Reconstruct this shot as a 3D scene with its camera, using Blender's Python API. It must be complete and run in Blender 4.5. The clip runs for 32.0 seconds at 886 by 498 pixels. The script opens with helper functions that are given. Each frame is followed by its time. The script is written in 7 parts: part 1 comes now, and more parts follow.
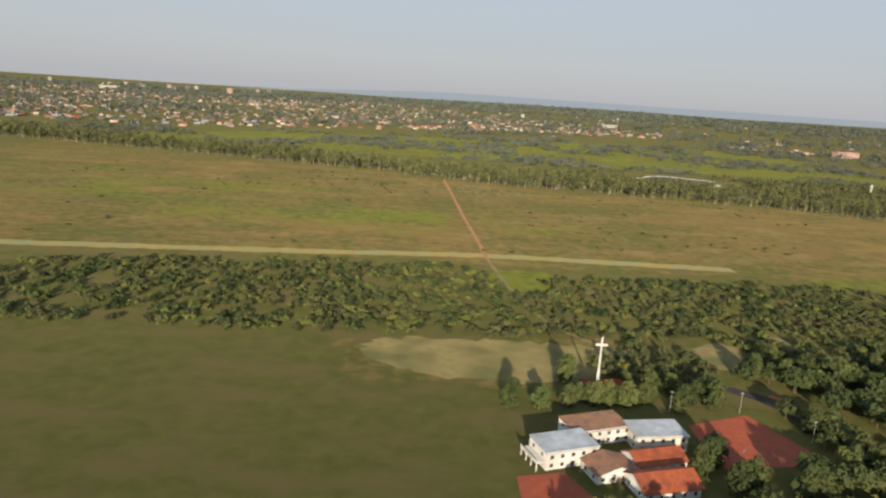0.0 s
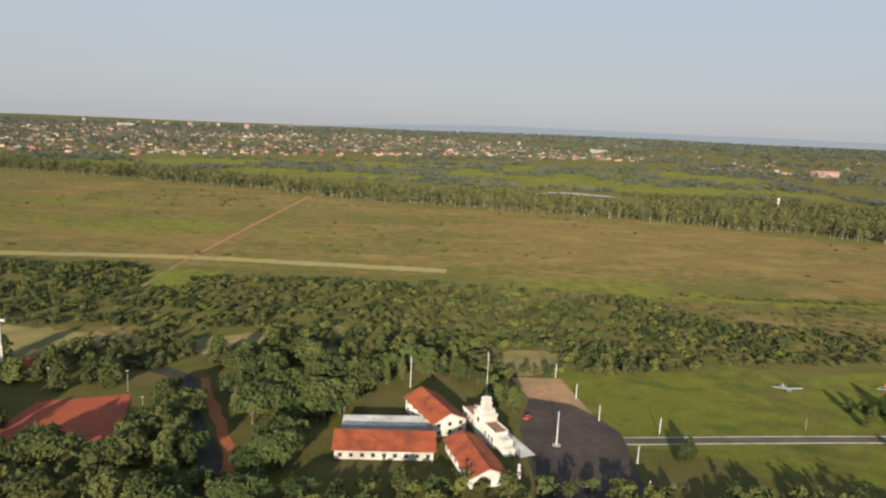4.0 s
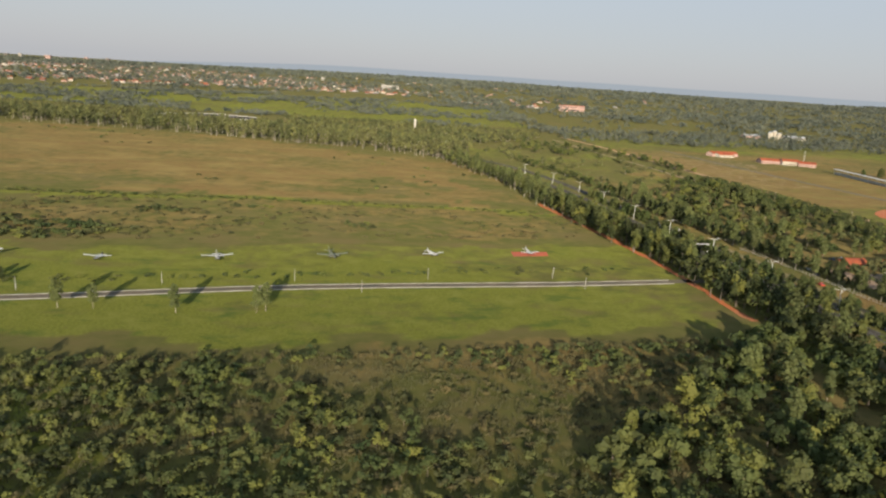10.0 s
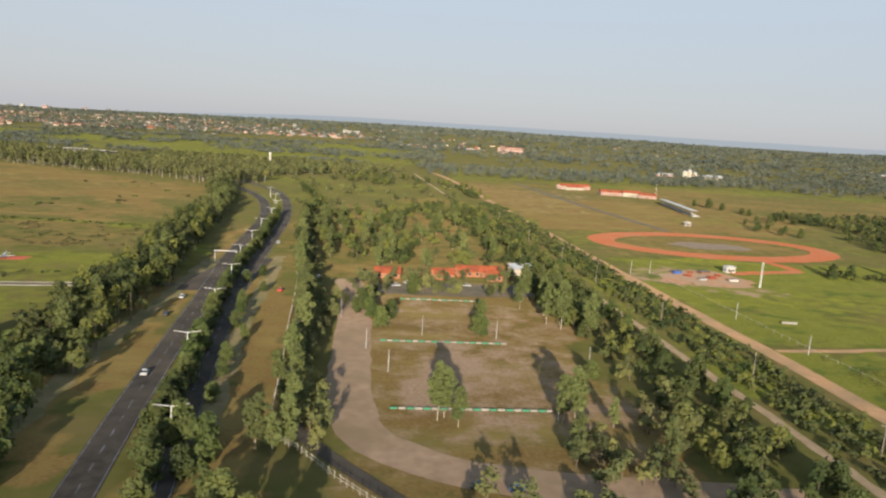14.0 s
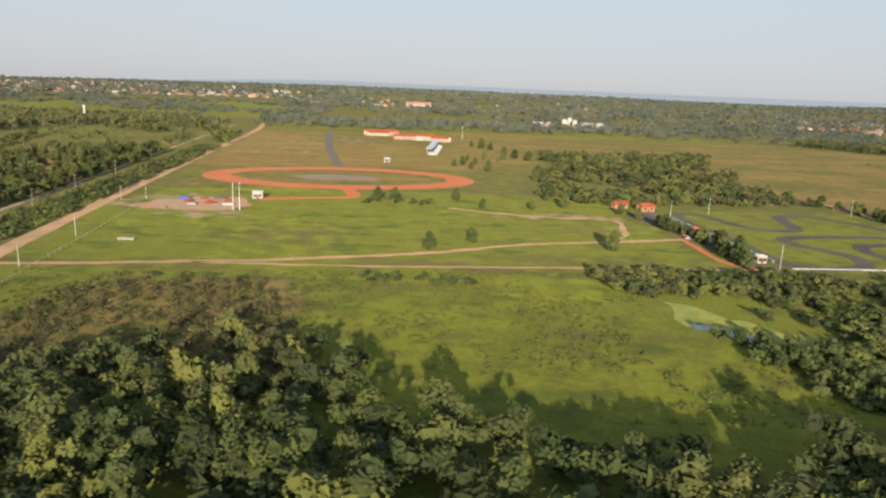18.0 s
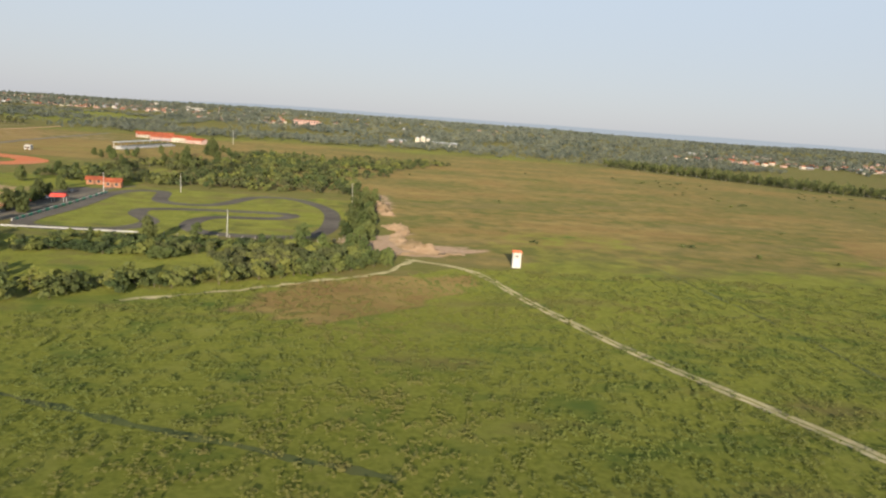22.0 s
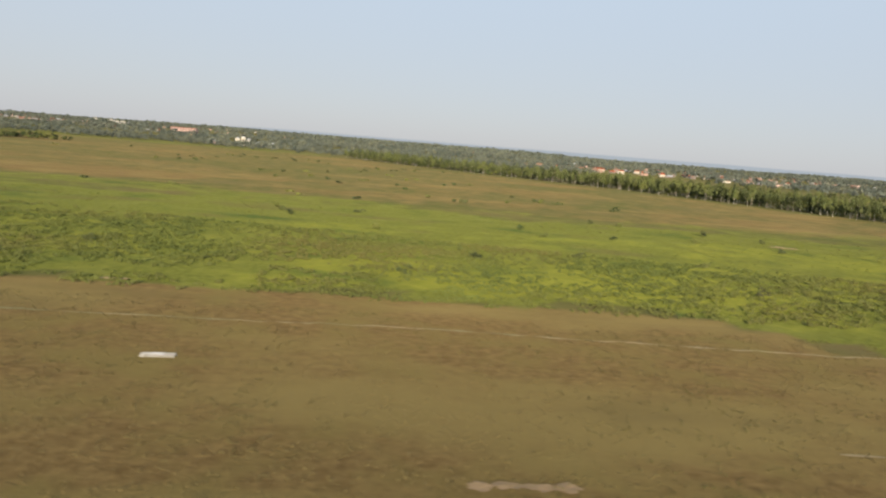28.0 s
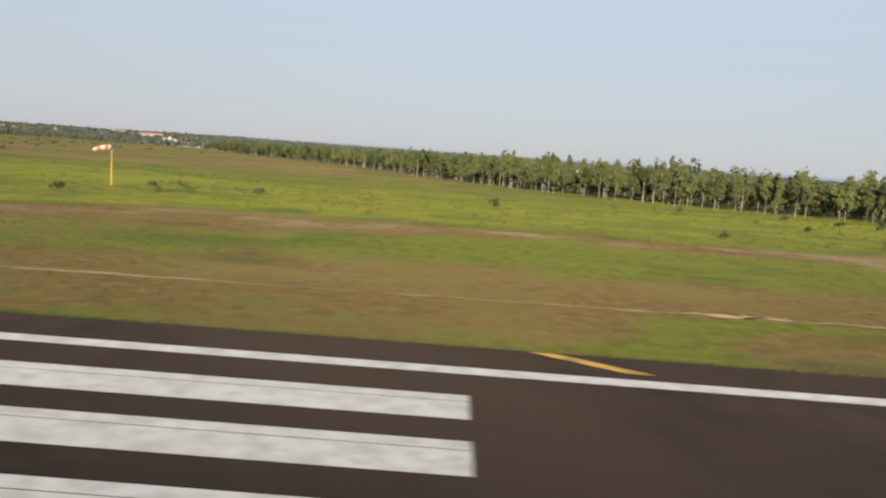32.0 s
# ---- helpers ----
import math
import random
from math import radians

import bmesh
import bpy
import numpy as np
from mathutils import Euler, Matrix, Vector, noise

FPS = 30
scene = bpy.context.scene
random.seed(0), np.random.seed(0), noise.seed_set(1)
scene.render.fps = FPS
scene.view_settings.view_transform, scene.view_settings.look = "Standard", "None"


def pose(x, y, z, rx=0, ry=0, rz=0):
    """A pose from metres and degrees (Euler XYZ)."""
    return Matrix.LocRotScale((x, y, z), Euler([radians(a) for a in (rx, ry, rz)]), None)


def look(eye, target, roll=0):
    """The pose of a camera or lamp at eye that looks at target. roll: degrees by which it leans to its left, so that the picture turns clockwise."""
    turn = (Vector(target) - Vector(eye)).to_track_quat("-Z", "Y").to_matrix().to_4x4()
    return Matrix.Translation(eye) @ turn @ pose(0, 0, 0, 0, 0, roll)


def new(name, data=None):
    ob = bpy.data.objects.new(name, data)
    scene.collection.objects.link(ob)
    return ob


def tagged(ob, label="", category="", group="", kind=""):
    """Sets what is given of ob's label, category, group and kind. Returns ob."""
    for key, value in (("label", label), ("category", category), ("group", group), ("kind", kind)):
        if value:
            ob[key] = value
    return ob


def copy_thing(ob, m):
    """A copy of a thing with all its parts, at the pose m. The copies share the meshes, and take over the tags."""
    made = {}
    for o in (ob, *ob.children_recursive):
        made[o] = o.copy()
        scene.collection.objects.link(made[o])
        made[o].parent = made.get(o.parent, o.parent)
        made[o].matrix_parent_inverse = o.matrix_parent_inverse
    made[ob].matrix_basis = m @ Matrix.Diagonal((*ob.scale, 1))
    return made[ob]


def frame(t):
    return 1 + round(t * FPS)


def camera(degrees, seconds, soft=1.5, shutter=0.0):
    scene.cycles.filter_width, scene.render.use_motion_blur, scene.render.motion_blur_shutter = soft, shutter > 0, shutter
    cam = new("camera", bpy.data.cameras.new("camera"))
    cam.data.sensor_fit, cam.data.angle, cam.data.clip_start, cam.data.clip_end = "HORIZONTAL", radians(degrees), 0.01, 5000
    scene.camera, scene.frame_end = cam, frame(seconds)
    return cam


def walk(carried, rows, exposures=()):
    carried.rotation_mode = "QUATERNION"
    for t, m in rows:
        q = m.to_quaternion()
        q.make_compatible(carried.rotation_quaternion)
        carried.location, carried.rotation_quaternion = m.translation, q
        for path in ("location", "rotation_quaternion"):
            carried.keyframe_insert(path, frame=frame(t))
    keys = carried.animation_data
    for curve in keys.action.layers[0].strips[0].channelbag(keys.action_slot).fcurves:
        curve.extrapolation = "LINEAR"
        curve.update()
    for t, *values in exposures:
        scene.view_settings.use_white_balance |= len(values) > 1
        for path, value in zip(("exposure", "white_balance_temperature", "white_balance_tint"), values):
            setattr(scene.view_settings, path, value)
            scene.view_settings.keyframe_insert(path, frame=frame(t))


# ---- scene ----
from collections import namedtuple

# ---------------------------------------------------------------- camera and its walk
# +x is the way of flight, +y the port side, z up; rows in metres of the true place, which is drawn at SCALE of its size
SCALE = 0.55
cam = camera(65.0, 32.0, soft=2.3, shutter=0.12)
ROWS = [
    (0.0, -0.00, 0.34, 124.03, -4.682, -12.675, 3.919),
    (0.5, 34.53, 0.31, 122.44, -5.177, -11.954, 4.400),
    (1.0, 69.03, 0.29, 120.84, -4.221, -12.029, 3.472),
    (1.5, 103.49, 0.27, 119.22, -4.455, -10.264, 4.034),
    (2.0, 137.92, 0.27, 117.59, -3.944, -10.196, 3.264),
    (2.5, 172.34, 0.28, 115.93, -4.945, -8.934, 4.301),
    (3.0, 206.78, 0.30, 114.25, -6.043, -8.745, 3.926),
    (3.5, 241.27, 0.33, 112.55, -1.611, -10.249, 2.903),
    (5.5, 379.86, 0.56, 105.53, 1.402, -9.160, 2.400),
    (6.0, 414.56, 0.54, 103.66, -1.814, -9.741, 1.320),
    (6.5, 449.27, 0.46, 101.75, -5.712, -9.548, 2.743),
    (7.0, 483.94, 0.36, 99.82, -6.289, -9.592, 3.388),
    (7.5, 518.51, 0.22, 97.87, -8.619, -8.808, 2.687),
    (8.0, 552.95, 0.07, 95.91, -8.264, -11.669, 1.869),
    (8.5, 587.25, -0.07, 93.99, -9.080, -13.007, 2.883),
    (9.0, 621.46, -0.19, 92.10, -9.383, -14.918, 3.595),
    (9.5, 655.63, -0.26, 90.23, -10.324, -15.216, 4.348),
    (10.0, 689.79, -0.32, 88.37, -8.856, -13.921, 3.821),
    (10.5, 723.99, -0.36, 86.50, -7.932, -11.369, 3.418),
    (11.0, 758.22, -0.41, 84.65, -6.390, -10.104, 3.962),
    (11.5, 792.49, -0.47, 82.81, -7.478, -9.407, 5.781),
    (12.0, 826.77, -0.54, 80.97, -7.137, -9.746, 4.926),
    (12.5, 861.08, -0.57, 79.18, -7.169, -10.933, 4.731),
    (13.0, 895.45, -0.58, 77.50, -5.324, -11.499, 3.131),
    (13.5, 929.93, -0.56, 75.94, -6.213, -10.059, 3.574),
    (15.5, 1069.22, -0.11, 70.78, -5.831, -9.755, 3.910),
    (16.0, 1104.15, -0.08, 69.20, -7.257, -10.267, 3.498),
    (16.5, 1139.07, -0.08, 67.47, -7.072, -12.744, 2.641),
    (17.0, 1173.95, -0.09, 65.57, -5.843, -13.055, 2.198),
    (17.5, 1208.76, -0.11, 63.54, -6.287, -12.881, 2.201),
    (18.0, 1243.52, -0.13, 61.41, -5.781, -12.751, 2.380),
    (18.5, 1278.24, -0.14, 59.23, -4.651, -12.843, 2.306),
    (19.0, 1312.94, -0.14, 57.03, -4.953, -12.355, 2.908),
    (19.5, 1347.68, -0.12, 54.85, -4.682, -12.288, 2.256),
    (20.0, 1382.52, -0.12, 52.66, -4.871, -11.339, 3.403),
    (20.5, 1417.51, -0.14, 50.48, -4.424, -11.023, 2.992),
    (21.0, 1452.68, -0.17, 48.30, -3.327, -11.418, 2.530),
    (21.5, 1488.01, -0.19, 46.13, -3.219, -11.365, 2.148),
    (22.0, 1523.47, -0.18, 43.96, -7.083, -10.079, 4.233),
    (22.5, 1559.01, -0.11, 41.78, -4.963, -11.966, 2.565),
    (23.0, 1594.60, -0.01, 39.63, -5.252, -11.325, 3.305),
    (23.5, 1630.25, 0.07, 37.52, -3.812, -12.428, 3.185),
    (24.0, 1665.95, 0.13, 35.41, -2.442, -12.083, 2.865),
    (24.5, 1701.68, 0.15, 33.29, -3.669, -12.683, 5.266),
    (25.0, 1737.42, 0.16, 31.13, -6.202, -13.117, 4.926),
    (25.5, 1773.16, 0.17, 28.97, -7.211, -9.235, 6.348),
    (27.5, 1916.33, 0.31, 20.67, -3.781, -9.514, 4.099),
    (28.0, 1952.19, 0.39, 18.92, -4.522, -7.887, 4.612),
    (28.5, 1988.06, 0.48, 17.31, -3.965, -7.771, 3.868),
    (29.0, 2023.95, 0.58, 15.80, -2.994, -8.103, 3.669),
    (29.5, 2059.84, 0.66, 14.34, -2.444, -7.851, 3.420),
    (30.0, 2095.75, 0.70, 12.87, -2.090, -8.159, 3.239),
    (30.5, 2131.73, 0.70, 11.42, -2.621, -8.012, 3.735),
    (31.0, 2167.78, 0.69, 10.07, -1.812, -7.713, 3.363),
    (31.5, 2203.86, 0.74, 8.95, -0.289, -8.194, 2.597),
    (31.7, 2218.31, 0.77, 8.54, 0.026, -8.326, 3.431),
    (32.0, 2239.98, 0.83, 7.97, 0.549, -7.138, 4.172),
]
walk(cam, [(t, pose(x * SCALE, y * SCALE, z * SCALE, 90 + pitch, 0, yaw) @ pose(0, 0, 0, 0, 0, roll)) for t, x, y, z, yaw, pitch, roll in ROWS],
     exposures=[(0, 0.22), (9, 0.26), (16, 0.44), (21, 0.50), (32, 0.40)])

# ---------------------------------------------------------------- sky and sun
SUN_EL, SUN_AZ = radians(13.3), radians(186.0)
world = bpy.data.worlds.new("evening_sky")
scene.world = world
world.use_nodes = True
wn = world.node_tree.nodes
sky = wn.new("ShaderNodeTexSky")
sky.sky_type = 'NISHITA'
sky.sun_disc = False
sky.sun_elevation, sky.sun_rotation = SUN_EL, SUN_AZ
sky.air_density, sky.dust_density, sky.ozone_density, sky.altitude = 1.0, 1.0, 1.0, 100
wn["Background"].inputs["Strength"].default_value = 0.142
haze = wn.new("ShaderNodeMix")
haze.data_type = 'RGBA'
haze.inputs["Factor"].default_value = 0.9
height = wn.new("ShaderNodeSeparateXYZ")
world.node_tree.links.new(wn.new("ShaderNodeTexCoord").outputs["Generated"], height.inputs[0])
grade = wn.new("ShaderNodeMix")
grade.data_type = 'RGBA'
grade.inputs["A"].default_value, grade.inputs["B"].default_value = (2.76, 2.84, 3.10, 1), (3.05, 3.80, 4.65, 1)
rise = wn.new("ShaderNodeMapRange")
rise.inputs["From Max"].default_value = 0.42
world.node_tree.links.new(height.outputs["Z"], rise.inputs["Value"])
world.node_tree.links.new(rise.outputs["Result"], grade.inputs["Factor"])
world.node_tree.links.new(grade.outputs["Result"], haze.inputs["B"])
world.node_tree.links.new(sky.outputs[0], haze.inputs["A"])
world.node_tree.links.new(haze.outputs["Result"], wn["Background"].inputs["Color"])
sun_data = bpy.data.lights.new("sun", 'SUN')
sun_data.energy, sun_data.angle, sun_data.color = 5.0, radians(0.6), (1.0, 0.88, 0.72)
sun = new("sun", sun_data)
toward = Vector((math.sin(SUN_AZ) * math.cos(SUN_EL), math.cos(SUN_AZ) * math.cos(SUN_EL), math.sin(SUN_EL)))
sun.matrix_world = look((0, 0, 300), Vector((0, 0, 300)) - toward)

# ---------------------------------------------------------------- materials


def mat(name, c1, c2, scale=1.0, rough=0.8, c3=None, scale3=0.05, bump=0.3, fine=8.0, metal=0.0, island=0.0, objrand=0.0, spec=0.3, tint=None):
    """Two colours mixed by a noise of about 1/scale metres, a third by a coarse one, with fine grain in the relief; tint: the colour towards which single plants of a wood lean."""
    m = bpy.data.materials.new(name)
    m.use_nodes = True
    nt = m.node_tree
    n, l = nt.nodes, nt.links
    bsdf = n["Principled BSDF"]
    geo = n.new("ShaderNodeNewGeometry")

    def tex(s, detail=4.0):
        t = n.new("ShaderNodeTexNoise")
        t.inputs["Scale"].default_value, t.inputs["Detail"].default_value = s / SCALE, detail
        l.new(geo.outputs["Position"], t.inputs["Vector"])
        return t.outputs["Fac"]

    def ramp(fac, lo, hi):
        r = n.new("ShaderNodeMapRange")
        r.inputs["From Min"].default_value, r.inputs["From Max"].default_value = lo, hi
        l.new(fac, r.inputs["Value"])
        return r.outputs["Result"]

    def mix(fac, a, b, blend='MIX'):
        x = n.new("ShaderNodeMix")
        x.data_type, x.blend_type = 'RGBA', blend
        for sock, v in ((x.inputs["Factor"], fac), (x.inputs["A"], a), (x.inputs["B"], b)):
            if isinstance(v, (tuple, float, int)):
                sock.default_value = (*v, 1) if isinstance(v, tuple) else v
            else:
                l.new(v, sock)
        return x.outputs["Result"]
    col = mix(ramp(tex(scale), 0.35, 0.65), c1, c2)
    if c3:
        col = mix(ramp(tex(scale3), 0.42, 0.66), col, c3)
    for amount, source in ((island, geo.outputs["Random Per Island"]), (objrand, None)):
        if amount:
            if source is None:
                source = n.new("ShaderNodeObjectInfo").outputs["Random"]
            v = n.new("ShaderNodeMapRange")
            v.inputs["To Min"].default_value, v.inputs["To Max"].default_value = 1 - amount, 1 + amount
            l.new(source, v.inputs["Value"])
            hs = n.new("ShaderNodeHueSaturation")
            l.new(v.outputs["Result"], hs.inputs["Value"])
            l.new(col, hs.inputs["Color"])
            col = hs.outputs["Color"]
    if tint:
        own = n.new("ShaderNodeAttribute")
        own.attribute_name = "tint"
        col = mix(ramp(own.outputs["Fac"], 0.0, 1.0), col, tint)
        shade = n.new("ShaderNodeMapRange")
        for key, value in (("From Min", -1.0), ("From Max", 0.0), ("To Min", 0.5), ("To Max", 1.0)):
            shade.inputs[key].default_value = value
        l.new(own.outputs["Fac"], shade.inputs["Value"])
        dark = n.new("ShaderNodeHueSaturation")
        l.new(shade.outputs["Result"], dark.inputs["Value"])
        l.new(col, dark.inputs["Color"])
        col = dark.outputs["Color"]
    l.new(col, bsdf.inputs["Base Color"])
    bsdf.inputs["Roughness"].default_value, bsdf.inputs["Metallic"].default_value = rough, metal
    bsdf.inputs["Specular IOR Level"].default_value = spec
    bsdf.inputs["Diffuse Roughness"].default_value = 1.0 if rough >= 0.8 else 0.3
    if bump:
        b = n.new("ShaderNodeBump")
        b.inputs["Strength"].default_value, b.inputs["Distance"].default_value = bump, 0.4 / fine * SCALE
        l.new(tex(fine, 3.0), b.inputs["Height"])
        l.new(b.outputs["Normal"], bsdf.inputs["Normal"])
    return m


def ground_material():
    """Turf that the cover attribute turns lush (red), dry (green) or bare (blue), each with its own grain."""
    m = bpy.data.materials.new("turf")
    m.use_nodes = True
    nt = m.node_tree
    n, l = nt.nodes, nt.links
    bsdf = n["Principled BSDF"]
    geo = n.new("ShaderNodeNewGeometry")
    att = n.new("ShaderNodeAttribute")
    att.attribute_name = "cover"
    sep = n.new("ShaderNodeSeparateColor")
    l.new(att.outputs["Color"], sep.inputs["Color"])

    def tex(s, detail=5.0, stretch=None, rough=0.6):
        t = n.new("ShaderNodeTexNoise")
        t.inputs["Scale"].default_value, t.inputs["Detail"].default_value, t.inputs["Roughness"].default_value = s / SCALE, detail, rough
        if stretch:
            mp = n.new("ShaderNodeMapping")
            mp.inputs["Scale"].default_value = stretch
            l.new(geo.outputs["Position"], mp.inputs["Vector"])
            l.new(mp.outputs["Vector"], t.inputs["Vector"])
        else:
            l.new(geo.outputs["Position"], t.inputs["Vector"])
        return t.outputs["Fac"]

    def ramp(fac, lo, hi, a=0.0, b=1.0):
        r = n.new("ShaderNodeMapRange")
        for k, v in (("From Min", lo), ("From Max", hi), ("To Min", a), ("To Max", b)):
            r.inputs[k].default_value = v
        l.new(fac, r.inputs["Value"])
        return r.outputs["Result"]

    def mix(fac, a, b):
        x = n.new("ShaderNodeMix")
        x.data_type = 'RGBA'
        for sock, v in ((x.inputs["Factor"], fac), (x.inputs["A"], a), (x.inputs["B"], b)):
            if isinstance(v, tuple):
                sock.default_value = (*v, 1)
            else:
                l.new(v, sock)
        return x.outputs["Result"]

    def weight(channel, grain):
        """The cover's weight, its edge frayed by a noise."""
        a = n.new("ShaderNodeMath")
        a.operation = 'ADD'
        l.new(channel, a.inputs[0])
        l.new(ramp(grain, 0.25, 0.75, -0.38, 0.38), a.inputs[1])
        return ramp(a.outputs[0], 0.32, 0.68)
    fine, mid, wide = tex(0.9), tex(0.11), tex(0.021, stretch=(1, 2.2, 1))
    base = mix(ramp(mid, 0.35, 0.65), (0.065, 0.066, 0.018), (0.091, 0.085, 0.026))
    base = mix(ramp(wide, 0.45, 0.65), base, (0.098, 0.079, 0.031))
    lush = mix(ramp(fine, 0.36, 0.62), (0.077, 0.085, 0.014), (0.122, 0.125, 0.023))
    lush = mix(ramp(mid, 0.50, 0.70), lush, (0.122, 0.122, 0.027))
    patchy = tex(0.045, 4.0, (1, 1.6, 1))
    lush = mix(ramp(patchy, 0.54, 0.68), lush, (0.052, 0.072, 0.015))
    lush = mix(ramp(tex(0.033, 4.0, (0.8, 1.5, 1)), 0.57, 0.72), lush, (0.090, 0.077, 0.027))
    dry = mix(ramp(fine, 0.35, 0.65), (0.095, 0.061, 0.023), (0.155, 0.105, 0.040))
    dry = mix(ramp(mid, 0.45, 0.62), dry, (0.130, 0.096, 0.033))
    dry = mix(ramp(wide, 0.48, 0.62), dry, (0.153, 0.113, 0.041))
    streaks = tex(0.014, 5.0, (1, 3.0, 1))
    dry = mix(ramp(streaks, 0.58, 0.85), dry, (0.069, 0.051, 0.022))
    dry = mix(ramp(tex(0.017, 5.0, (1, 2.4, 1)), 0.55, 0.75), dry, (0.109, 0.096, 0.030))
    fresh = mix(ramp(tex(0.5), 0.35, 0.65), (0.118, 0.125, 0.016), (0.167, 0.162, 0.025))
    fresh = mix(ramp(patchy, 0.55, 0.72), fresh, (0.090, 0.103, 0.020))
    bare = mix(ramp(fine, 0.35, 0.65), (0.176, 0.114, 0.072), (0.234, 0.173, 0.122))
    col = mix(weight(sep.outputs["Green"], mid), base, dry)
    col = mix(weight(sep.outputs["Red"], mid), col, lush)
    col = mix(weight(att.outputs["Alpha"], mid), col, fresh)
    col = mix(weight(sep.outputs["Blue"], mid), col, bare)
    l.new(col, bsdf.inputs["Base Color"])
    bsdf.inputs["Roughness"].default_value = 0.95
    bsdf.inputs["Specular IOR Level"].default_value = 0.05
    bsdf.inputs["Diffuse Roughness"].default_value = 1.0
    b = n.new("ShaderNodeBump")
    b.inputs["Strength"].default_value, b.inputs["Distance"].default_value = 0.55, 0.3 * SCALE
    l.new(tex(2.3, 6.0, None, 0.7), b.inputs["Height"])
    l.new(b.outputs["Normal"], bsdf.inputs["Normal"])
    return m


TURF = ground_material()
ASPHALT = mat("asphalt", (0.026, 0.023, 0.020), (0.042, 0.037, 0.032), 0.35, 0.9, (0.055, 0.047, 0.038), 0.05, 0.3, 6, spec=0.12)
RUNWAY = mat("worn_runway_asphalt", (0.0190, 0.0125, 0.0085), (0.0290, 0.0190, 0.0130), 0.5, 0.9, (0.036, 0.024, 0.017), 0.06, 0.3, 9, spec=0.1)
RED_EARTH = mat("red_earth", (0.245, 0.065, 0.021), (0.297, 0.092, 0.031), 0.4, 0.95, (0.254, 0.096, 0.042), 0.05, 0.6, 1.5)
TAN_EARTH = mat("tan_earth", (0.245, 0.138, 0.066), (0.290, 0.182, 0.100), 0.35, 0.95, (0.186, 0.126, 0.069), 0.06, 0.6, 1.5)
SAND = mat("pale_sand", (0.225, 0.145, 0.080), (0.300, 0.205, 0.122), 0.3, 0.95, (0.150, 0.105, 0.052), 0.12, 0.6, 1.5)
FAINT = mat("faint_trodden_grass", (0.150, 0.112, 0.056), (0.205, 0.155, 0.082), 0.6, 0.95, (0.105, 0.092, 0.036), 0.12, 0.5, 2)
RED_TRACK = mat("dusty_orange_earth", (0.205, 0.088, 0.036), (0.255, 0.120, 0.054), 0.4, 0.95, (0.170, 0.100, 0.045), 0.03, 0.6, 1.5)
CLAY = mat("clay_court", (0.245, 0.052, 0.023), (0.298, 0.072, 0.033), 0.3, 0.9, (0.223, 0.058, 0.033), 0.06, 0.3, 3)
WHITE_LINE = mat("white_road_paint", (0.455, 0.418, 0.372), (0.520, 0.480, 0.430), 0.8, 0.7, (0.385, 0.345, 0.300), 1.4, 0.15, 8)
YELLOW_LINE = mat("yellow_road_paint", (0.28, 0.165, 0.025), (0.36, 0.22, 0.04), 1.2, 0.8, (0.13, 0.085, 0.03), 0.9, 0.15, 8)
KERB = mat("white_kerb", (0.340, 0.312, 0.262), (0.435, 0.405, 0.350), 0.4, 0.85, (0.245, 0.219, 0.174), 0.2, 0.2, 6)
WHITE_WALL = mat("white_render", (0.568, 0.535, 0.476), (0.654, 0.620, 0.558), 0.35, 0.85, (0.447, 0.408, 0.344), 0.15, 0.15, 5)
CREAM_WALL = mat("cream_render", (0.585, 0.527, 0.416), (0.662, 0.603, 0.488), 0.3, 0.85, (0.482, 0.416, 0.320), 0.12, 0.15, 5)
PINK_WALL = mat("pink_brick_wall", (0.55, 0.36, 0.29), (0.63, 0.44, 0.36), 0.3, 0.9, (0.50, 0.34, 0.28), 0.1, 0.15, 5)
ORANGE_WALL = mat("orange_painted_wall", (0.413, 0.188, 0.098), (0.473, 0.232, 0.128), 0.3, 0.85, (0.420, 0.165, 0.075), 0.1, 0.15, 5)
TILE = mat("terracotta_roof_tile", (0.268, 0.061, 0.024), (0.353, 0.093, 0.035), 0.9, 0.85, (0.183, 0.047, 0.024), 0.2, 0.5, 3, island=0.08)
OLD_TILE = mat("weathered_brown_roof_tile", (0.15, 0.085, 0.055), (0.22, 0.12, 0.075), 0.7, 0.9, (0.27, 0.13, 0.07), 0.2, 0.5, 3)
SHEET_ROOF = mat("grey_sheet_roof", (0.36, 0.37, 0.38), (0.46, 0.47, 0.48), 0.4, 0.5, (0.30, 0.29, 0.28), 0.15, 0.2, 3)
CONCRETE = mat("weathered_concrete", (0.40, 0.38, 0.35), (0.52, 0.50, 0.46), 0.4, 0.9, (0.33, 0.30, 0.27), 0.15, 0.3, 4)
DARK_GLASS = mat("dark_window_glass", (0.03, 0.035, 0.04), (0.05, 0.055, 0.06), 0.5, 0.15, None, 1, 0, 4, spec=0.6)
STEEL = mat("galvanised_steel", (0.42, 0.43, 0.43), (0.52, 0.52, 0.51), 0.8, 0.45, None, 1, 0.1, 8, metal=0.6)
POLE_WHITE = mat("white_painted_pole", (0.72, 0.71, 0.68), (0.80, 0.79, 0.76), 0.8, 0.6, None, 1, 0.1, 8)
WOOD_POLE = mat("grey_timber_pole", (0.22, 0.18, 0.14), (0.30, 0.25, 0.20), 0.8, 0.9, None, 1, 0.3, 6)
RED_PAINT = mat("red_paint", (0.62, 0.06, 0.035), (0.70, 0.09, 0.05), 0.6, 0.5, None, 1, 0.1, 8)
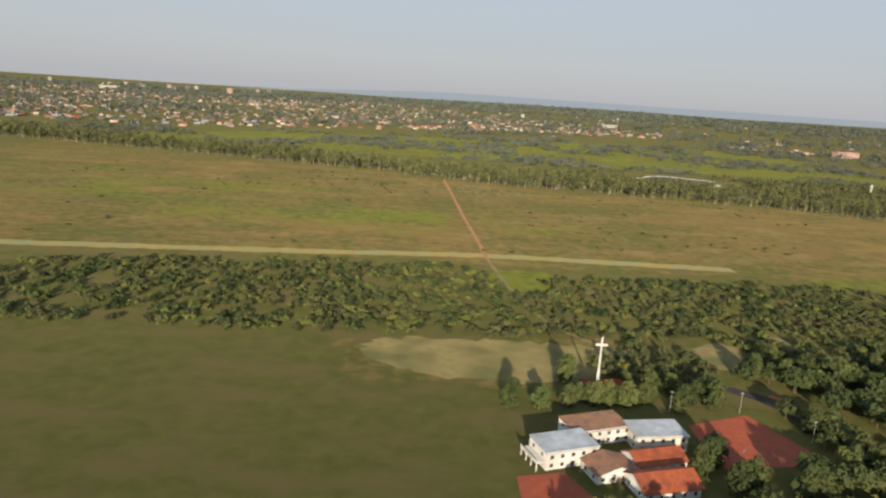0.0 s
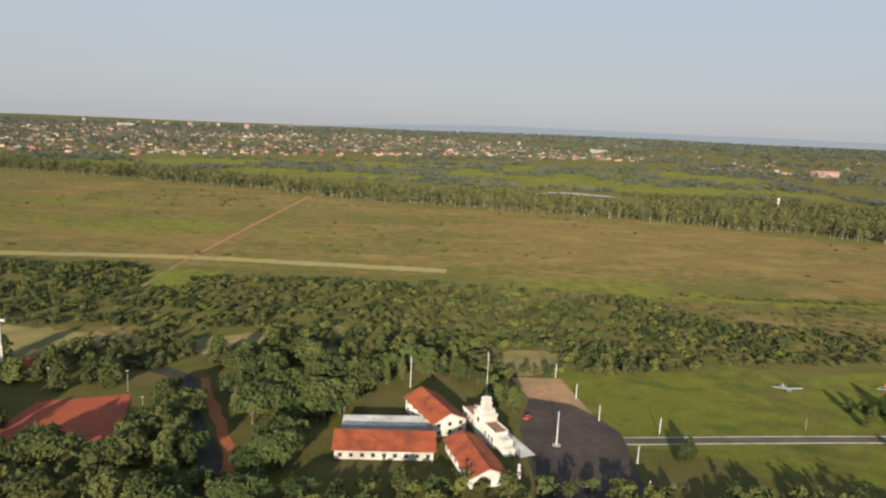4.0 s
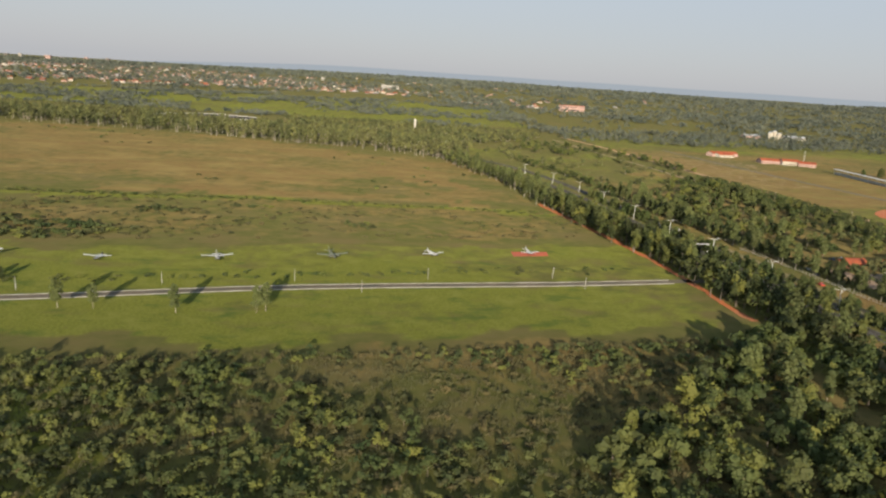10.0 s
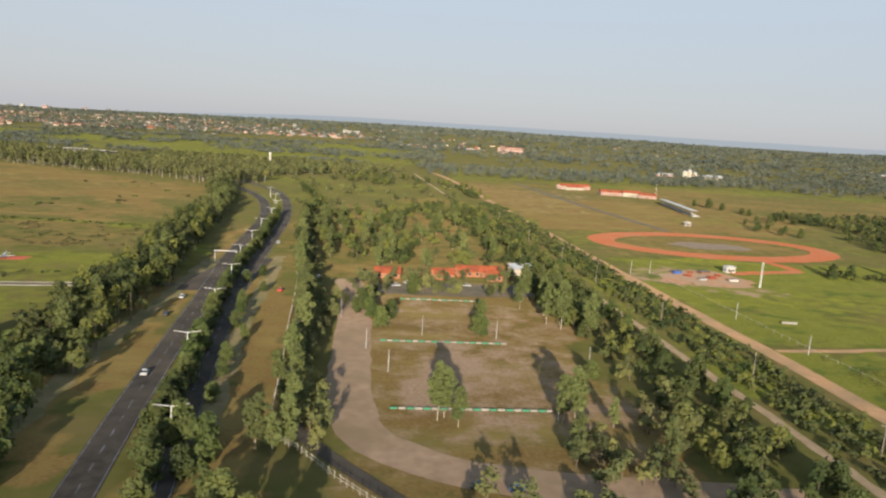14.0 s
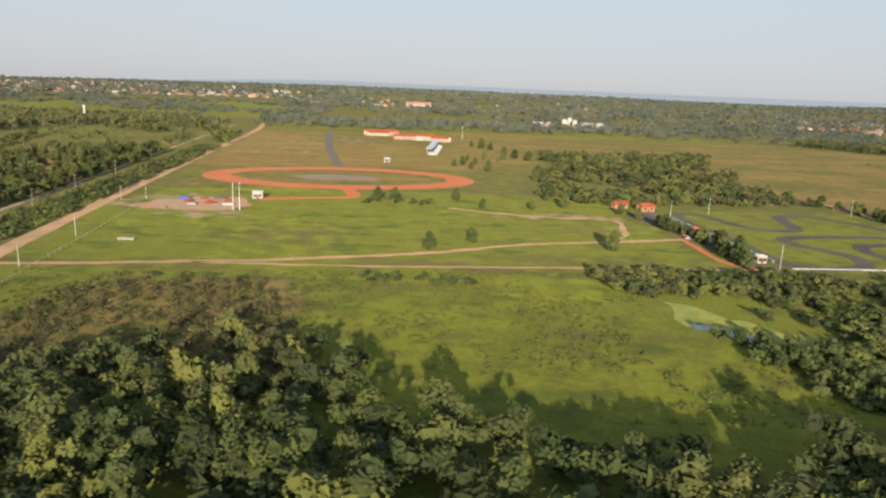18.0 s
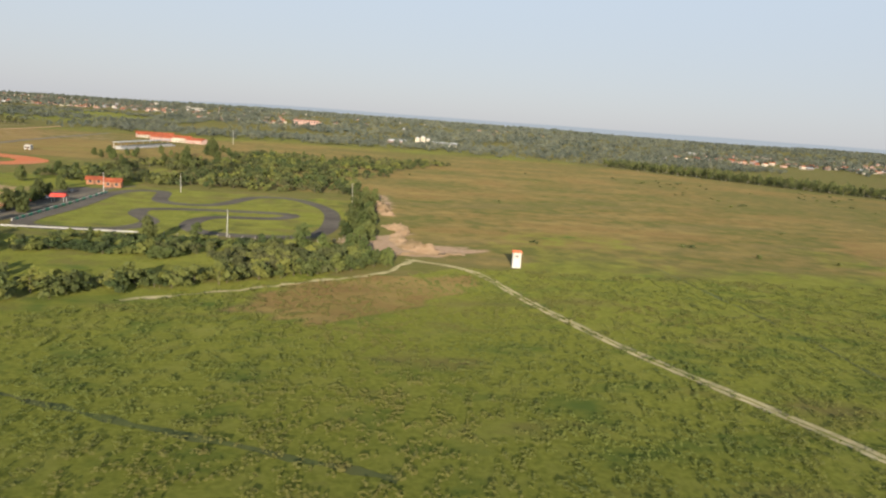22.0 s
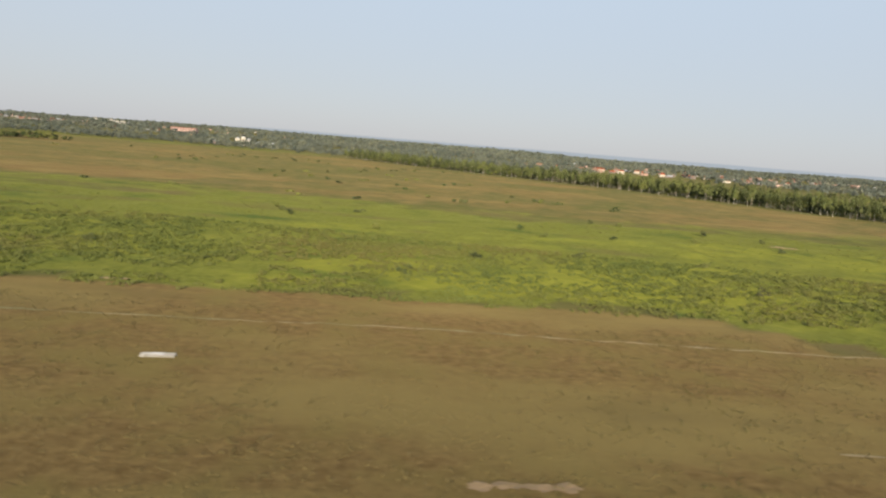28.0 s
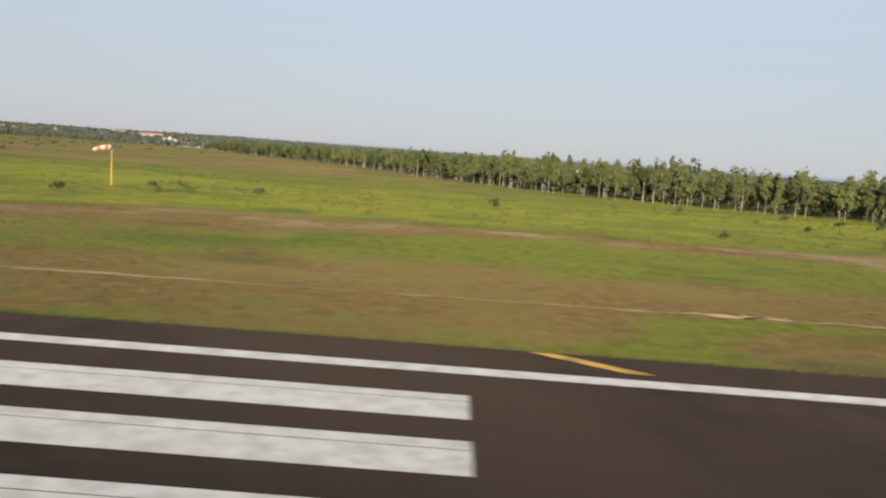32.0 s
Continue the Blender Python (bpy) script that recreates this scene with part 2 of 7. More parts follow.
ORANGE_RED = mat("orange_red_paint", (0.72, 0.15, 0.04), (0.80, 0.20, 0.06), 0.6, 0.6, (0.6, 0.15, 0.06), 0.4, 0.1, 8)
YELLOW_PAINT = mat("yellow_paint", (0.70, 0.45, 0.04), (0.78, 0.52, 0.07), 0.6, 0.6, None, 1, 0.1, 8)
BLUE_PAINT = mat("blue_paint", (0.05, 0.10, 0.28), (0.07, 0.13, 0.34), 0.6, 0.5, None, 1, 0.1, 8)
GREEN_PAINT = mat("green_paint", (0.05, 0.22, 0.12), (0.07, 0.27, 0.15), 0.6, 0.6, None, 1, 0.1, 8)
DARK_PAINT = mat("dark_grey_paint", (0.05, 0.05, 0.055), (0.08, 0.08, 0.085), 0.6, 0.5, None, 1, 0.1, 8)
RUBBER = mat("black_rubber", (0.018, 0.018, 0.018), (0.03, 0.03, 0.03), 2, 0.9, None, 1, 0.2, 9)
ALLOY = mat("white_aircraft_paint", (0.504, 0.497, 0.490), (0.562, 0.554, 0.546), 0.5, 0.4, (0.446, 0.433, 0.406), 0.3, 0.0, 8)
OLIVE_PAINT = mat("olive_aircraft_paint", (0.12, 0.13, 0.08), (0.17, 0.17, 0.11), 0.6, 0.6, None, 1, 0.0, 8)
WATER = mat("still_water", (0.05, 0.06, 0.06), (0.07, 0.08, 0.08), 0.2, 0.06, None, 1, 0.05, 1, spec=0.6)
WEED = mat("duckweed", (0.150, 0.150, 0.026), (0.205, 0.195, 0.038), 0.5, 0.9, (0.12, 0.14, 0.03), 0.15, 0.3, 3)
BARK = mat("brown_bark", (0.13, 0.10, 0.07), (0.20, 0.16, 0.12), 1.2, 0.95, None, 1, 0.6, 5)
PALE_BARK = mat("pale_eucalyptus_bark", (0.350, 0.308, 0.238), (0.448, 0.406, 0.330), 0.7, 0.85, (0.238, 0.189, 0.132), 0.5, 0.3, 5)
LEAF = mat("broadleaf_foliage", (0.040, 0.057, 0.014), (0.070, 0.088, 0.022), 0.12, 0.8, (0.092, 0.099, 0.027), 0.03, 0, island=0.26, objrand=0.30, tint=(0.150, 0.150, 0.030))
LEAF_LIGHT = mat("eucalyptus_foliage", (0.079, 0.094, 0.028), (0.117, 0.127, 0.040), 0.12, 0.8, (0.083, 0.099, 0.028), 0.03, 0, island=0.26, objrand=0.30, tint=(0.132, 0.141, 0.035))
SHRUB = mat("shrub_foliage", (0.040, 0.060, 0.017), (0.073, 0.091, 0.026), 0.05, 0.85, (0.092, 0.091, 0.033), 0.025, 0, island=0.26, tint=(0.150, 0.155, 0.032))
MARSH_LEAF = mat("marsh_plant_foliage", (0.073, 0.089, 0.018), (0.112, 0.126, 0.024), 0.06, 0.85, (0.119, 0.107, 0.027), 0.02, 0, island=0.12)
STRAW = mat("dry_grass_blades", (0.100, 0.075, 0.027), (0.149, 0.109, 0.039), 0.10, 0.9, (0.086, 0.074, 0.022), 0.05, 0, island=0.22)
# lighter and greyer than near foliage: distance haze is put into the leaf colour
HAZED_LEAF = mat("haze_tinted_woodland_foliage", (0.078, 0.094, 0.074), (0.110, 0.124, 0.095), 0.012, 0.9, (0.115, 0.125, 0.092), 0.006, 0, island=0.1, tint=(0.14, 0.14, 0.088))

LIGHT_SHRUB = mat("light_shrub_foliage", (0.059, 0.081, 0.018), (0.099, 0.120, 0.028), 0.05, 0.85, (0.103, 0.104, 0.032), 0.025, 0, island=0.16, tint=(0.17, 0.17, 0.035))
BELT_LEAF = mat("dull_green_belt_foliage", (0.066, 0.080, 0.027), (0.104, 0.112, 0.038), 0.06, 0.85, (0.120, 0.115, 0.042), 0.02, 0, island=0.28, tint=(0.17, 0.165, 0.05))
TOWN_ROOF = mat("faded_red_town_roof", (0.22, 0.085, 0.050), (0.30, 0.125, 0.075), 0.05, 0.9, (0.20, 0.12, 0.085), 0.01, 0)
BRUSH = mat("dull_olive_brush_blades", (0.070, 0.064, 0.030), (0.112, 0.094, 0.042), 0.10, 0.9, (0.075, 0.080, 0.030), 0.04, 0, island=0.25)
PINK_GRAVEL = mat("pinkish_gravel", (0.175, 0.118, 0.078), (0.225, 0.158, 0.106), 0.3, 0.95, (0.15, 0.108, 0.066), 0.06, 0.5, 2)
KART_ASPHALT = mat("pale_worn_asphalt", (0.052, 0.046, 0.038), (0.075, 0.066, 0.054), 0.35, 0.9, (0.042, 0.036, 0.030), 0.06, 0.3, 5, spec=0.1)
DULL_WHITE = mat("sun_bleached_render", (0.236, 0.211, 0.180), (0.322, 0.291, 0.254), 0.02, 0.9, (0.198, 0.155, 0.124), 0.01, 0)
GREY_GRASS = mat("worn_verge_grass", (0.117, 0.094, 0.042), (0.158, 0.121, 0.063), 0.3, 0.95, (0.079, 0.077, 0.027), 0.08, 0.5, 2)

REED = mat("rusty_reed", (0.135, 0.098, 0.036), (0.195, 0.140, 0.052), 0.10, 0.9, (0.112, 0.088, 0.028), 0.05, 0, island=0.22)
PARKING = mat("brown_grey_asphalt", (0.046, 0.033, 0.028), (0.067, 0.048, 0.039), 0.3, 0.9, (0.033, 0.025, 0.022), 0.05, 0.3, 6)
BROWN_SHRUB = mat("brown_shrub_foliage", (0.066, 0.064, 0.025), (0.106, 0.086, 0.035), 0.05, 0.85, (0.075, 0.082, 0.027), 0.03, 0, island=0.12, tint=(0.15, 0.115, 0.045))
RUT = mat("pale_trodden_earth", (0.226, 0.187, 0.100), (0.288, 0.248, 0.140), 0.5, 0.95, (0.125, 0.116, 0.049), 0.2, 0.6, 2)
DITCH = mat("dark_ditch_sedge", (0.037, 0.047, 0.010), (0.058, 0.069, 0.015), 0.4, 0.95, (0.053, 0.055, 0.015), 0.1, 0.6, 2)

# ---------------------------------------------------------------- mesh helpers
rng = np.random.default_rng(7)


def np_mesh(name, verts, quads, materials=(), slots=None, smooth=False):
    """A mesh from an array of corners and an array of three- or four-cornered faces."""
    me = bpy.data.meshes.new(name)
    k = quads.shape[1]
    me.vertices.add(len(verts))
    me.vertices.foreach_set("co", np.ascontiguousarray(verts, dtype=np.float32).ravel())
    me.loops.add(quads.size)
    me.loops.foreach_set("vertex_index", np.ascontiguousarray(quads, dtype=np.int32).ravel())
    me.polygons.add(len(quads))
    me.polygons.foreach_set("loop_start", np.arange(0, quads.size, k, dtype=np.int32))
    if slots is not None:
        me.polygons.foreach_set("material_index", np.ascontiguousarray(slots, dtype=np.int32))
    for m in materials:
        me.materials.append(m)
    me.update(calc_edges=True)
    if smooth:
        me.shade_smooth()
    return me


def part(name, data, material, parent=None, label=""):
    """Links a bmesh or mesh as one object, under a thing or a part."""
    if isinstance(data, bmesh.types.BMesh):
        me = bpy.data.meshes.new(name)
        data.to_mesh(me)
        data.free()
        data = me
    if material and not data.materials:
        data.materials.append(material)
    ob = new(name, data)
    if parent:
        ob.parent = parent
    return tagged(ob, label)


def thing(name, m, label, category, group=""):
    ob = new(name)
    ob.matrix_world = m
    ob.empty_display_size = 0.5
    return tagged(ob, label, category, group)


def box(x0, x1, y0, y1, z0, z1, bevel=0.0, bm=None):
    bm = bm or bmesh.new()
    c = [bm.verts.new(p) for p in ((x0, y0, z0), (x1, y0, z0), (x1, y1, z0), (x0, y1, z0), (x0, y0, z1), (x1, y0, z1), (x1, y1, z1), (x0, y1, z1))]
    made = [bm.faces.new([c[i] for i in f]) for f in ((3, 2, 1, 0), (4, 5, 6, 7), (0, 1, 5, 4), (1, 2, 6, 5), (2, 3, 7, 6), (3, 0, 4, 7))]
    if bevel:
        edges = {e for f in made for e in f.edges}
        bmesh.ops.bevel(bm, geom=list(edges), offset=bevel, segments=2, affect='EDGES')
    return bm


def rod(p, q, r0, r1=None, seg=8, bm=None):
    """A tapered round bar from p to q."""
    bm = bm or bmesh.new()
    r1 = r0 if r1 is None else r1
    p, q = Vector(p), Vector(q)
    turn = (q - p).to_track_quat('Z', 'Y').to_matrix()
    rings = []
    for c, r in ((p, r0), (q, r1)):
        rings.append([bm.verts.new(c + turn @ Vector((r * math.cos(2 * math.pi * i / seg), r * math.sin(2 * math.pi * i / seg), 0))) for i in range(seg)])
    for i in range(seg):
        j = (i + 1) % seg
        bm.faces.new((rings[0][i], rings[0][j], rings[1][j], rings[1][i]))
    bm.faces.new(rings[0][::-1])
    bm.faces.new(rings[1])
    return bm


def loft(rings, bm=None, closed=True):
    """Skins a row of rings of points."""
    bm = bm or bmesh.new()
    vs = [[bm.verts.new(p) for p in ring] for ring in rings]
    n = len(rings[0])
    for a, b in zip(vs, vs[1:]):
        for i in range(n):
            j = (i + 1) % n
            bm.faces.new((a[i], a[j], b[j], b[i]))
    if closed:
        bm.faces.new(vs[0][::-1])
        bm.faces.new(vs[-1])
    for f in bm.faces:
        f.smooth = True
    return bm


def smooth_line(points, step=6.0, closed=False):
    """A smooth line through the given points."""
    p = np.array(points, float)
    n = len(p)
    out = []
    for i in range(n if closed else n - 1):
        a, b, c, d = (p[(i - 1) % n], p[i], p[(i + 1) % n], p[(i + 2) % n]) if closed else (p[max(i - 1, 0)], p[i], p[i + 1], p[min(i + 2, n - 1)])
        for s in np.linspace(0, 1, max(2, int(np.linalg.norm(c - b) / step)), endpoint=False):
            out.append(0.5 * (2 * b + (c - a) * s + (2 * a - 5 * b + 4 * c - d) * s * s + (3 * b - a - 3 * c + d) * s ** 3))
    if not closed:
        out.append(p[-1])
    return np.array(out)


def ribbon(name, points, width, z, material, label, category, ragged=0.0, closed=False, step=6.0, kind="structure", parent=None):
    """A strip of road, track or paint that lies on the land."""
    p = smooth_line(points, step, closed)
    if closed:
        d = np.roll(p, -1, 0) - np.roll(p, 1, 0)
    else:
        d = np.gradient(p, axis=0)
    d /= np.linalg.norm(d, axis=1)[:, None] + 1e-9
    nrm = np.stack([-d[:, 1], d[:, 0]], 1)
    n = len(p)
    wl = width / 2 + ragged * (rng.random(n) - 0.5) * 2
    wr = width / 2 + ragged * (rng.random(n) - 0.5) * 2
    a, b = p + nrm * wl[:, None], p - nrm * wr[:, None]
    v = np.concatenate([np.c_[a, land(a[:, 0], a[:, 1]) + z], np.c_[b, land(b[:, 0], b[:, 1]) + z]])
    i = np.arange(n if closed else n - 1)
    j = (i + 1) % n
    f = np.stack([i + n, j + n, j, i], 1)
    ob = part(name, np_mesh(name, v, f), material, parent)
    return ob if parent else tagged(ob, label, category, kind=kind)


def kerb_wall(name, points, width, height, material, label, category, step=6.0):
    """A low wall with a rectangular section along a line."""
    p = smooth_line(points, step)
    d = np.gradient(p, axis=0)
    d /= np.linalg.norm(d, axis=1)[:, None]
    off = np.stack([-d[:, 1], d[:, 0]], 1) * width / 2
    n = len(p)
    v = np.concatenate([np.c_[p - off, np.full(n, -0.05)], np.c_[p - off, np.full(n, height)], np.c_[p + off, np.full(n, height)], np.c_[p + off, np.full(n, -0.05)]])
    i = np.arange(n - 1)
    f = np.concatenate([np.stack([i + k * n, i + 1 + k * n, i + 1 + (k + 1) * n, i + (k + 1) * n], 1) for k in range(3)])
    return tagged(part(name, np_mesh(name, v, f), material), label, category, kind="structure")


def patch(name, points, z, material, label, category, ragged=0.0, step=5.0):
    """A flat piece of ground with the given outline."""
    p = smooth_line(points, step, True) if ragged else np.array(points, float)
    if ragged:
        p = p + (rng.random(p.shape) - 0.5) * 2 * ragged
    bm = bmesh.new()
    bm.faces.new([bm.verts.new((x, y, z)) for x, y in p])
    bmesh.ops.recalc_face_normals(bm, faces=bm.faces[:])
    if bm.faces[:][0].normal.z < 0:
        bmesh.ops.reverse_faces(bm, faces=bm.faces[:])
    bmesh.ops.triangulate(bm, faces=bm.faces[:])
    return tagged(part(name, bm, material), label, category, kind="structure")


def inside(poly, x, y):
    """Which of the points lie inside the outline."""
    hit = np.zeros(len(x), bool)
    n = len(poly)
    for i in range(n):
        (x0, y0), (x1, y1) = poly[i], poly[(i + 1) % n]
        if y0 != y1:
            hit ^= ((y0 > y) != (y1 > y)) & (x < (x1 - x0) * (y - y0) / (y1 - y0) + x0)
    return hit


def value_noise(x, y, size, seed=0):
    """Smooth noise between 0 and 1 with lumps of that many metres."""
    x, y = x / size, y / size
    xi, yi = np.floor(x).astype(np.int64), np.floor(y).astype(np.int64)
    u, v = x - xi, y - yi
    u, v = u * u * (3 - 2 * u), v * v * (3 - 2 * v)

    def corner(i, j):
        h = np.sin((xi + i) * 127.1 + (yi + j) * 311.7 + seed * 74.7) * 43758.5453
        return h - np.floor(h)
    return (corner(0, 0) * (1 - u) + corner(1, 0) * u) * (1 - v) + (corner(0, 1) * (1 - u) + corner(1, 1) * u) * v


def step_up(v, lo, hi):
    s = np.clip((np.asarray(v, float) - lo) / (hi - lo), 0, 1)
    return s * s * (3 - 2 * s)


def land(x, y):
    """Height of the ground: flat round the airfield, a low ridge far off."""
    x, y = np.asarray(x, float), np.asarray(y, float)
    rise = np.clip((y - 1450) / 3600, 0, 1) ** 0.85
    town_hill = step_up(y, 1700, 3600) * step_up(-x, -900, 600)
    lumps = value_noise(x, y, 900, 3) - 0.5
    return rise * (52 - 46 * step_up(-x, -1400, 3600) + 22 * lumps) + town_hill * 5 + step_up(y, 1450, 1900) * 4 * value_noise(x, y, 400, 5)


def spots(n, poly, gap_size=None, gap=0.0, seed=1):
    """Random points inside an outline, with gaps where a noise is low."""
    r = np.random.default_rng(seed)
    p = np.array(poly, float)
    lo, hi = p.min(0), p.max(0)
    q = lo + (hi - lo) * r.random((n * 6, 2))
    keep = inside(poly, q[:, 0], q[:, 1])
    if gap_size:
        keep &= value_noise(q[:, 0], q[:, 1], gap_size, seed) * 0.75 + r.random(len(q)) * 0.25 > gap
    return q[keep][:n]


def clear_of(q, x, y, rx, ry):
    """The points that lie outside an ellipse."""
    return q[((q[:, 0] - x) / rx) ** 2 + ((q[:, 1] - y) / ry) ** 2 > 1]


def off_lawns(q):
    """The points that leave the small lawns by the forecourt and in the thicket open."""
    for lawn in ((319, 321, 18, 19), (172, 332, 19, 20), (223, 356, 6, 14), (222, 323, 8, 9)):
        q = clear_of(q, *lawn)
    return q


def along(points, spacing, jitter=1.0, seed=1, side=0.0):
    """Points strung along a line."""
    r = np.random.default_rng(seed)
    p = smooth_line(points, 2.0)
    d = np.r_[0, np.cumsum(np.linalg.norm(np.diff(p, axis=0), axis=1))]
    s = np.arange(0, d[-1], spacing) + r.normal(0, spacing * 0.15, len(np.arange(0, d[-1], spacing)))
    q = np.stack([np.interp(s, d, p[:, 0]), np.interp(s, d, p[:, 1])], 1)
    return q + r.normal(0, jitter, q.shape) + (0, side)


def leaf_cards(centres, radii, count, size, seed=1, flat=0.28, shell=0.68):
    """Small bent leaf clumps, spread through ellipsoids about the centres."""
    r = np.random.default_rng(seed)
    m = len(centres)
    d = r.normal(size=(m, count, 3))
    d[..., 2] = np.abs(d[..., 2]) * 1.15 - 0.35
    d /= np.linalg.norm(d, axis=2)[..., None]
    depth = shell + (1 - shell) * r.random((m, count, 1)) ** 0.6
    pos = centres[:, None] + d * depth * radii[:, None]
    nrm = d + r.normal(0, flat, d.shape)
    nrm /= np.linalg.norm(nrm, axis=2)[..., None]
    pos, nrm = pos.reshape(-1, 3), nrm.reshape(-1, 3)
    ref = r.normal(size=nrm.shape)
    u = np.cross(nrm, ref)
    u /= np.linalg.norm(u, axis=1)[:, None] + 1e-9
    w = np.cross(nrm, u)
    s = np.repeat(np.broadcast_to(size, (m,)), count)[:, None] * (0.6 + 0.8 * r.random((m * count, 1)))
    a = s * (0.8 + 0.4 * r.random((m * count, 1)))
    v = np.stack([pos - u * s * 0.5, pos - w * a * 0.45 - nrm * s * 0.14, pos + u * s * 0.5, pos + w * a * 0.55 - nrm * s * 0.14], 1)
    return v.reshape(-1, 3), np.arange(4 * m * count).reshape(-1, 4)


def trunks(xy, z0, z1, r):
    """Four-sided tapered stems."""
    n = len(xy)
    ang = np.arange(4) * math.pi / 2
    ring = np.stack([np.cos(ang), np.sin(ang)], 1)
    lo = xy[:, None] + ring * np.reshape(r, (-1, 1, 1))
    hi = xy[:, None] + ring * np.reshape(r, (-1, 1, 1)) * 0.5
    v = np.concatenate([np.concatenate([lo, np.broadcast_to(np.reshape(z0, (-1, 1, 1)), (n, 4, 1))], 2),
                        np.concatenate([hi, np.broadcast_to(np.reshape(z1, (-1, 1, 1)), (n, 4, 1))], 2)], 1).reshape(-1, 3)
    base = np.arange(n)[:, None, None] * 8
    f = np.array([[i, (i + 1) % 4, 4 + (i + 1) % 4, 4 + i] for i in range(4)])[None]
    return v, (base + f).reshape(-1, 4)


def woods(name, xy, height, width, count, size, leaf, bark, label, category, seed=1, crown=0.7, lobes=3, spread_out=0.22, stem=0.022, inner=0):
    """Many trees or shrubs grown into one mass, each lobe with an outer layer of leaf clumps and coarser foliage inside."""
    r = np.random.default_rng(seed)
    n = len(xy)
    z = land(xy[:, 0], xy[:, 1])
    h = height * (0.65 + 0.6 * r.random(n))
    w = width * (0.65 + 0.6 * r.random(n))
    cs, rs = [], []
    for k in range(lobes):
        off = r.normal(0, spread_out, (n, 2)) * w[:, None] if lobes > 1 else np.zeros((n, 2))
        at = (k + 0.15 + 0.7 * r.random(n)) / lobes if lobes > 1 else np.full(n, 0.5)
        lift = (1 - crown + crown * (0.12 + 0.76 * at)) * h
        slim = 1.08 - 0.5 * np.abs(at - 0.42) if lobes > 1 else np.ones(n)
        cs.append(np.c_[xy + off, z + lift])
        f = 0.74 if lobes > 1 else 1.0
        tall = h * crown * (0.5 if lobes == 1 else 0.62 if lobes == 2 else 1.35 / lobes + 0.1) * 0.8
        rs.append(np.c_[w * 0.5 * f * slim, w * 0.5 * f * slim, tall])
    cs, rs = np.concatenate(cs), np.concatenate(rs)
    v, q = leaf_cards(cs, rs, max(4, count // lobes), size, seed + 50)
    if inner:
        iv, iq = leaf_cards(cs, rs * 0.72, inner, rs[:, 0] * 0.75, seed + 70, 0.5, 0.55)
        q = np.concatenate([q, iq + len(v)])
        v = np.concatenate([v, iv])
    slots = np.zeros(len(q), np.int32)
    mats = [leaf]
    if bark:
        tv, tq = trunks(xy, z - 0.1, z + h * (1 - crown * 0.4), np.clip(h * stem, 0.06, 0.3))
        q = np.concatenate([q, tq + len(v)])
        v = np.concatenate([v, tv])
        slots = np.concatenate([slots, np.ones(len(tq), np.int32)])
        mats.append(bark)
    me = np_mesh(name, v, q, mats, slots)
    own = np.clip(r.normal(-0.05, 0.5, n), -1, 1)
    per_card = np.repeat(np.tile(own, lobes), max(4, count // lobes) * 4)
    field = np.zeros(len(v), np.float32)
    field[:len(per_card)] = per_card
    if inner:
        deep_own = np.repeat(np.tile(own, lobes), inner * 4)
        field[len(per_card):len(per_card) + len(deep_own)] = deep_own
    me.attributes.new("tint", 'FLOAT', 'POINT').data.foreach_set("value", field)
    return tagged(new(name, me), label, category, kind="stuff")


def tufts(name, xy, height, blades, spread, width, material, label, category, seed=1):
    """Clumps of upright blades."""
    r = np.random.default_rng(seed)
    n = len(xy)
    z = land(xy[:, 0], xy[:, 1])
    b = xy[:, None] + r.normal(0, spread, (n, blades, 2))
    lean = r.normal(0, 0.3, (n, blades, 2))
    h = height * (0.5 + r.random((n, blades, 1)))
    a = r.random((n, blades)) * 2 * math.pi
    side = np.stack([np.cos(a), np.sin(a)], 2) * width
    zz = np.broadcast_to(z[:, None, None], (n, blades, 1))
    v = np.stack([np.concatenate([b - side, zz], 2), np.concatenate([b + side, zz], 2),
                  np.concatenate([b + lean * h + side * 0.5, zz + h], 2), np.concatenate([b + lean * h - side * 0.5, zz + h], 2)], 2).reshape(-1, 3)
    q = np.arange(n * blades * 4).reshape(-1, 4)
    return tagged(new(name, np_mesh(name, v, q, [material])), label, category, kind="stuff")

# ---------------------------------------------------------------- the land
gx = np.concatenate([np.arange(-6000, -400, 80), np.arange(-400, 2500, 6.0), np.arange(2500, 3200, 20), np.arange(3200, 9000, 90)])
gy = np.concatenate([np.arange(-1600, -60, 70), np.arange(-60, 430, 5.0), np.arange(430, 1100, 13.0), np.arange(1100, 2000, 25), np.arange(2000, 4960, 70), np.arange(4960, 8600, 200)])
X, Y = np.meshgrid(gx, gy)
fx, fy = X.ravel(), Y.ravel()
fz = land(fx, fy)
wx = fx + (value_noise(fx, fy, 28, 11) - 0.5) * 26 + (value_noise(fx, fy, 9, 12) - 0.5) * 8
wy = fy + (value_noise(fx, fy, 28, 13) - 0.5) * 20 + (value_noise(fx, fy, 9, 14) - 0.5) * 7
lush, dry, bare, fresh = (np.zeros(len(fx)) for _ in range(4))


def spread(field, value, *outline):
    field[inside(outline, wx, wy)] = value


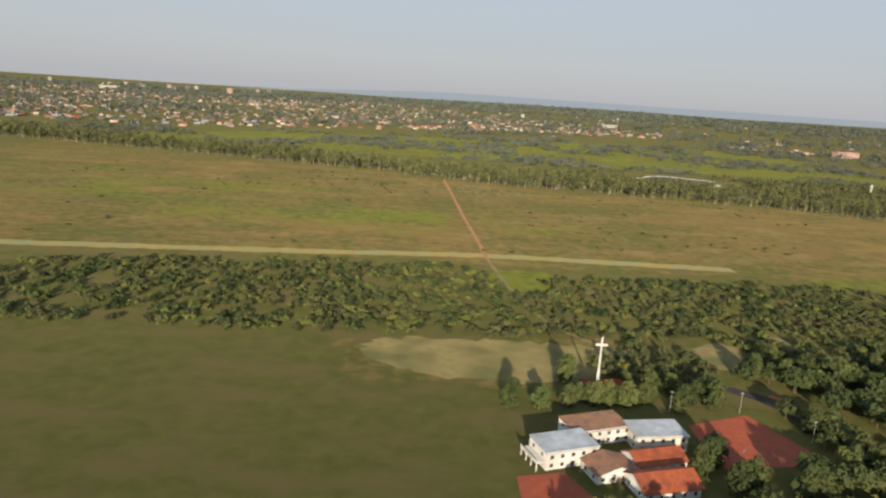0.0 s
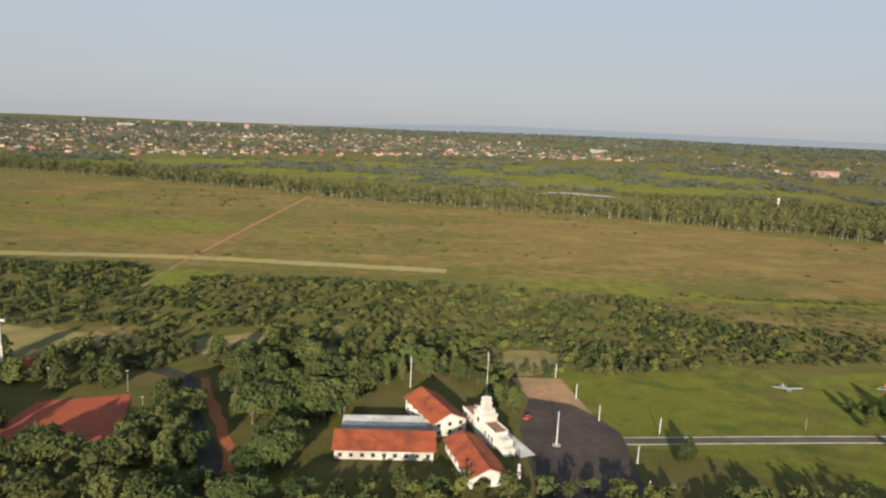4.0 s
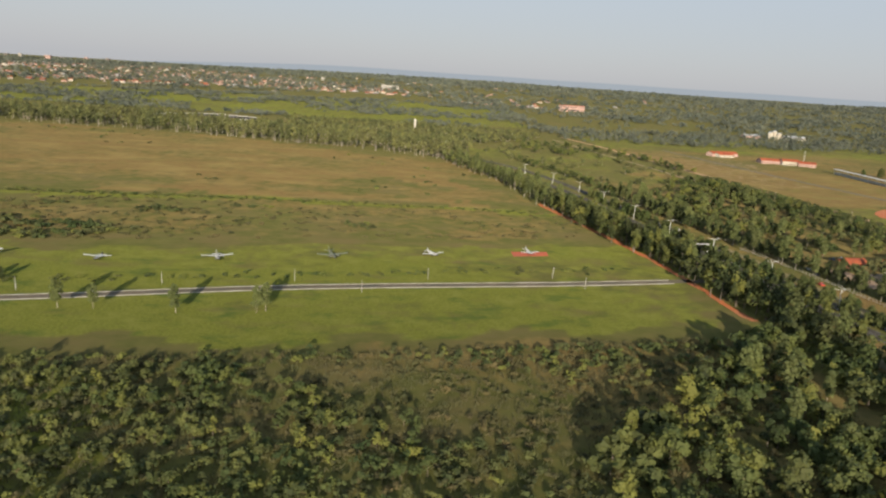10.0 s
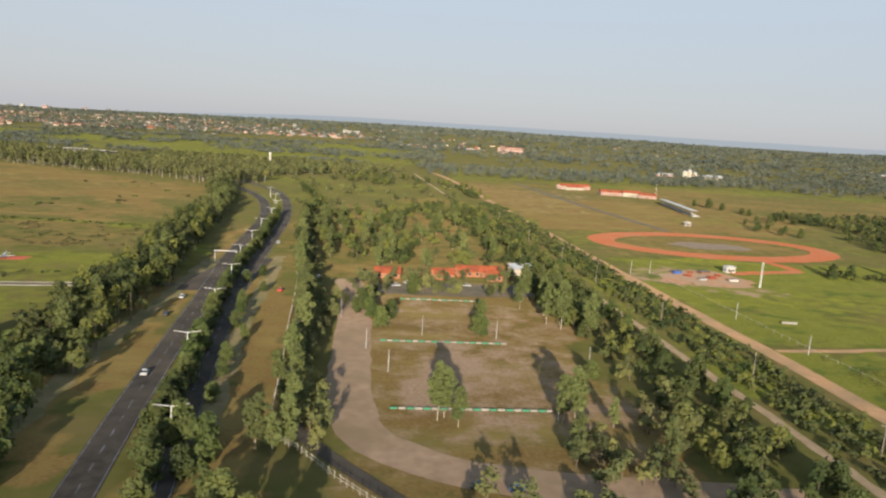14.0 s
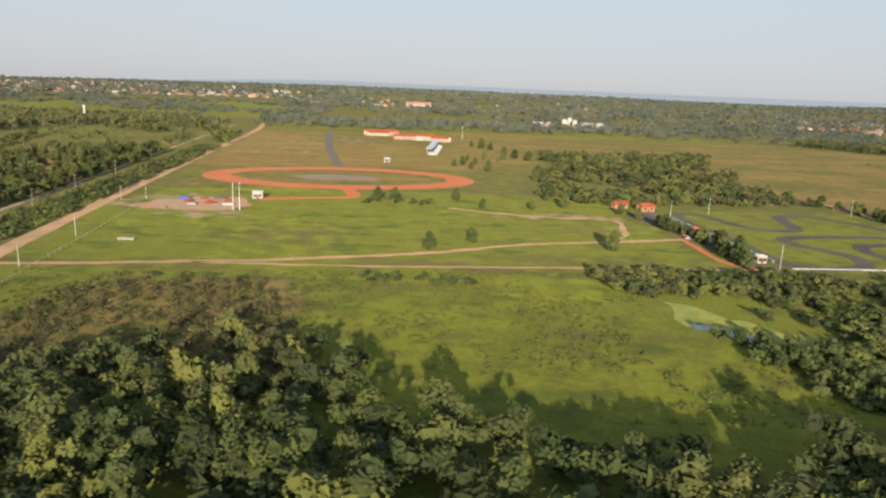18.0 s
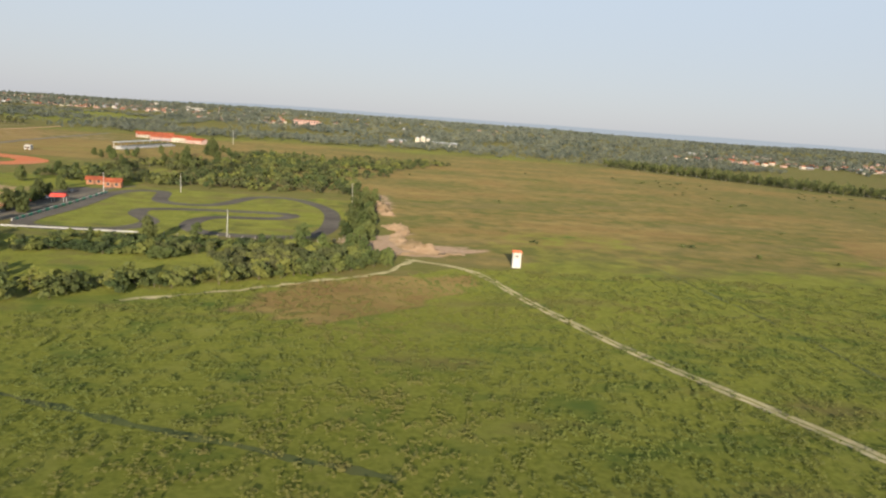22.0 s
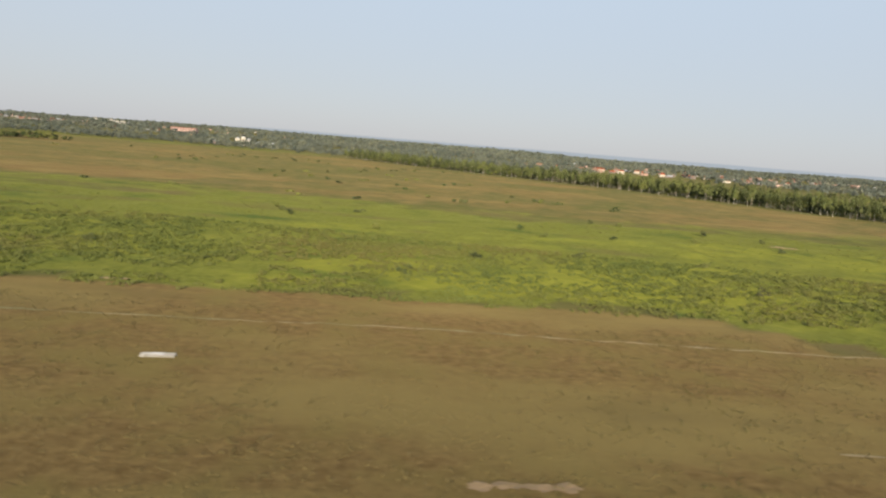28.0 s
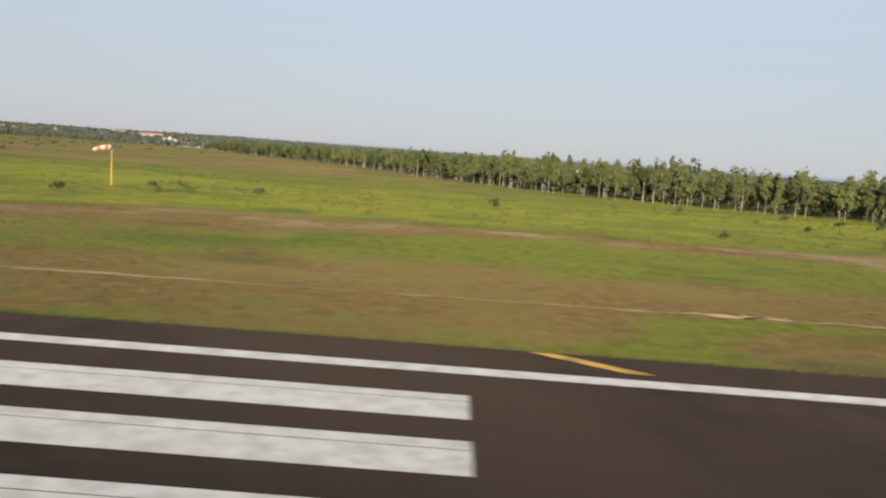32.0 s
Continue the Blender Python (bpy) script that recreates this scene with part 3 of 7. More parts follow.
# marsh and rough pasture behind the thicket
spread(dry, 0.50, (-500, 505), (850, 505), (830, 740), (520, 900), (170, 975), (-80, 1090), (-600, 1280))
spread(dry, 0.66, (330, 560), (760, 560), (800, 720), (560, 870), (330, 860))
spread(dry, 0.30, (380, 345), (850, 380), (850, 460), (400, 500))
spread(lush, 0.80, (420, 462), (676, 466), (835, 450), (838, 464), (680, 480), (430, 478))
spread(lush, 0.45, (-260, 620), (60, 610), (60, 720), (-200, 760))
spread(lush, 0.40, (-420, 700), (-150, 690), (-60, 860), (-420, 960))
spread(dry, 0.85, (-40, 600), (70, 570), (72, 640), (-60, 660))
spread(bare, 0.30, (20, 880), (150, 850), (170, 940), (40, 985))
spread(lush, 0.42, (85, 640), (190, 640), (180, 780), (90, 760))
spread(lush, 0.50, (300, 470), (440, 470), (430, 520), (310, 516))
spread(dry, 0.85, (540, 490), (680, 486), (800, 478), (790, 500), (620, 510), (540, 512))
spread(dry, 0.20, (640, 555), (850, 540), (835, 610), (730, 605))
spread(dry, 0.90, (690, 640), (760, 560), (800, 545), (790, 575), (745, 670))
# mown strip with the parked aircraft
spread(dry, 0.0, (330, 212), (560, 205), (700, 217), (850, 240), (850, 372), (580, 342), (330, 312))
spread(lush, 0.70, (330, 225), (560, 212), (700, 222), (850, 245), (850, 372), (580, 342), (330, 312))
spread(dry, 0.42, (560, 60), (850, 60), (850, 235), (700, 214), (560, 202))
spread(lush, 0.45, (430, 60), (640, 60), (640, 200), (430, 190))
spread(dry, 0.55, (-10, 290), (60, 285), (135, 325), (130, 345), (-10, 340))
spread(lush, 0.95, (70, 440), (98, 440), (120, 480), (95, 500), (70, 490))
# park between the avenue and the dirt road
spread(dry, 0.9, (955, 120), (1045, 120), (1045, 345), (955, 330))
spread(bare, 0.34, (955, 130), (1045, 130), (1045, 300), (955, 300))
spread(bare, 0.50, (972, 165), (1040, 165), (1040, 232), (975, 232))
spread(bare, 0.95, (968, 184), (972, 207), (990, 220), (1001, 200), (984, 176))
spread(bare, 0.42, (978, 240), (1036, 238), (1036, 292), (980, 292))
spread(dry, 0.95, (917, 120), (942, 120), (930, 345), (913, 380))
spread(dry, 0.9, (878, 140), (896, 140), (892, 480), (882, 480))
spread(lush, 0.5, (850, 150), (878, 150), (876, 380), (845, 520))
spread(dry, 0.5, (920, 330), (1050, 350), (1040, 640), (900, 640))
spread(lush, 0.34, (870, 620), (1060, 640), (1080, 860), (960, 1010), (820, 900))
spread(dry, 0.75, (985, 690), (1040, 660), (1070, 720), (1010, 730))
spread(lush, 0.5, (1083, 100), (1108, 100), (1100, 700), (1070, 700))
# sports field
spread(lush, 0.75, (1118, 240), (1380, 240), (1400, 380), (1380, 640), (1100, 640))
spread(fresh, 0.22, (1118, 240), (1340, 240), (1390, 320), (1300, 430), (1120, 430))
spread(dry, 0.5, (1240, 330), (1380, 300), (1390, 400), (1320, 420), (1250, 400))
spread(dry, 0.45, (1120, 400), (1160, 420), (1150, 560), (1105, 560))
spread(dry, 0.85, (1100, 540), (1300, 560), (1300, 1010), (1080, 1010))
spread(dry, 0.55, (1300, 560), (1400, 600), (1400, 1010), (1080, 1010))
spread(lush, 0.22, (1150, 590), (1330, 600), (1330, 760), (1160, 740))
spread(bare, 0.30, (1105, 640), (1165, 640), (1230, 850), (1240, 930), (1090, 960))
spread(bare, 0.42, (1170, 850), (1235, 840), (1240, 862), (1180, 875))
spread(dry, 0.9, (1210, 615), (1290, 640), (1275, 810), (1205, 800))
spread(dry, 0.7, (1183, 318), (1232, 322), (1234, 348), (1190, 368))
spread(lush, 0.2, (1100, 420), (1390, 420), (1390, 640), (1100, 640))
spread(lush, 0.0, (1145, 448), (1290, 448), (1278, 532), (1155, 532))
spread(dry, 0.62, (1145, 448), (1290, 448), (1278, 532), (1155, 532))
spread(bare, 0.5, (1283, 362), (1336, 338), (1372, 345), (1352, 296), (1362, 300), (1378, 355), (1336, 356))
spread(bare, 0.45, (1100, 360), (1180, 318), (1176, 392), (1118, 398))
spread(lush, 0.85, (1120, 60), (1420, 60), (1405, 238), (1125, 232))
spread(fresh, 0.40, (1220, 110), (1345, 110), (1325, 200), (1310, 236), (1215, 236))
spread(dry, 0.8, (1140, 140), (1215, 150), (1216, 212), (1160, 222))
spread(lush, 0.15, (1140, 110), (1225, 130), (1216, 212), (1160, 222))
# go-kart ground and the marsh in front of it
spread(lush, 0.62, (1402, 242), (1516, 242), (1522, 385), (1400, 385))
spread(lush, 0.75, (1330, 120), (1480, 130), (1535, 235), (1390, 240))
spread(lush, 1.0, (1380, 30), (1720, 30), (1712, 108), (1740, 128), (1800, 155), (1800, 212), (1560, 215), (1480, 175))
spread(dry, 1.0, (1494, 152), (1526, 150), (1545, 160), (1550, 205), (1520, 196), (1500, 178))
spread(lush, 0.12, (1494, 152), (1526, 150), (1545, 160), (1550, 205), (1520, 196), (1500, 178))
spread(bare, 0.75, (1528, 262), (1541, 290), (1547, 252), (1562, 236), (1540, 219), (1530, 228))
spread(bare, 0.6, (1520, 415), (1530, 410), (1540, 335), (1533, 330))
spread(dry, 0.52, (1540, 225), (2030, 235), (2240, 240), (2230, 330), (2010, 740), (1860, 1040), (1400, 1010), (1420, 420), (1530, 410))
spread(lush, 0.30, (1560, 240), (1750, 250), (1700, 330), (1580, 300))
spread(dry, 1.0, (1740, 280), (1850, 270), (1900, 330), (1780, 330))
# beside the runway
spread(lush, 0.5, (1560, 205), (1800, 205), (1990, 210), (2500, 205), (2500, 250), (2200, 262), (2000, 240), (1850, 262), (1700, 240), (1600, 262))
spread(lush, 1.0, (1795, 84), (2500, 84), (2500, 215), (1795, 218))
spread(dry, 1.0, (1652, 20), (1654, 72), (1680, 86), (1712, 104), (1738, 118), (1802, 150), (1812, 100), (1822, 84), (2130, 80), (2130, 20))
spread(lush, 0.0, (1652, 20), (1654, 72), (1680, 86), (1712, 104), (1738, 118), (1802, 150), (1812, 100), (1822, 84), (2130, 80), (2130, 20))
spread(lush, 0.38, (1660, 20), (1800, 20), (1790, 64), (1662, 68))
spread(dry, 0.55, (2040, 28), (2900, 28), (2900, 84), (2040, 84))
spread(dry, 0.95, (2040, 68), (2900, 66), (2900, 84), (2040, 84))
spread(bare, 0.38, (2040, 70), (2900, 73), (2900, 84), (2040, 83))
spread(lush, 0.30, (2070, 31), (2140, 31), (2140, 64), (2086, 60))
spread(lush, 0.46, (2136, 31), (2900, 31), (2900, 66), (2136, 64))
spread(lush, 0.10, (2222, 37), (2420, 37), (2420, 46), (2222, 45))
spread(dry, 0.90, (2222, 37), (2420, 37), (2420, 46), (2222, 45))
spread(lush, 0.75, (2190, 31), (2500, 31), (2500, 34), (2190, 34))
spread(lush, 0.62, (2130, 56), (2186, 60), (2180, 70), (2140, 71))
spread(lush, 0.80, (2215, 50), (2500, 50), (2500, 72), (2230, 71))
spread(fresh, 0.48, (1850, 86), (2500, 86), (2500, 172), (2000, 180), (1860, 150))
# far meadows and the town's slope
spread(lush, 0.62, (-700, 1420), (300, 1330), (1050, 1330), (1150, 1950), (700, 2000), (300, 1900), (-300, 1720))
spread(lush, 0.50, (1080, 1000), (1900, 1010), (1700, 1330), (1100, 1300))
spread(dry, 0.6, (1350, 1010), (1560, 1000), (1560, 1100), (1350, 1110))
spread(fresh, 0.22, (-700, 1420), (300, 1330), (1050, 1330), (1150, 1950), (700, 2000), (300, 1900), (-300, 1720))
for field, lump in ((lush, 31), (dry, 32), (fresh, 33)):
    field += (value_noise(fx, fy * 1.7, 60, lump) - 0.5) * 0.5 * (field > 0.05) + (value_noise(fx, fy, 17, lump + 5) - 0.5) * 0.25 * (field > 0.05)
nx, ny = len(gx), len(gy)
idx = np.arange(nx * ny).reshape(ny, nx)
quads = np.stack([idx[:-1, :-1], idx[:-1, 1:], idx[1:, 1:], idx[1:, :-1]], 2).reshape(-1, 4)
ground_mesh = np_mesh("ground", np.c_[fx, fy, fz], quads, [TURF], smooth=True)
att = ground_mesh.attributes.new("cover", 'FLOAT_COLOR', 'POINT')
att.data.foreach_set("color", np.c_[lush, dry, bare, fresh].astype(np.float32).ravel())
tagged(new("ground", ground_mesh), "wide flat grassland with marsh, dry sedge and bare soil", "ground", kind="structure")

# ---------------------------------------------------------------- roads, tracks and the runway
FADED = mat("faded_road_paint", (0.144, 0.154, 0.195), (0.202, 0.220, 0.277), 0.8, 0.8, (0.086, 0.094, 0.112), 0.3, 0.15, 8)
AVENUE_A = [(922, -60), (914, 80), (906, 172), (901, 240), (898, 287), (892, 364), (888, 470), (884, 540), (866, 642), (838, 718), (790, 800)]
AVENUE_B = [(938, -60), (929, 80), (920, 172), (915, 223), (909, 298), (906, 370), (904, 445), (900, 540), (884, 660), (858, 745), (812, 825)]
ribbon("road", AVENUE_A, 8.2, 0.10, ASPHALT, "dark asphalt carriageway of a tree-lined avenue", "road")
ribbon("road", AVENUE_B, 7.6, 0.10, ASPHALT, "dark asphalt second carriageway beyond the median", "road")
for line, half in ((AVENUE_A, 3.7), (AVENUE_B, 3.4)):
    pts = np.array(line, float)
    for s in (-half, half):
        ribbon("road_edge_line", pts + (s, s * 0.12), 0.10, 0.13, FADED, "thin worn white line along the carriageway", "road marking")
    c = smooth_line(line, 9.0)
    bm = bmesh.new()
    for a, b in zip(c[::1], c[1::1]):
        d = (b - a) * 0.42
        nrm = np.array((-d[1], d[0])) / np.linalg.norm(d) * 0.065
        bm.faces.new([bm.verts.new((*(q), 0.13)) for q in (a - nrm, a + d - nrm, a + d + nrm, a + nrm)])
    bmesh.ops.recalc_face_normals(bm, faces=bm.faces[:])
    tagged(part("lane_dashes", bm, FADED), "broken white lane line on the asphalt", "road marking", kind="structure")
patch("junction", [(884, 296), (884, 322), (892, 360), (905, 372), (914, 372), (912, 300), (900, 296)], 0.085, ASPHALT, "dark asphalt junction of driveway and avenue", "road", 0.0)
for k in range(7):
    patch("crossing_stripe", [(898.5 + k * 1.25, 330), (899.2 + k * 1.25, 330), (898.6 + k * 1.25, 342), (897.9 + k * 1.25, 342)], 0.135, KERB, "worn pale stripe painted across the junction", "road marking")
ribbon("verge", [(888, 100), (882, 200), (884, 290), (884, 364)], 7, 0.05, GREY_GRASS, "worn earth and grass verge along the avenue", "verge", 1.2)
ribbon("verge", [(928, 150), (921, 240), (919, 320), (916, 380)], 6, 0.05, GREY_GRASS, "worn earth and grass verge along the avenue", "verge", 1.2)
DRIVE = mat("brown_grey_gravel", (0.076, 0.061, 0.042), (0.103, 0.084, 0.058), 0.3, 0.95, (0.056, 0.050, 0.035), 0.08, 0.3, 4)
ribbon("driveway", [(322, 238), (345, 239), (450, 251), (556, 258), (670, 279), (790, 292), (850, 301), (890, 305)], 5.2, 0.07, DRIVE, "brown-grey driveway across the mown strip", "road")
for off in (-2.8, 2.8):
    kerb_wall("kerb", [(345, 239 + off), (450, 251 + off), (556, 258 + off), (670, 279 + off), (790, 292 + off), (848, 300 + off)], 0.30, 0.30, KERB,
              "long white painted kerb beside the driveway", "kerb")
patch("parking_area", [(314, 276), (331, 271), (338, 260), (345, 246), (343, 205), (352, 140), (300, 140), (308, 205), (307, 246)], 0.09, PARKING,
      "brown-grey asphalt parking area in front of the white tower", "parking area")
patch("forecourt", [(308, 300), (331, 301), (338, 262), (331, 272), (314, 277)], 0.06, TAN_EARTH, "tan bare forecourt above the parking area", "ground")
ribbon("grass_track", [(122, 330), (104, 352), (90, 385), (83, 440), (80, 480), (78, 526)], 2.6, 0.06, GREY_GRASS, "worn olive-tan track through a gap in the thicket", "dirt track", 0.9)
ribbon("red_track", [(78, 522), (78, 566), (77, 700), (77, 860), (77, 1012)], 3.4, 0.10, RED_TRACK,
       "straight red earth track across the marsh", "dirt track", 0.7)
ribbon("mown_band", [(-420, 500), (-280, 502), (-65, 519), (75, 533), (180, 530), (278, 526)], 15, 0.06, mat("pale_cut_grass", (0.180, 0.135, 0.042), (0.215, 0.165, 0.055), 0.12, 0.95, (0.154, 0.154, 0.068), 0.04, 0.5, 2),
       "pale straight band of cut grass", "cut grass", 1.5)
ribbon("service_road", [(212, 150), (205, 205), (190, 232), (180, 252), (170, 278), (150, 292)], 8, 0.08, ASPHALT, "narrow dark road under the trees", "road", 0.3)
ribbon("red_verge", [(214, 190), (207, 215), (196, 240), (182, 268), (176, 282)], 4, 0.12, RED_EARTH, "strip of bare red earth beside the road", "verge", 0.9)
patch("clay_court", [(124, 250), (154, 261), (168, 221), (122, 217)], 0.10, CLAY, "red clay tennis court among trees", "sports court")
patch("courtyard", [(47, 209), (64, 212), (72, 194), (46, 186)], 0.10, CLAY, "red paved courtyard beside the white house", "courtyard")
patch("sand_clearing", [(-6, 334), (60, 340), (132, 330), (112, 300), (57, 286), (4, 300)], 0.05, mat("dry_lawn", (0.164, 0.129, 0.045), (0.211, 0.165, 0.060), 0.2, 0.95, (0.095, 0.088, 0.027), 0.05, 0.5, 2),
      "tan dry lawn between the thicket and the chapel", "lawn", 3.0)
DRY_LAWN = mat("sunburnt_lawn", (0.150, 0.112, 0.042), (0.195, 0.146, 0.056), 0.25, 0.95, (0.098, 0.092, 0.030), 0.06, 0.5, 2)
patch("lawn", [(303, 331), (312, 303), (327, 309), (336, 321), (328, 340)], 0.05, DRY_LAWN, "tan dry lawn above the forecourt", "lawn", 1.2)
patch("lawn", [(156, 334), (189, 350), (188, 330), (178, 312), (160, 314)], 0.05, DRY_LAWN, "tan dry clearing inside the thicket", "lawn", 2.0)
patch("lawn", [(217, 368), (224, 364), (229, 344), (223, 344)], 0.05, DRY_LAWN, "narrow tan clearing inside the thicket", "lawn", 0.9)
patch("lawn", [(215, 330), (221, 330), (230, 316), (224, 315)], 0.05, DRY_LAWN, "narrow tan clearing under the shade trees", "lawn", 0.9)
ribbon("ditch_bank", [(838, 500), (847, 426), (852.4, 385), (856.7, 333), (858, 292), (857.6, 268), (858, 246)], 3.4, 0.07, RED_EARTH, "bare red earth strip along the tree belt", "verge", 1.0)
ribbon("park_drive", [(955, 330), (959, 300), (960.3, 240), (960.5, 190), (964.5, 161), (973, 150), (986, 141), (1004, 135.5), (1034, 132), (1062, 128)], 13.0, 0.08, PINK_GRAVEL, "pinkish tan gravel drive inside the park", "road", 0.5)
ribbon("park_lane", [(940.5, 260), (943.5, 205), (946, 170), (952, 156), (962, 142), (971, 131), (983, 116), (997, 98)], 4.0, 0.09, ASPHALT, "narrow dark lane along the fence", "road", 0.2)
patch("park_parking", [(968, 304), (968, 322), (1000, 326), (1036, 328), (1038, 306)], 0.07, DRIVE, "brown-grey parking area before the park buildings", "parking area", 0.8)
ribbon("belt_road", [(1030, 1100), (1050, 740), (1061, 546), (1072, 332), (1077, 224), (1080, 160), (1083, 60), (1086, -60)], 3.4, 0.08, mat("grey_gravel", (0.165, 0.120, 0.072), (0.215, 0.160, 0.100), 0.3, 0.95, None, 1, 0.4, 3),
       "grey gravel road along the park's tree belt", "road", 0.4)
ribbon("dirt_road", [(1060, 1160), (1080, 992), (1098, 545), (1109, 310), (1114, 224), (1115, 165), (1114, 110), (1112, -40)], 7.4, 0.09, TAN_EARTH,
       "wide straight tan dirt road", "dirt road", 0.3, step=14)
ribbon("dirt_track", [(1118, 236), (1151, 239), (1204, 247), (1263, 262), (1307, 281), (1345, 289), (1392, 300)], 3.6, 0.07, TAN_EARTH, "tan dirt track across the field", "dirt track", 0.8)
ribbon("dirt_track", [(1180, 242), (1245, 240), (1312, 242), (1390, 243)], 2.6, 0.07, TAN_EARTH, "faint tan dirt track across the field", "dirt track", 0.8)
ribbon("dirt_track", [(1283, 370), (1310, 356), (1336, 347), (1366, 345), (1360, 310), (1345, 290)], 4.0, 0.06, TAN_EARTH, "worn tan track bending over the grass", "dirt track", 1.3)
ribbon("dirt_track", [(1142, 90), (1141, 119), (1140, 137), (1140, 154), (1137, 172)], 2.4, 0.06, RED_EARTH, "red earth track between bushes", "dirt track", 0.6)
ribbon("footpath", [(1178, 1013), (1190, 800), (1205, 640), (1215, 560)], 8, 0.06, DRIVE, "brown-grey path from the red-roofed buildings to the oval", "path", 0.4)
oval = [(1219.5 + 82 * math.cos(a) * (1 + 0.03 * math.cos(2 * a)), 491 + 51.5 * math.sin(a)) for a in np.linspace(0, 2 * math.pi, 40, endpoint=False)]
ribbon("earth_oval", oval, 20, 0.08, RED_EARTH, "bright red-orange earth running oval on grass", "running track", 0.8, closed=True, step=5)
ribbon("earth_lead", [(1224, 440), (1229, 418), (1230, 400), (1205, 392), (1178, 384)], 8, 0.07, RED_EARTH, "red earth way leading to the oval", "dirt track", 1.2)
patch("dug_ground", [(1126, 364), (1140, 384), (1168, 386), (1178, 372), (1172, 350), (1146, 347), (1122, 352)], 0.05, mat("dug_red_brown_earth", (0.211, 0.110, 0.060), (0.259, 0.154, 0.090), 0.3, 0.95, (0.192, 0.149, 0.102), 0.08, 0.6, 1.5), "freshly dug earth on a building site", "building site", 3.0)
patch("oval_centre", [(1186, 492), (1215, 504), (1245, 494), (1240, 476), (1200, 474)], 0.06, mat("trampled_grey_earth", (0.106, 0.083, 0.062), (0.147, 0.110, 0.079), 0.3, 0.95, None, 1, 0.4, 3), "trampled grey-brown earth inside the oval", "ground", 2.0)
KART = [(1408, 252), (1407, 300), (1406, 358), (1423, 368), (1433, 331), (1456, 328), (1470, 367), (1490, 368), (1509, 330), (1511, 275), (1500, 253), (1471, 252),
        (1460, 268), (1464, 290), (1489, 297), (1490, 312), (1440, 307), (1434, 292), (1445, 270), (1437, 251)]
ribbon("kart_track", KART, 7.2, 0.09, KART_ASPHALT, "winding dark asphalt go-kart track on grass", "kart track", closed=True, step=3)
kerb_wall("kart_kerb", [(1404, 246), (1425, 246), (1448, 246)], 0.4, 0.5, CONCRETE, "low white wall along the kart track", "kerb")
patch("kart_parking", [(1379, 364), (1392, 368), (1399, 350), (1400, 300), (1400, 258), (1390, 256), (1387, 290), (1384, 330)], 0.06, KART_ASPHALT, "grey worn parking area beside the kart track", "parking area", 0.5)
ribbon("dirt_track", [(1383, 300), (1382.5, 287), (1381, 257), (1388, 246), (1394, 243)], 3.0, 0.06, RED_EARTH, "red earth path along the kart ground", "dirt track", 0.6)
ribbon("kart_lane", [(1397, 240), (1395, 300), (1397, 372), (1405, 384)], 4, 0.08, DRIVE, "brown-grey lane beside the kart track", "road", 0.3)
ribbon("dirt_track", [(1470, 158), (1492, 171), (1513, 186), (1531, 200), (1541, 222)], 1.5, 0.05, RUT, "broken tan track along the bushes", "dirt track", 1.1, step=3)
RUTS = [(1540, 222), (1556, 212), (1563, 196), (1569, 172), (1582, 134), (1597, 101), (1606, 78), (1610, 60), (1616, 30), (1622, -30)]
for s in (-0.95, 0.95):
    ribbon("wheel_rut", np.array(RUTS, float) + (s, 0), 1.2, 0.06, RUT, "pale wheel rut worn through green marsh grass", "dirt track", 0.25, step=3)
ROUGH = [(1640, 62), (1688, 95), (1706, 107), (1730, 120), (1754, 134), (1781, 149), (1806, 157), (1830, 150)]
for s in (-1.0, 1.0):
    ribbon("wheel_rut", np.array(ROUGH, float) + (0, s), 0.7, 0.06, RUT, "pale wheel rut between brown and green grass", "dirt track", 0.3, step=3)
ribbon("footpath", [(1627, 99), (1628.5, 90), (1629.5, 82), (1628, 74)], 0.55, 0.06, RUT, "thin trodden path to the striped hut", "path", 0.3, step=2)
ribbon("faint_track", [(1640, 71), (1676, 71.2), (1706, 73), (1760, 72), (1800, 70), (1923, 71.5), (1954, 73), (2010, 72), (2066, 76), (2130, 77)], 0.42, 0.05, FAINT, "faint pale track in dry grass", "path", 0.34, step=2)

ribbon("ditch", [(1629, 60), (1630, 90), (1629.5, 116), (1631, 150), (1629, 190), (1628, 228)], 0.9, 0.05, DITCH, "narrow dark ditch through the marsh", "ditch", 0.5, step=4)
ribbon("ditch", [(1405, 142), (1419, 134), (1436, 124), (1460, 110), (1490, 96), (1530, 80)], 1.5, 0.05, DITCH, "narrow dark ditch through the marsh", "ditch", 0.6, step=4)
ribbon("faint_track", [(1985, 45), (2036, 42.1), (2054, 40.3), (2092, 42), (2112, 40.2), (2150, 39.3), (2180, 39.8), (2255, 41.7), (2330, 43)], 0.32, 0.05, FAINT, "faint pale track beside the runway", "path", 0.26, step=2)
patch("runway", [(2004, 30.3), (5000, 30.3), (5000, -32), (2004, -32)], 0.10, RUNWAY, "dark brownish worn asphalt runway", "runway")
patch("runway_side_line", [(2030, 27.1), (5000, 27.1), (5000, 26.2), (2030, 26.2)], 0.125, WHITE_LINE, "continuous white side line on the runway", "runway marking")
for y in [23.8 - 3.95 * i for i in range(13)]:
    for a, b in ((y, y - 0.62), (y - 0.66, y - 2.25)):
        patch("threshold_bar", [(2215.6, a), (2241, a), (2241, b), (2215.6, b)], 0.125, WHITE_LINE, "broad worn white threshold bar painted on the runway", "runway marking")
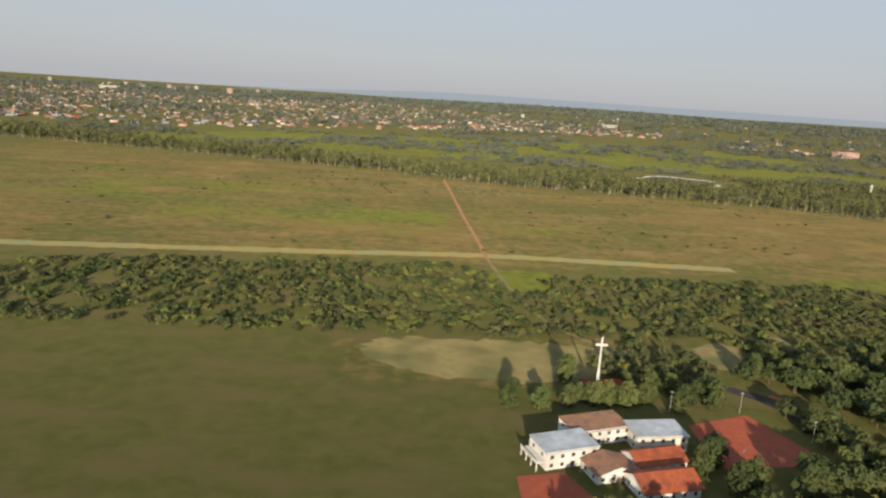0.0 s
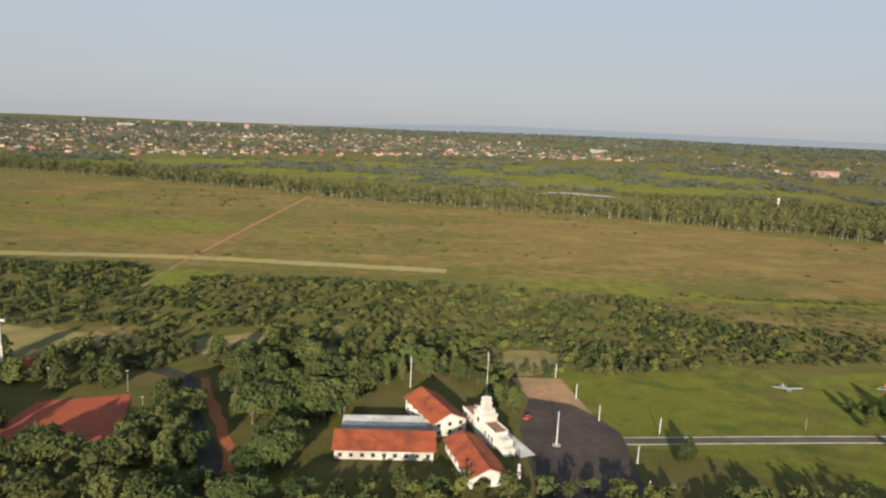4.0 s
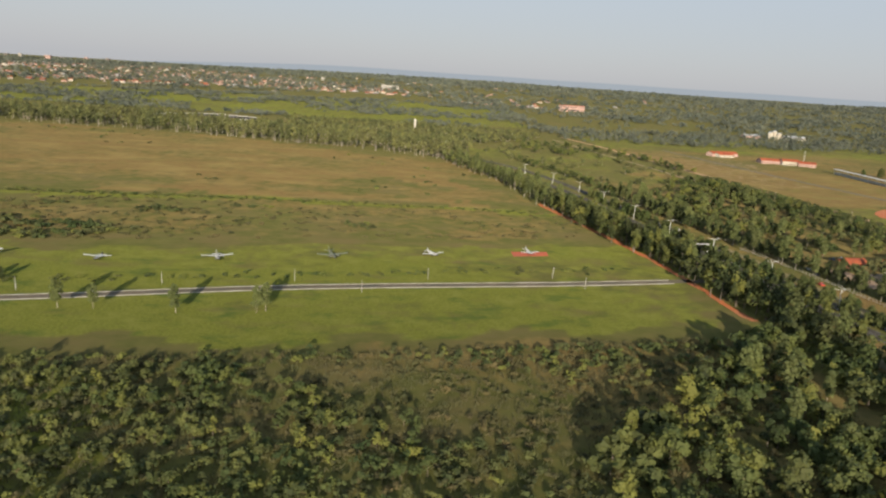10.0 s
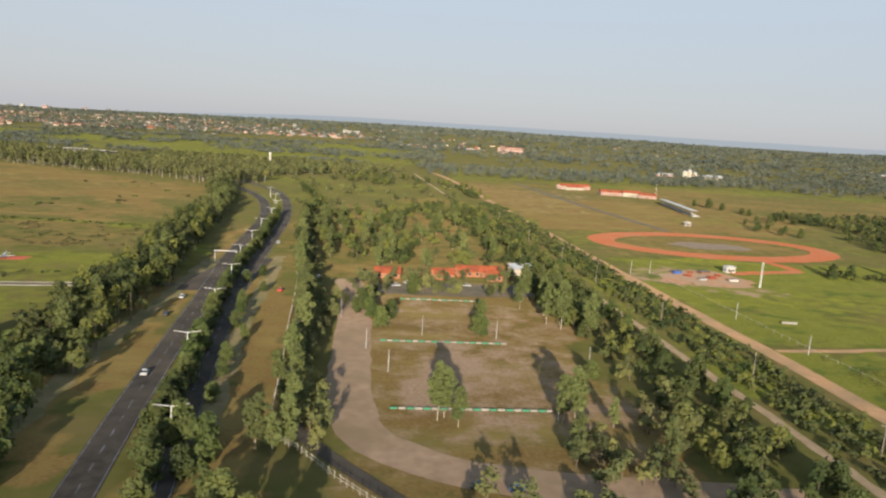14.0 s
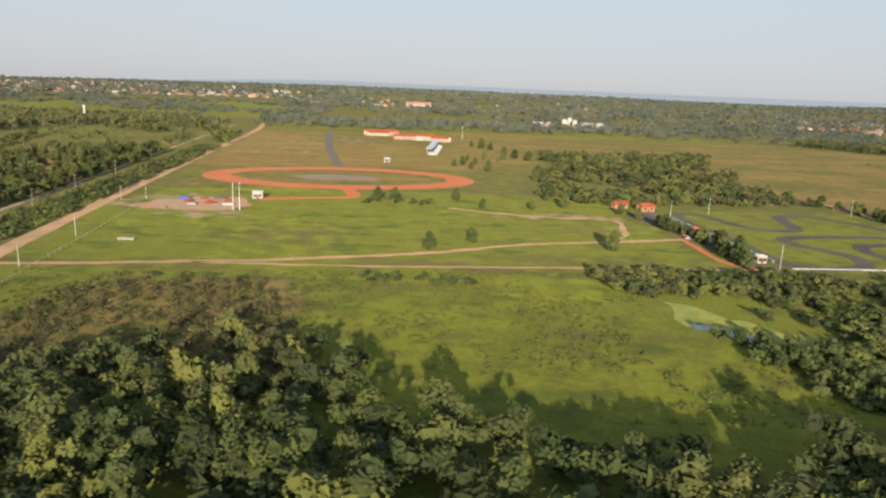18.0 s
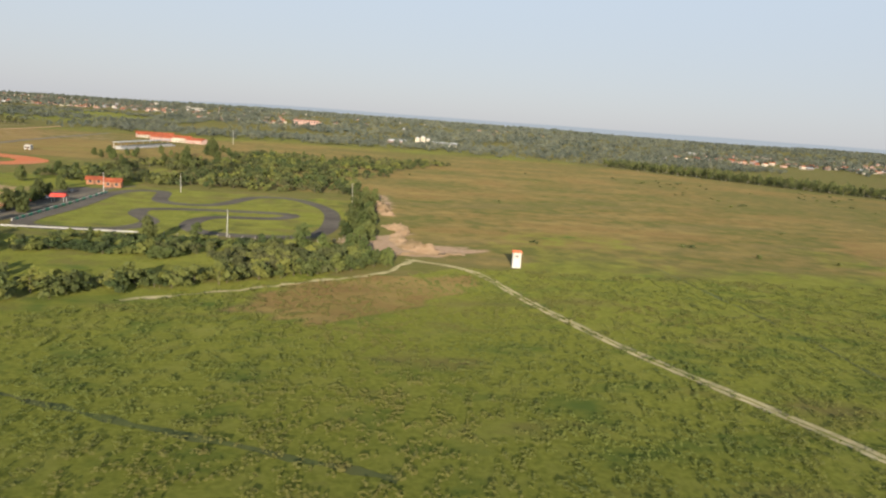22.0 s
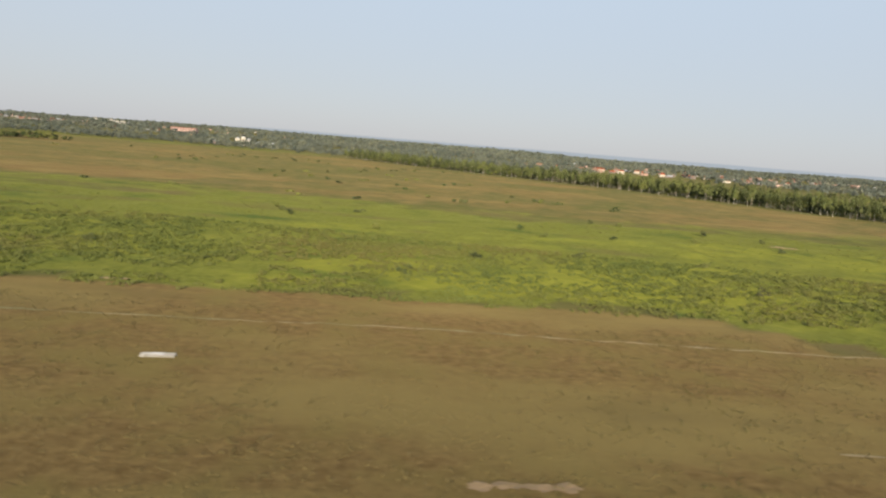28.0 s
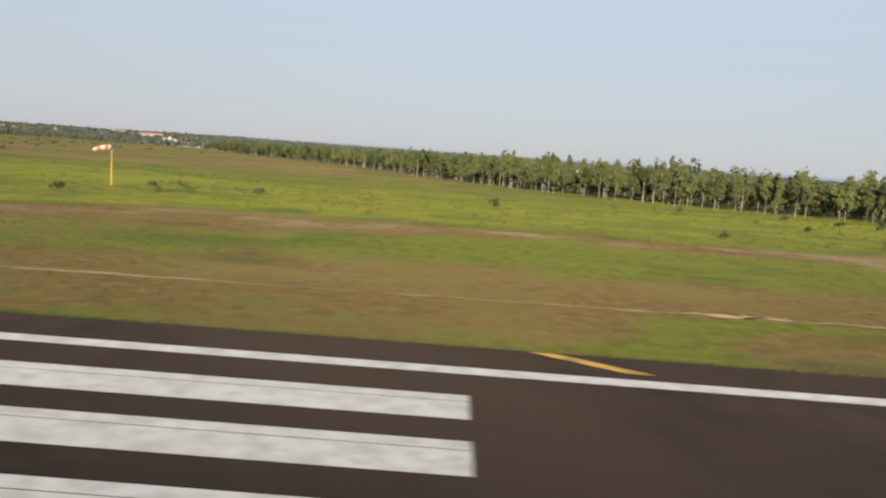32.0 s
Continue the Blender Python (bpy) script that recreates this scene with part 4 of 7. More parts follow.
for x in (2058.6, 2089.6, 2120.6, 2151.6, 2182.6, 2212.6, 2243.6):
    patch("yellow_chevron", [(x, 30.1), (x + 1.2, 30.1), (x + 5.0, 27.9), (x + 3.8, 27.9)], 0.13, YELLOW_LINE, "slanting yellow stripe on the runway shoulder", "runway marking")
patch_rng = np.random.default_rng(131)
for x, y, w, d, n in ((2092.5, 42.6, 7.5, 1.5, 4), (2257.5, 41.9, 6.5, 1.2, 4), (1961, 38.2, 7.0, 1.5, 4), (1918.5, 88.8, 3.4, 1.6, 2), (2076, 41.2, 3, 0.8, 2), (2113, 40.2, 5, 0.7, 3), (2150.5, 39.1, 3.0, 1.2, 3), (1995, 46, 3, 0.8, 2), (2062, 186, 8, 5, 3)):
    for k in range(n):
        cx, cy = x + w * ((k + 0.5) / n - 0.5), y + d * 0.3 * (patch_rng.random() - 0.5)
        hw, hd = w / n * (0.42 + 0.22 * patch_rng.random()), d * (0.22 + 0.28 * patch_rng.random())
        outline = [(cx + hw * math.cos(q) * (0.7 + 0.5 * patch_rng.random()), cy + hd * math.sin(q) * (0.6 + 0.7 * patch_rng.random())) for q in np.arange(9) * math.tau / 9]
        patch("bare_patch", outline, 0.05 + 0.005 * (k % 2), SAND, "small pale bare patch in the grass", "bare soil", 0.12, 0.6)
patch("pond", [(1330, 182), (1336, 200), (1345, 186), (1364, 166), (1362, 160), (1347, 166), (1336, 174)], 0.10, WEED, "pond covered with bright yellow-green duckweed", "pond", 2.6)
patch("pond_water", [(1333, 179), (1341, 177), (1347, 169), (1344, 166), (1335, 173)], 0.13, WATER, "dark open water in the weedy pond", "water", 1.6)

# ---------------------------------------------------------------- trees as single things


def make_tree(kind, seed):
    """A tree with a tapered trunk, limbs and a crown of leaf clumps, at the origin."""
    r = np.random.default_rng(seed)
    if kind == "eucalyptus":
        h, w, lobes, cards, size, trunk_r = 14.0, 6.2, 24, 26, 0.60, 0.13
        leaf, bark, base = LEAF_LIGHT, PALE_BARK, 0.24
    elif kind == "slender":
        h, w, lobes, cards, size, trunk_r = 14.0, 4.8, 20, 24, 0.52, 0.095
        leaf, bark, base = LEAF_LIGHT, PALE_BARK, 0.40
    elif kind == "spreading":
        h, w, lobes, cards, size, trunk_r = 9.5, 12.5, 20, 26, 0.85, 0.32
        leaf, bark, base = LEAF, BARK, 0.38
    else:
        h, w, lobes, cards, size, trunk_r = 10.0, 8.6, 20, 24, 0.74, 0.24
        leaf, bark, base = LEAF, BARK, 0.08
    ang = r.random(lobes) * 2 * math.pi
    rise = (np.arange(lobes) + r.random(lobes)) / lobes
    if kind == "spreading":
        rad = np.sqrt(r.random(lobes)) * w * 0.38
        lift = h * (0.62 + 0.22 * r.random(lobes)) - rad * 0.12
    else:
        belly = np.sin(np.pi * np.clip(rise * 0.85 + 0.12, 0, 1)) ** 0.7
        rad = np.sqrt(r.random(lobes)) * w * 0.34 * belly
        lift = h * (base + (0.93 - base) * rise)
    c = np.stack([rad * np.cos(ang), rad * np.sin(ang), lift], 1)
    s = w * (0.19 + 0.13 * r.random(lobes)) * (1.0 if kind == "spreading" else 0.72 + 0.5 * (1 - rise))
    v, q = leaf_cards(c, np.stack([s, s, s * (0.62 if kind == "spreading" else 0.95)], 1), cards, size, seed + 9)
    iv, iq = leaf_cards(c, np.stack([s, s, s * (0.62 if kind == "spreading" else 0.95)], 1) * 0.7, 7, s * 0.8, seed + 19, 0.5, 0.5)
    v, q = np.concatenate([v, iv]), np.concatenate([q, iq + len(v)])
    bm = bmesh.new()
    top = h * 0.72
    bends = [Vector((0, 0, -0.1))] + [Vector((r.normal(0, 0.012 * h), r.normal(0, 0.012 * h), top * f)) for f in (0.35, 0.7, 1.0)]
    for i in range(3):
        rod(bends[i], bends[i + 1], trunk_r * (1 - i * 0.28), trunk_r * (0.72 - i * 0.27), 7, bm)
    for k in range(min(6, lobes)):
        start = bends[1].lerp(bends[2], r.random())
        rod(start, Vector(c[k]), trunk_r * 0.42, trunk_r * 0.12, 5, bm)
    return bm, np_mesh("crown", v, q), leaf, bark


TREES = {}
for kind, label in (("eucalyptus", "tall slender eucalyptus with a pale trunk and thin crown"), ("slender", "straight eucalyptus with a bare pale trunk and narrow crown"), ("spreading", "broad flat-topped dark green shade tree"),
                    ("round", "dense rounded dark green broadleaf tree")):
    TREES[kind] = [(make_tree(kind, s), label) for s in (3, 14, 25)]
protos = {}


def plant(kind, spots_xy, group, scale=1.0, seed=1, vary=0.5):
    r = np.random.default_rng(seed)
    for x, y in spots_xy:
        k = int(r.integers(0, 3))
        s = scale * (1 - vary / 2 + vary * r.random())
        m = pose(x, y, float(land(x, y)), 0, 0, float(r.random() * 360)) @ Matrix.Diagonal((s, s, s * (0.9 + 0.2 * r.random()), 1))
        if (kind, k) not in protos:
            (bm, crown, leaf, bark), label = TREES[kind][k]
            t = thing({"eucalyptus": "eucalyptus_tree", "slender": "eucalyptus_tree", "spreading": "shade_tree", "round": "broadleaf_tree"}[kind], Matrix(), label, "tree", group)
            part("trunk", bm, bark, t)
            part("crown", crown, leaf, t)
            protos[kind, k] = t
            t.matrix_world = m
            continue
        src = protos[kind, k]
        made = copy_thing(src, Matrix())
        made.matrix_basis = m
        tagged(made, group=group)


# eucalyptus front beyond the runway, then the wood behind it
GROVE = [(1880, 1015), (1950, 880), (2023, 742), (2085, 650), (2140, 560), (2178, 470), (2215, 372), (2245, 300), (2278, 236), (2345, 186), (2460, 168)]
plant("slender", along(GROVE[3:], 4.4, 1.8, 5), "eucalyptus grove", 0.80, 5, 0.22)
deep = np.array([p for d in (0, 8, 16, 26, 38, 52) for p in along([(x + d * 0.8, y + d * 0.75) for x, y in GROVE], 8.0, 3.0, 40 + d)])
woods("eucalyptus_wood", deep, 11.0, 5.6, 100, 0.8, LEAF_LIGHT, PALE_BARK, "dense eucalyptus wood with pale trunks", "wood", 61, 0.72, 4, stem=0.011, inner=7)
woods("undergrowth", np.array([p for d in (10, 18, 28, 40) for p in along([(x + d * 0.8, y + d * 0.75) for x, y in GROVE], 5.0, 2.0, 140 + d)]), 6.0, 6.5, 44, 1.0, LEAF, None, "dark undergrowth between eucalyptus trunks", "wood", 93, 0.95, 2)
# avenue belt
BELT = [(806, 735), (828, 640), (842, 540), (850, 440), (862, 340), (866, 262), (868, 215)]
plant("eucalyptus", along([(x + 3, y) for x, y in BELT], 9, 4.0, 9), "avenue tree belt", 1.0, 9)
plant("round", along([(870, 205), (872, 150), (880, 90), (888, 40)], 9, 5, 10), "avenue tree belt", 1.05, 10)
plant("eucalyptus", spots(34, [(815, 60), (868, 60), (868, 225), (826, 226), (812, 160)], seed=11), "avenue tree belt", 0.85, 11)
# median and park
plant("round", along([(923, 120), (912.5, 215), (904.5, 300), (899, 420), (893, 540)], 7.5, 0.8, 13), "median trees", 0.74, 13)
plant("round", along([(934, 110), (925, 190), (917, 260), (914, 330)], 17, 1.6, 92), "median trees", 0.55, 92)
plant("eucalyptus", along([(948, 150), (944, 205), (941, 260), (936, 310), (925, 420), (915, 540)], 9, 1.5, 14), "trees along the park fence", 0.95, 14)
plant("eucalyptus", spots(36, [(945, 345), (1045, 360), (1040, 560), (925, 560)], 40, 0.35, 16), "park trees", 0.9, 16)
plant("round", np.array([(1042, 300), (1046, 285), (1043, 318), (1048, 262), (1050, 330), (1046, 245), (1052, 350), (1049, 300), (962, 270), (966, 262), (970, 250), (974, 262),
                         (1006, 243), (1011, 272), (985, 305), (967, 300), (1035, 200), (1050, 180), (1046, 160), (1052, 140), (1042, 122)]), "park trees", 0.8, 17)
plant("eucalyptus", np.array([(989, 164), (986, 170), (945, 148), (1023, 172), (1030, 165), (1016, 150), (1035, 142)]), "park trees", 0.8, 18)
plant("round", along([(1058, 600), (1062, 480), (1065, 400), (1066, 300), (1068, 210), (1070, 120)], 15, 2, 20), "trees along the belt road", 0.75, 20)
plant("eucalyptus", np.array([(1040, 255), (1044, 266), (1038, 275), (1046, 285), (1042, 300), (1048, 245), (1036, 262), (1030, 285), (1034, 298)]), "park trees", 1.15, 105)
plant("round", np.array([(935, 128), (940, 121), (928, 137), (946, 114), (952, 106), (931, 146), (924, 152), (938, 110)]), "median trees", 0.85, 111)
plant("eucalyptus", np.array([(941, 150), (940.5, 190), (941.5, 214), (984, 168), (1017, 167), (1021, 170), (966, 275)]), "park trees", 0.95, 112)
# round the first houses and the white tower
plant("spreading", off_lawns(clear_of(spots(46, [(200, 240), (215, 222), (240, 205), (250, 240), (246, 268), (268, 290), (262, 318), (225, 325), (186, 318), (190, 280)], seed=98), 256, 218, 30, 36)), "shade trees", 1.0, 98)
plant("spreading", clear_of(spots(16, [(172, 210), (200, 200), (184, 250), (170, 275), (158, 285), (170, 250)], seed=99), 256, 218, 30, 36), "shade trees", 0.75, 99)
plant("spreading", clear_of(spots(26, [(196, 165), (246, 165), (256, 205), (238, 245), (262, 285), (222, 300), (205, 255), (215, 215)], seed=86), 256, 218, 30, 36), "shade trees", 0.95, 86)
plant("spreading", spots(12, [(112, 165), (180, 165), (175, 215), (125, 210)], seed=87), "shade trees", 0.9, 87)
plant("spreading", np.array([(226, 262), (222, 222), (224, 208), (214, 268), (178, 205), (160, 200), (205, 285), (240, 262), (180, 240), (150, 205)]), "shade trees", 1.05, 21)
plant("round", np.array([(88, 268), (95, 266), (99, 269), (84, 271), (104, 267), (123, 226), (102, 268), (78, 264), (90, 266), (112, 270), (128, 280), (66, 262), (54, 262), (140, 275), (120, 200), (128, 205), (142, 198), (200, 272), (195, 318), (262, 330), (176, 300),
                         (190, 296), (300, 268), (306, 262), (299, 278), (250, 285), (240, 290), (232, 300), (272, 300), (285, 292), (218, 300), (108, 282), (84, 290)]), "garden trees", 1.05, 22)
plant("round", np.array([(117.6, 217), (113, 214), (121, 219), (126, 262), (134, 270), (142, 268), (116, 274)]), "garden trees", 1.15, 104)
plant("round", spots(16, [(40, 150), (118, 160), (122, 190), (60, 183)], seed=95), "garden trees", 0.9, 95)
plant("round", spots(22, [(170, 180), (205, 165), (200, 210), (185, 232), (172, 250), (170, 215)], seed=96), "garden trees", 0.95, 96)
plant("eucalyptus", spots(26, [(440, 185), (545, 205), (560, 222), (500, 226), (440, 212)], seed=23), "trees below the driveway", 0.9, 23)
plant("eucalyptus", np.array([(508, 217), (537, 219), (546, 220), (604, 250), (633, 246), (661, 248), (592, 250), (664, 250), (528, 223)]), "trees below the driveway", 0.8, 24)
plant("round", spots(26, [(445, 258), (520, 268), (560, 272), (560, 290), (480, 285), (446, 280)], seed=25), "trees beside the driveway", 0.62, 25)
plant("round", np.array([(361, 225), (364.5, 228)]), "trees below the driveway", 0.72, 123, 0.2)
plant("eucalyptus", np.array([(246.8, 272), (254, 282), (260, 290), (263, 306), (254, 305), (248, 315), (272, 294), (278, 302), (240, 281)]), "trees round the clearing", 0.85, 125)
plant("spreading", np.array([(190, 287), (183, 296), (220, 247), (231, 277), (224, 238), (236, 256)]), "shade trees", 0.85, 126)
plant("spreading", np.array([(293, 287), (289, 295)]), "shade trees", 0.62, 124, 0.2)
# sports field, kart ground
plant("round", np.array([(1310, 590), (1318, 600), (1330, 605), (1340, 592), (1322, 570), (1334, 560), (1328, 640), (1345, 650), (1356, 640), (1365, 660), (1302, 372), (1290, 396), (1245, 388), (1254, 384), (1330, 372),
                         (1352, 420), (1350, 380), (1342, 272), (1284, 281), (1265, 269), (1360, 500), (1372, 470)]), "field trees", 0.7, 27)
plant("round", along([(1527, 405), (1527, 350), (1526, 312), (1522, 262), (1523, 240), (1518, 222)], 9, 2.5, 28), "trees along the kart ground", 0.72, 28)
plant("round", along([(1388, 246), (1387, 262), (1389, 285), (1387, 310), (1383, 335)], 6.5, 1.6, 100), "trees along the kart ground", 0.7, 100)
plant("round", np.array([(1398, 276), (1382, 350), (1376, 362), (1505, 232), (1512, 226), (1470, 236), (1455, 234)]), "trees along the kart ground", 0.75, 29)

plant("round", np.array([(1353, 805), (1362, 785), (1369, 766), (1381, 743), (1376, 720), (1379, 676), (1388, 657), (1374, 552), (1385, 545), (1396, 537), (1397, 520), (1404, 600), (1396, 690)]), "field trees", 1.0, 106)

# ---------------------------------------------------------------- woods, thickets and grass
belt_rows = np.concatenate([along([(x + dx, y) for x, y in BELT], 6.0, 3.0, 80 + k) for k, dx in enumerate((-4, 1, 6, 10))])
woods("belt_wood", belt_rows[belt_rows[:, 1] > 470], 10.0, 6.2, 110, 0.8, LEAF_LIGHT, PALE_BARK, "light green trees at the far end of the avenue", "wood", 116, 0.80, 4, inner=6)
woods("belt_wood", belt_rows[belt_rows[:, 1] <= 470], 13.0, 7.0, 150, 0.8, LEAF, BARK, "dense tree belt along the avenue", "wood", 81, 0.86, 5, inner=8)
woods("belt_wood", spots(330, [(752, 40), (896, 40), (892, 140), (882, 222), (838, 222), (806, 190), (778, 168), (748, 134)], 20, 0.14, 82), 8.0, 7.5, 150, 0.7, LEAF, BARK, "dense mixed green trees beside the avenue", "wood", 82, 0.86, 5, inner=9)
woods("park_wood", np.concatenate([along([(953, 150), (948, 205), (945, 260), (940, 310), (931, 400), (922, 500)], 5.0, 1.8, 89), spots(46, [(948, 250), (985, 300), (1040, 305), (1040, 345), (960, 330)], 14, 0.3, 90), spots(40, [(958, 120), (1050, 110), (1050, 235), (1030, 160)], 14, 0.3, 91)]), 6.5, 5.5, 110, 0.7, BELT_LEAF, BARK, "light green trees along the park fence", "wood", 89, 0.84, 4, inner=8)
woods("park_wood", np.concatenate([spots(60, [(900, 560), (985, 600), (1050, 660), (1070, 860), (960, 1000), (840, 900), (880, 760)], 60, 0.35, 121), spots(30, [(950, 372), (1040, 380), (1045, 560), (930, 540)], seed=122)]), 6.5, 6.5, 80, 0.85, BELT_LEAF, PALE_BARK, "light green trees scattered over open parkland", "wood", 121, 0.82, 4, inner=7)
woods("park_wood", np.concatenate([spots(185, [(925, 360), (1045, 372), (1046, 560), (1052, 650), (1020, 660), (985, 590), (905, 545)], 40, 0.33, 83), along([(912, 545), (918, 620), (906, 700), (890, 770)], 9.0, 3.0, 117), along([(958, 1009), (1010, 950), (1064, 890), (1076, 800), (1080, 740)], 7.0, 5.0, 118), spots(26, [(930, 860), (1000, 860), (985, 930), (930, 940)], seed=119)]), 8.0, 7.0, 80, 0.9, LEAF, BARK, "olive green park woodland", "wood", 83, 0.84, 4, inner=8)
woods("park_wood", np.concatenate([along([(1050 + dx, 640), (1053 + dx, 480), (1056 + dx, 340), (1058 + dx, 230), (1060 + dx, 120)], 8.5, 3.0, 84 + dx) for dx in (-8, 0, 8)]), 6.8, 6.0, 90, 0.8, LEAF, BARK, "dense dark belt of trees along the gravel road", "wood", 84, 0.86, 4, inner=8)
woods("town_trees", spots(3000, [(-2900, 1700), (-540, 1700), (-150, 1960), (380, 2270), (1000, 2350), (900, 2900), (200, 3500), (-500, 4200), (-2900, 4300)], 200, 0.1, 85), 9.0, 13.0, 18, 3.8, HAZED_LEAF, None, "dark green trees between town houses", "wood", 85, 0.9, 2, 0.3)
woods("thicket", off_lawns(spots(2300, [(-330, 345), (-150, 340), (-10, 342), (130, 346), (300, 342), (420, 335), (470, 370), (410, 460), (300, 482), (110, 470), (92, 420), (80, 425), (72, 470), (50, 500), (-90, 488), (-200, 470), (-330, 410)], 34, 0.30, 31)),
      3.2, 5.6, 42, 1.0, SHRUB, BARK, "dense dark green thicket of shrubs and small trees", "thicket", 31, 0.85, 3, inner=5)
woods("thicket", off_lawns(spots(420, [(110, 285), (330, 300), (420, 322), (300, 345), (130, 345), (100, 310)], 25, 0.25, 32)), 5.0, 5.5, 60, 0.95, SHRUB, BARK, "green shrubs at the edge of the clearing", "thicket", 32, 0.85, 3, inner=6)
woods("scrub", spots(620, [(330, 345), (580, 352), (840, 388), (840, 452), (676, 466), (430, 470)], 34, 0.35, 33), 0.7, 5.2, 22, 0.7, BROWN_SHRUB, None, "scattered low shrubs in rough grass", "scrub", 33, 0.95, 2)
woods("hedge", np.concatenate([along([(470, 474), (560, 473), (676, 473), (760, 467), (832, 458)], 3.4, 1.8, 114), along([(440, 478), (600, 475), (700, 471)], 6.0, 2.6, 115)]), 1.5, 4.2, 34, 0.7, LIGHT_SHRUB, None, "line of low green bushes across the pasture", "hedge", 114, 0.95, 3)
woods("scrub", along([(560, 281), (660, 294), (760, 309), (835, 318)], 5.5, 2.6, 26), 1.2, 3.4, 44, 0.5, SHRUB, None, "low dark shrubs beside the driveway", "scrub", 26, 0.95, 3)
for cx, cy, rx, ry, n, hh in ((584, 428, 12, 5, 16, 2.2), (702, 398, 7, 6, 10, 2.8), (276, 486, 9, 4, 9, 1.8), (520, 440, 10, 4, 8, 1.4), (640, 446, 14, 3, 8, 1.2)):
    rr = np.random.default_rng(int(cx))
    woods("scrub", np.c_[rr.normal(cx, rx / 2, n), rr.normal(cy, ry / 2, n)], hh, 4.2, 60, 0.7, SHRUB, None, "dark clump of bushes on rough pasture", "scrub", int(cx), 0.95, 3, inner=6)
woods("thicket", off_lawns(spots(520, [(296, 330), (382, 322), (470, 336), (560, 352), (590, 378), (500, 400), (400, 420), (330, 400)], 26, 0.34, 113)), 2.3, 5.2, 48, 0.9, SHRUB, BARK, "dark green bushes above the mown strip", "thicket", 113, 0.88, 3, inner=5)
woods("scrub", spots(170, [(-400, 540), (800, 520), (820, 720), (500, 890), (100, 970), (-400, 1150)], 90, 0.55, 34), 1.5, 7.0, 18, 1.2, SHRUB, None, "scattered low shrubs in the marsh", "scrub", 34, 0.95, 2)
woods("scrub", spots(1500, [(430, 60), (840, 60), (830, 225), (700, 212), (560, 203), (430, 194)], 22, 0.25, 35), 1.0, 3.6, 40, 0.45, BROWN_SHRUB, None, "tangled brown scrub and brush below the mown strip", "scrub", 35, 0.92, 3, inner=3)
woods("scrub", clear_of(spots(2600, [(430, 60), (840, 60), (830, 222), (700, 210), (560, 202), (430, 193)], 30, 0.26, 107), 708, 178, 52, 26), 2.0, 3.8, 44, 0.55, SHRUB, None, "green scrub among brown brush", "scrub", 107, 0.92, 3, inner=4)
woods("scrub", spots(330, [(580, 90), (720, 90), (715, 160), (670, 190), (600, 204), (570, 204)], 20, 0.25, 36), 3.6, 4.6, 70, 0.6, LEAF, BARK, "dark green bushes in the brush", "scrub", 36, 0.88, 3, inner=7)
woods("undergrowth", spots(700, [(-60, 130), (440, 130), (440, 200), (300, 200), (60, 185)], 30, 0.25, 37), 6.0, 6.5, 44, 1.1, LEAF, BARK, "trees and undergrowth behind the gardens", "wood", 37, 0.85, 3, inner=7)
woods("undergrowth", spots(1250, [(1084, 60), (1107, 60), (1104, 330), (1094, 700), (1072, 700), (1082, 330)], 12, 0.24, 38), 2.4, 3.4, 26, 0.85, SHRUB, None, "low green bushes in a ditch strip", "scrub", 38, 0.95, 2)
woods("riverside_wood", spots(520, [(1120, 40), (1388, 30), (1386, 102), (1374, 116), (1350, 108), (1338, 96), (1322, 102), (1290, 102), (1255, 118), (1225, 134), (1195, 134), (1130, 112)], 22, 0.16, 39), 9.0, 8.4, 270, 0.58, LEAF, BARK,
      "dense dark green riverside wood", "wood", 39, 0.82, 6, inner=10)
woods("bush_belt", clear_of(spots(620, [(1316, 236), (1327, 203), (1340, 208), (1351, 189), (1369, 168), (1390, 160), (1440, 158), (1505, 188), (1534, 212), (1520, 236), (1420, 228), (1384, 238)], 20, 0.30, 40), 1450, 191, 40, 14), 2.9, 5.0, 100, 0.52, SHRUB, BARK,
      "green bush belt in front of the kart ground", "wood", 40, 0.88, 4, inner=9)
woods("bush_belt", spots(260, [(1330, 168), (1338, 150), (1346, 126), (1358, 119), (1392, 124), (1416, 142), (1425, 157), (1386, 160), (1363, 157), (1344, 164)], 16, 0.2, 101), 4.0, 5.2, 90, 0.62, LEAF, BARK, "dark bushes between pond and riverside wood", "wood", 101, 0.9, 4, inner=9)
woods("scrub", spots(30, [(1238, 220), (1276, 213), (1276, 224), (1240, 231)], seed=102), 1.8, 3.4, 50, 0.6, SHRUB, None, "strip of low bushes in the marsh", "scrub", 102, 0.95, 3, inner=6)
woods("bush_belt", along([(1392, 112), (1415, 139), (1440, 153), (1478, 174), (1503, 188), (1533, 213)], 2.6, 2.2, 88), 4.6, 5.0, 110, 0.6, LEAF, BARK, "row of green bushes along the marsh edge", "wood", 88, 0.9, 4, inner=9)
woods("brown_bush", spots(560, [(1144, 148), (1150, 200), (1160, 222), (1204, 226), (1220, 190), (1226, 160), (1222, 132), (1195, 134), (1150, 112)], 16, 0.22, 41), 1.5, 3.6, 46, 0.45, BROWN_SHRUB, None, "olive-brown bushes beside the wood", "scrub", 41, 0.9, 3)
woods("brown_bush", spots(110, [(1146, 112), (1146, 140), (1180, 156), (1208, 172), (1236, 156), (1246, 128), (1228, 108)], 14, 0.3, 103), 5.2, 6.0, 120, 0.56, SHRUB, BARK, "dark bushes among olive-brown scrub", "scrub", 103, 0.9, 4, inner=8)
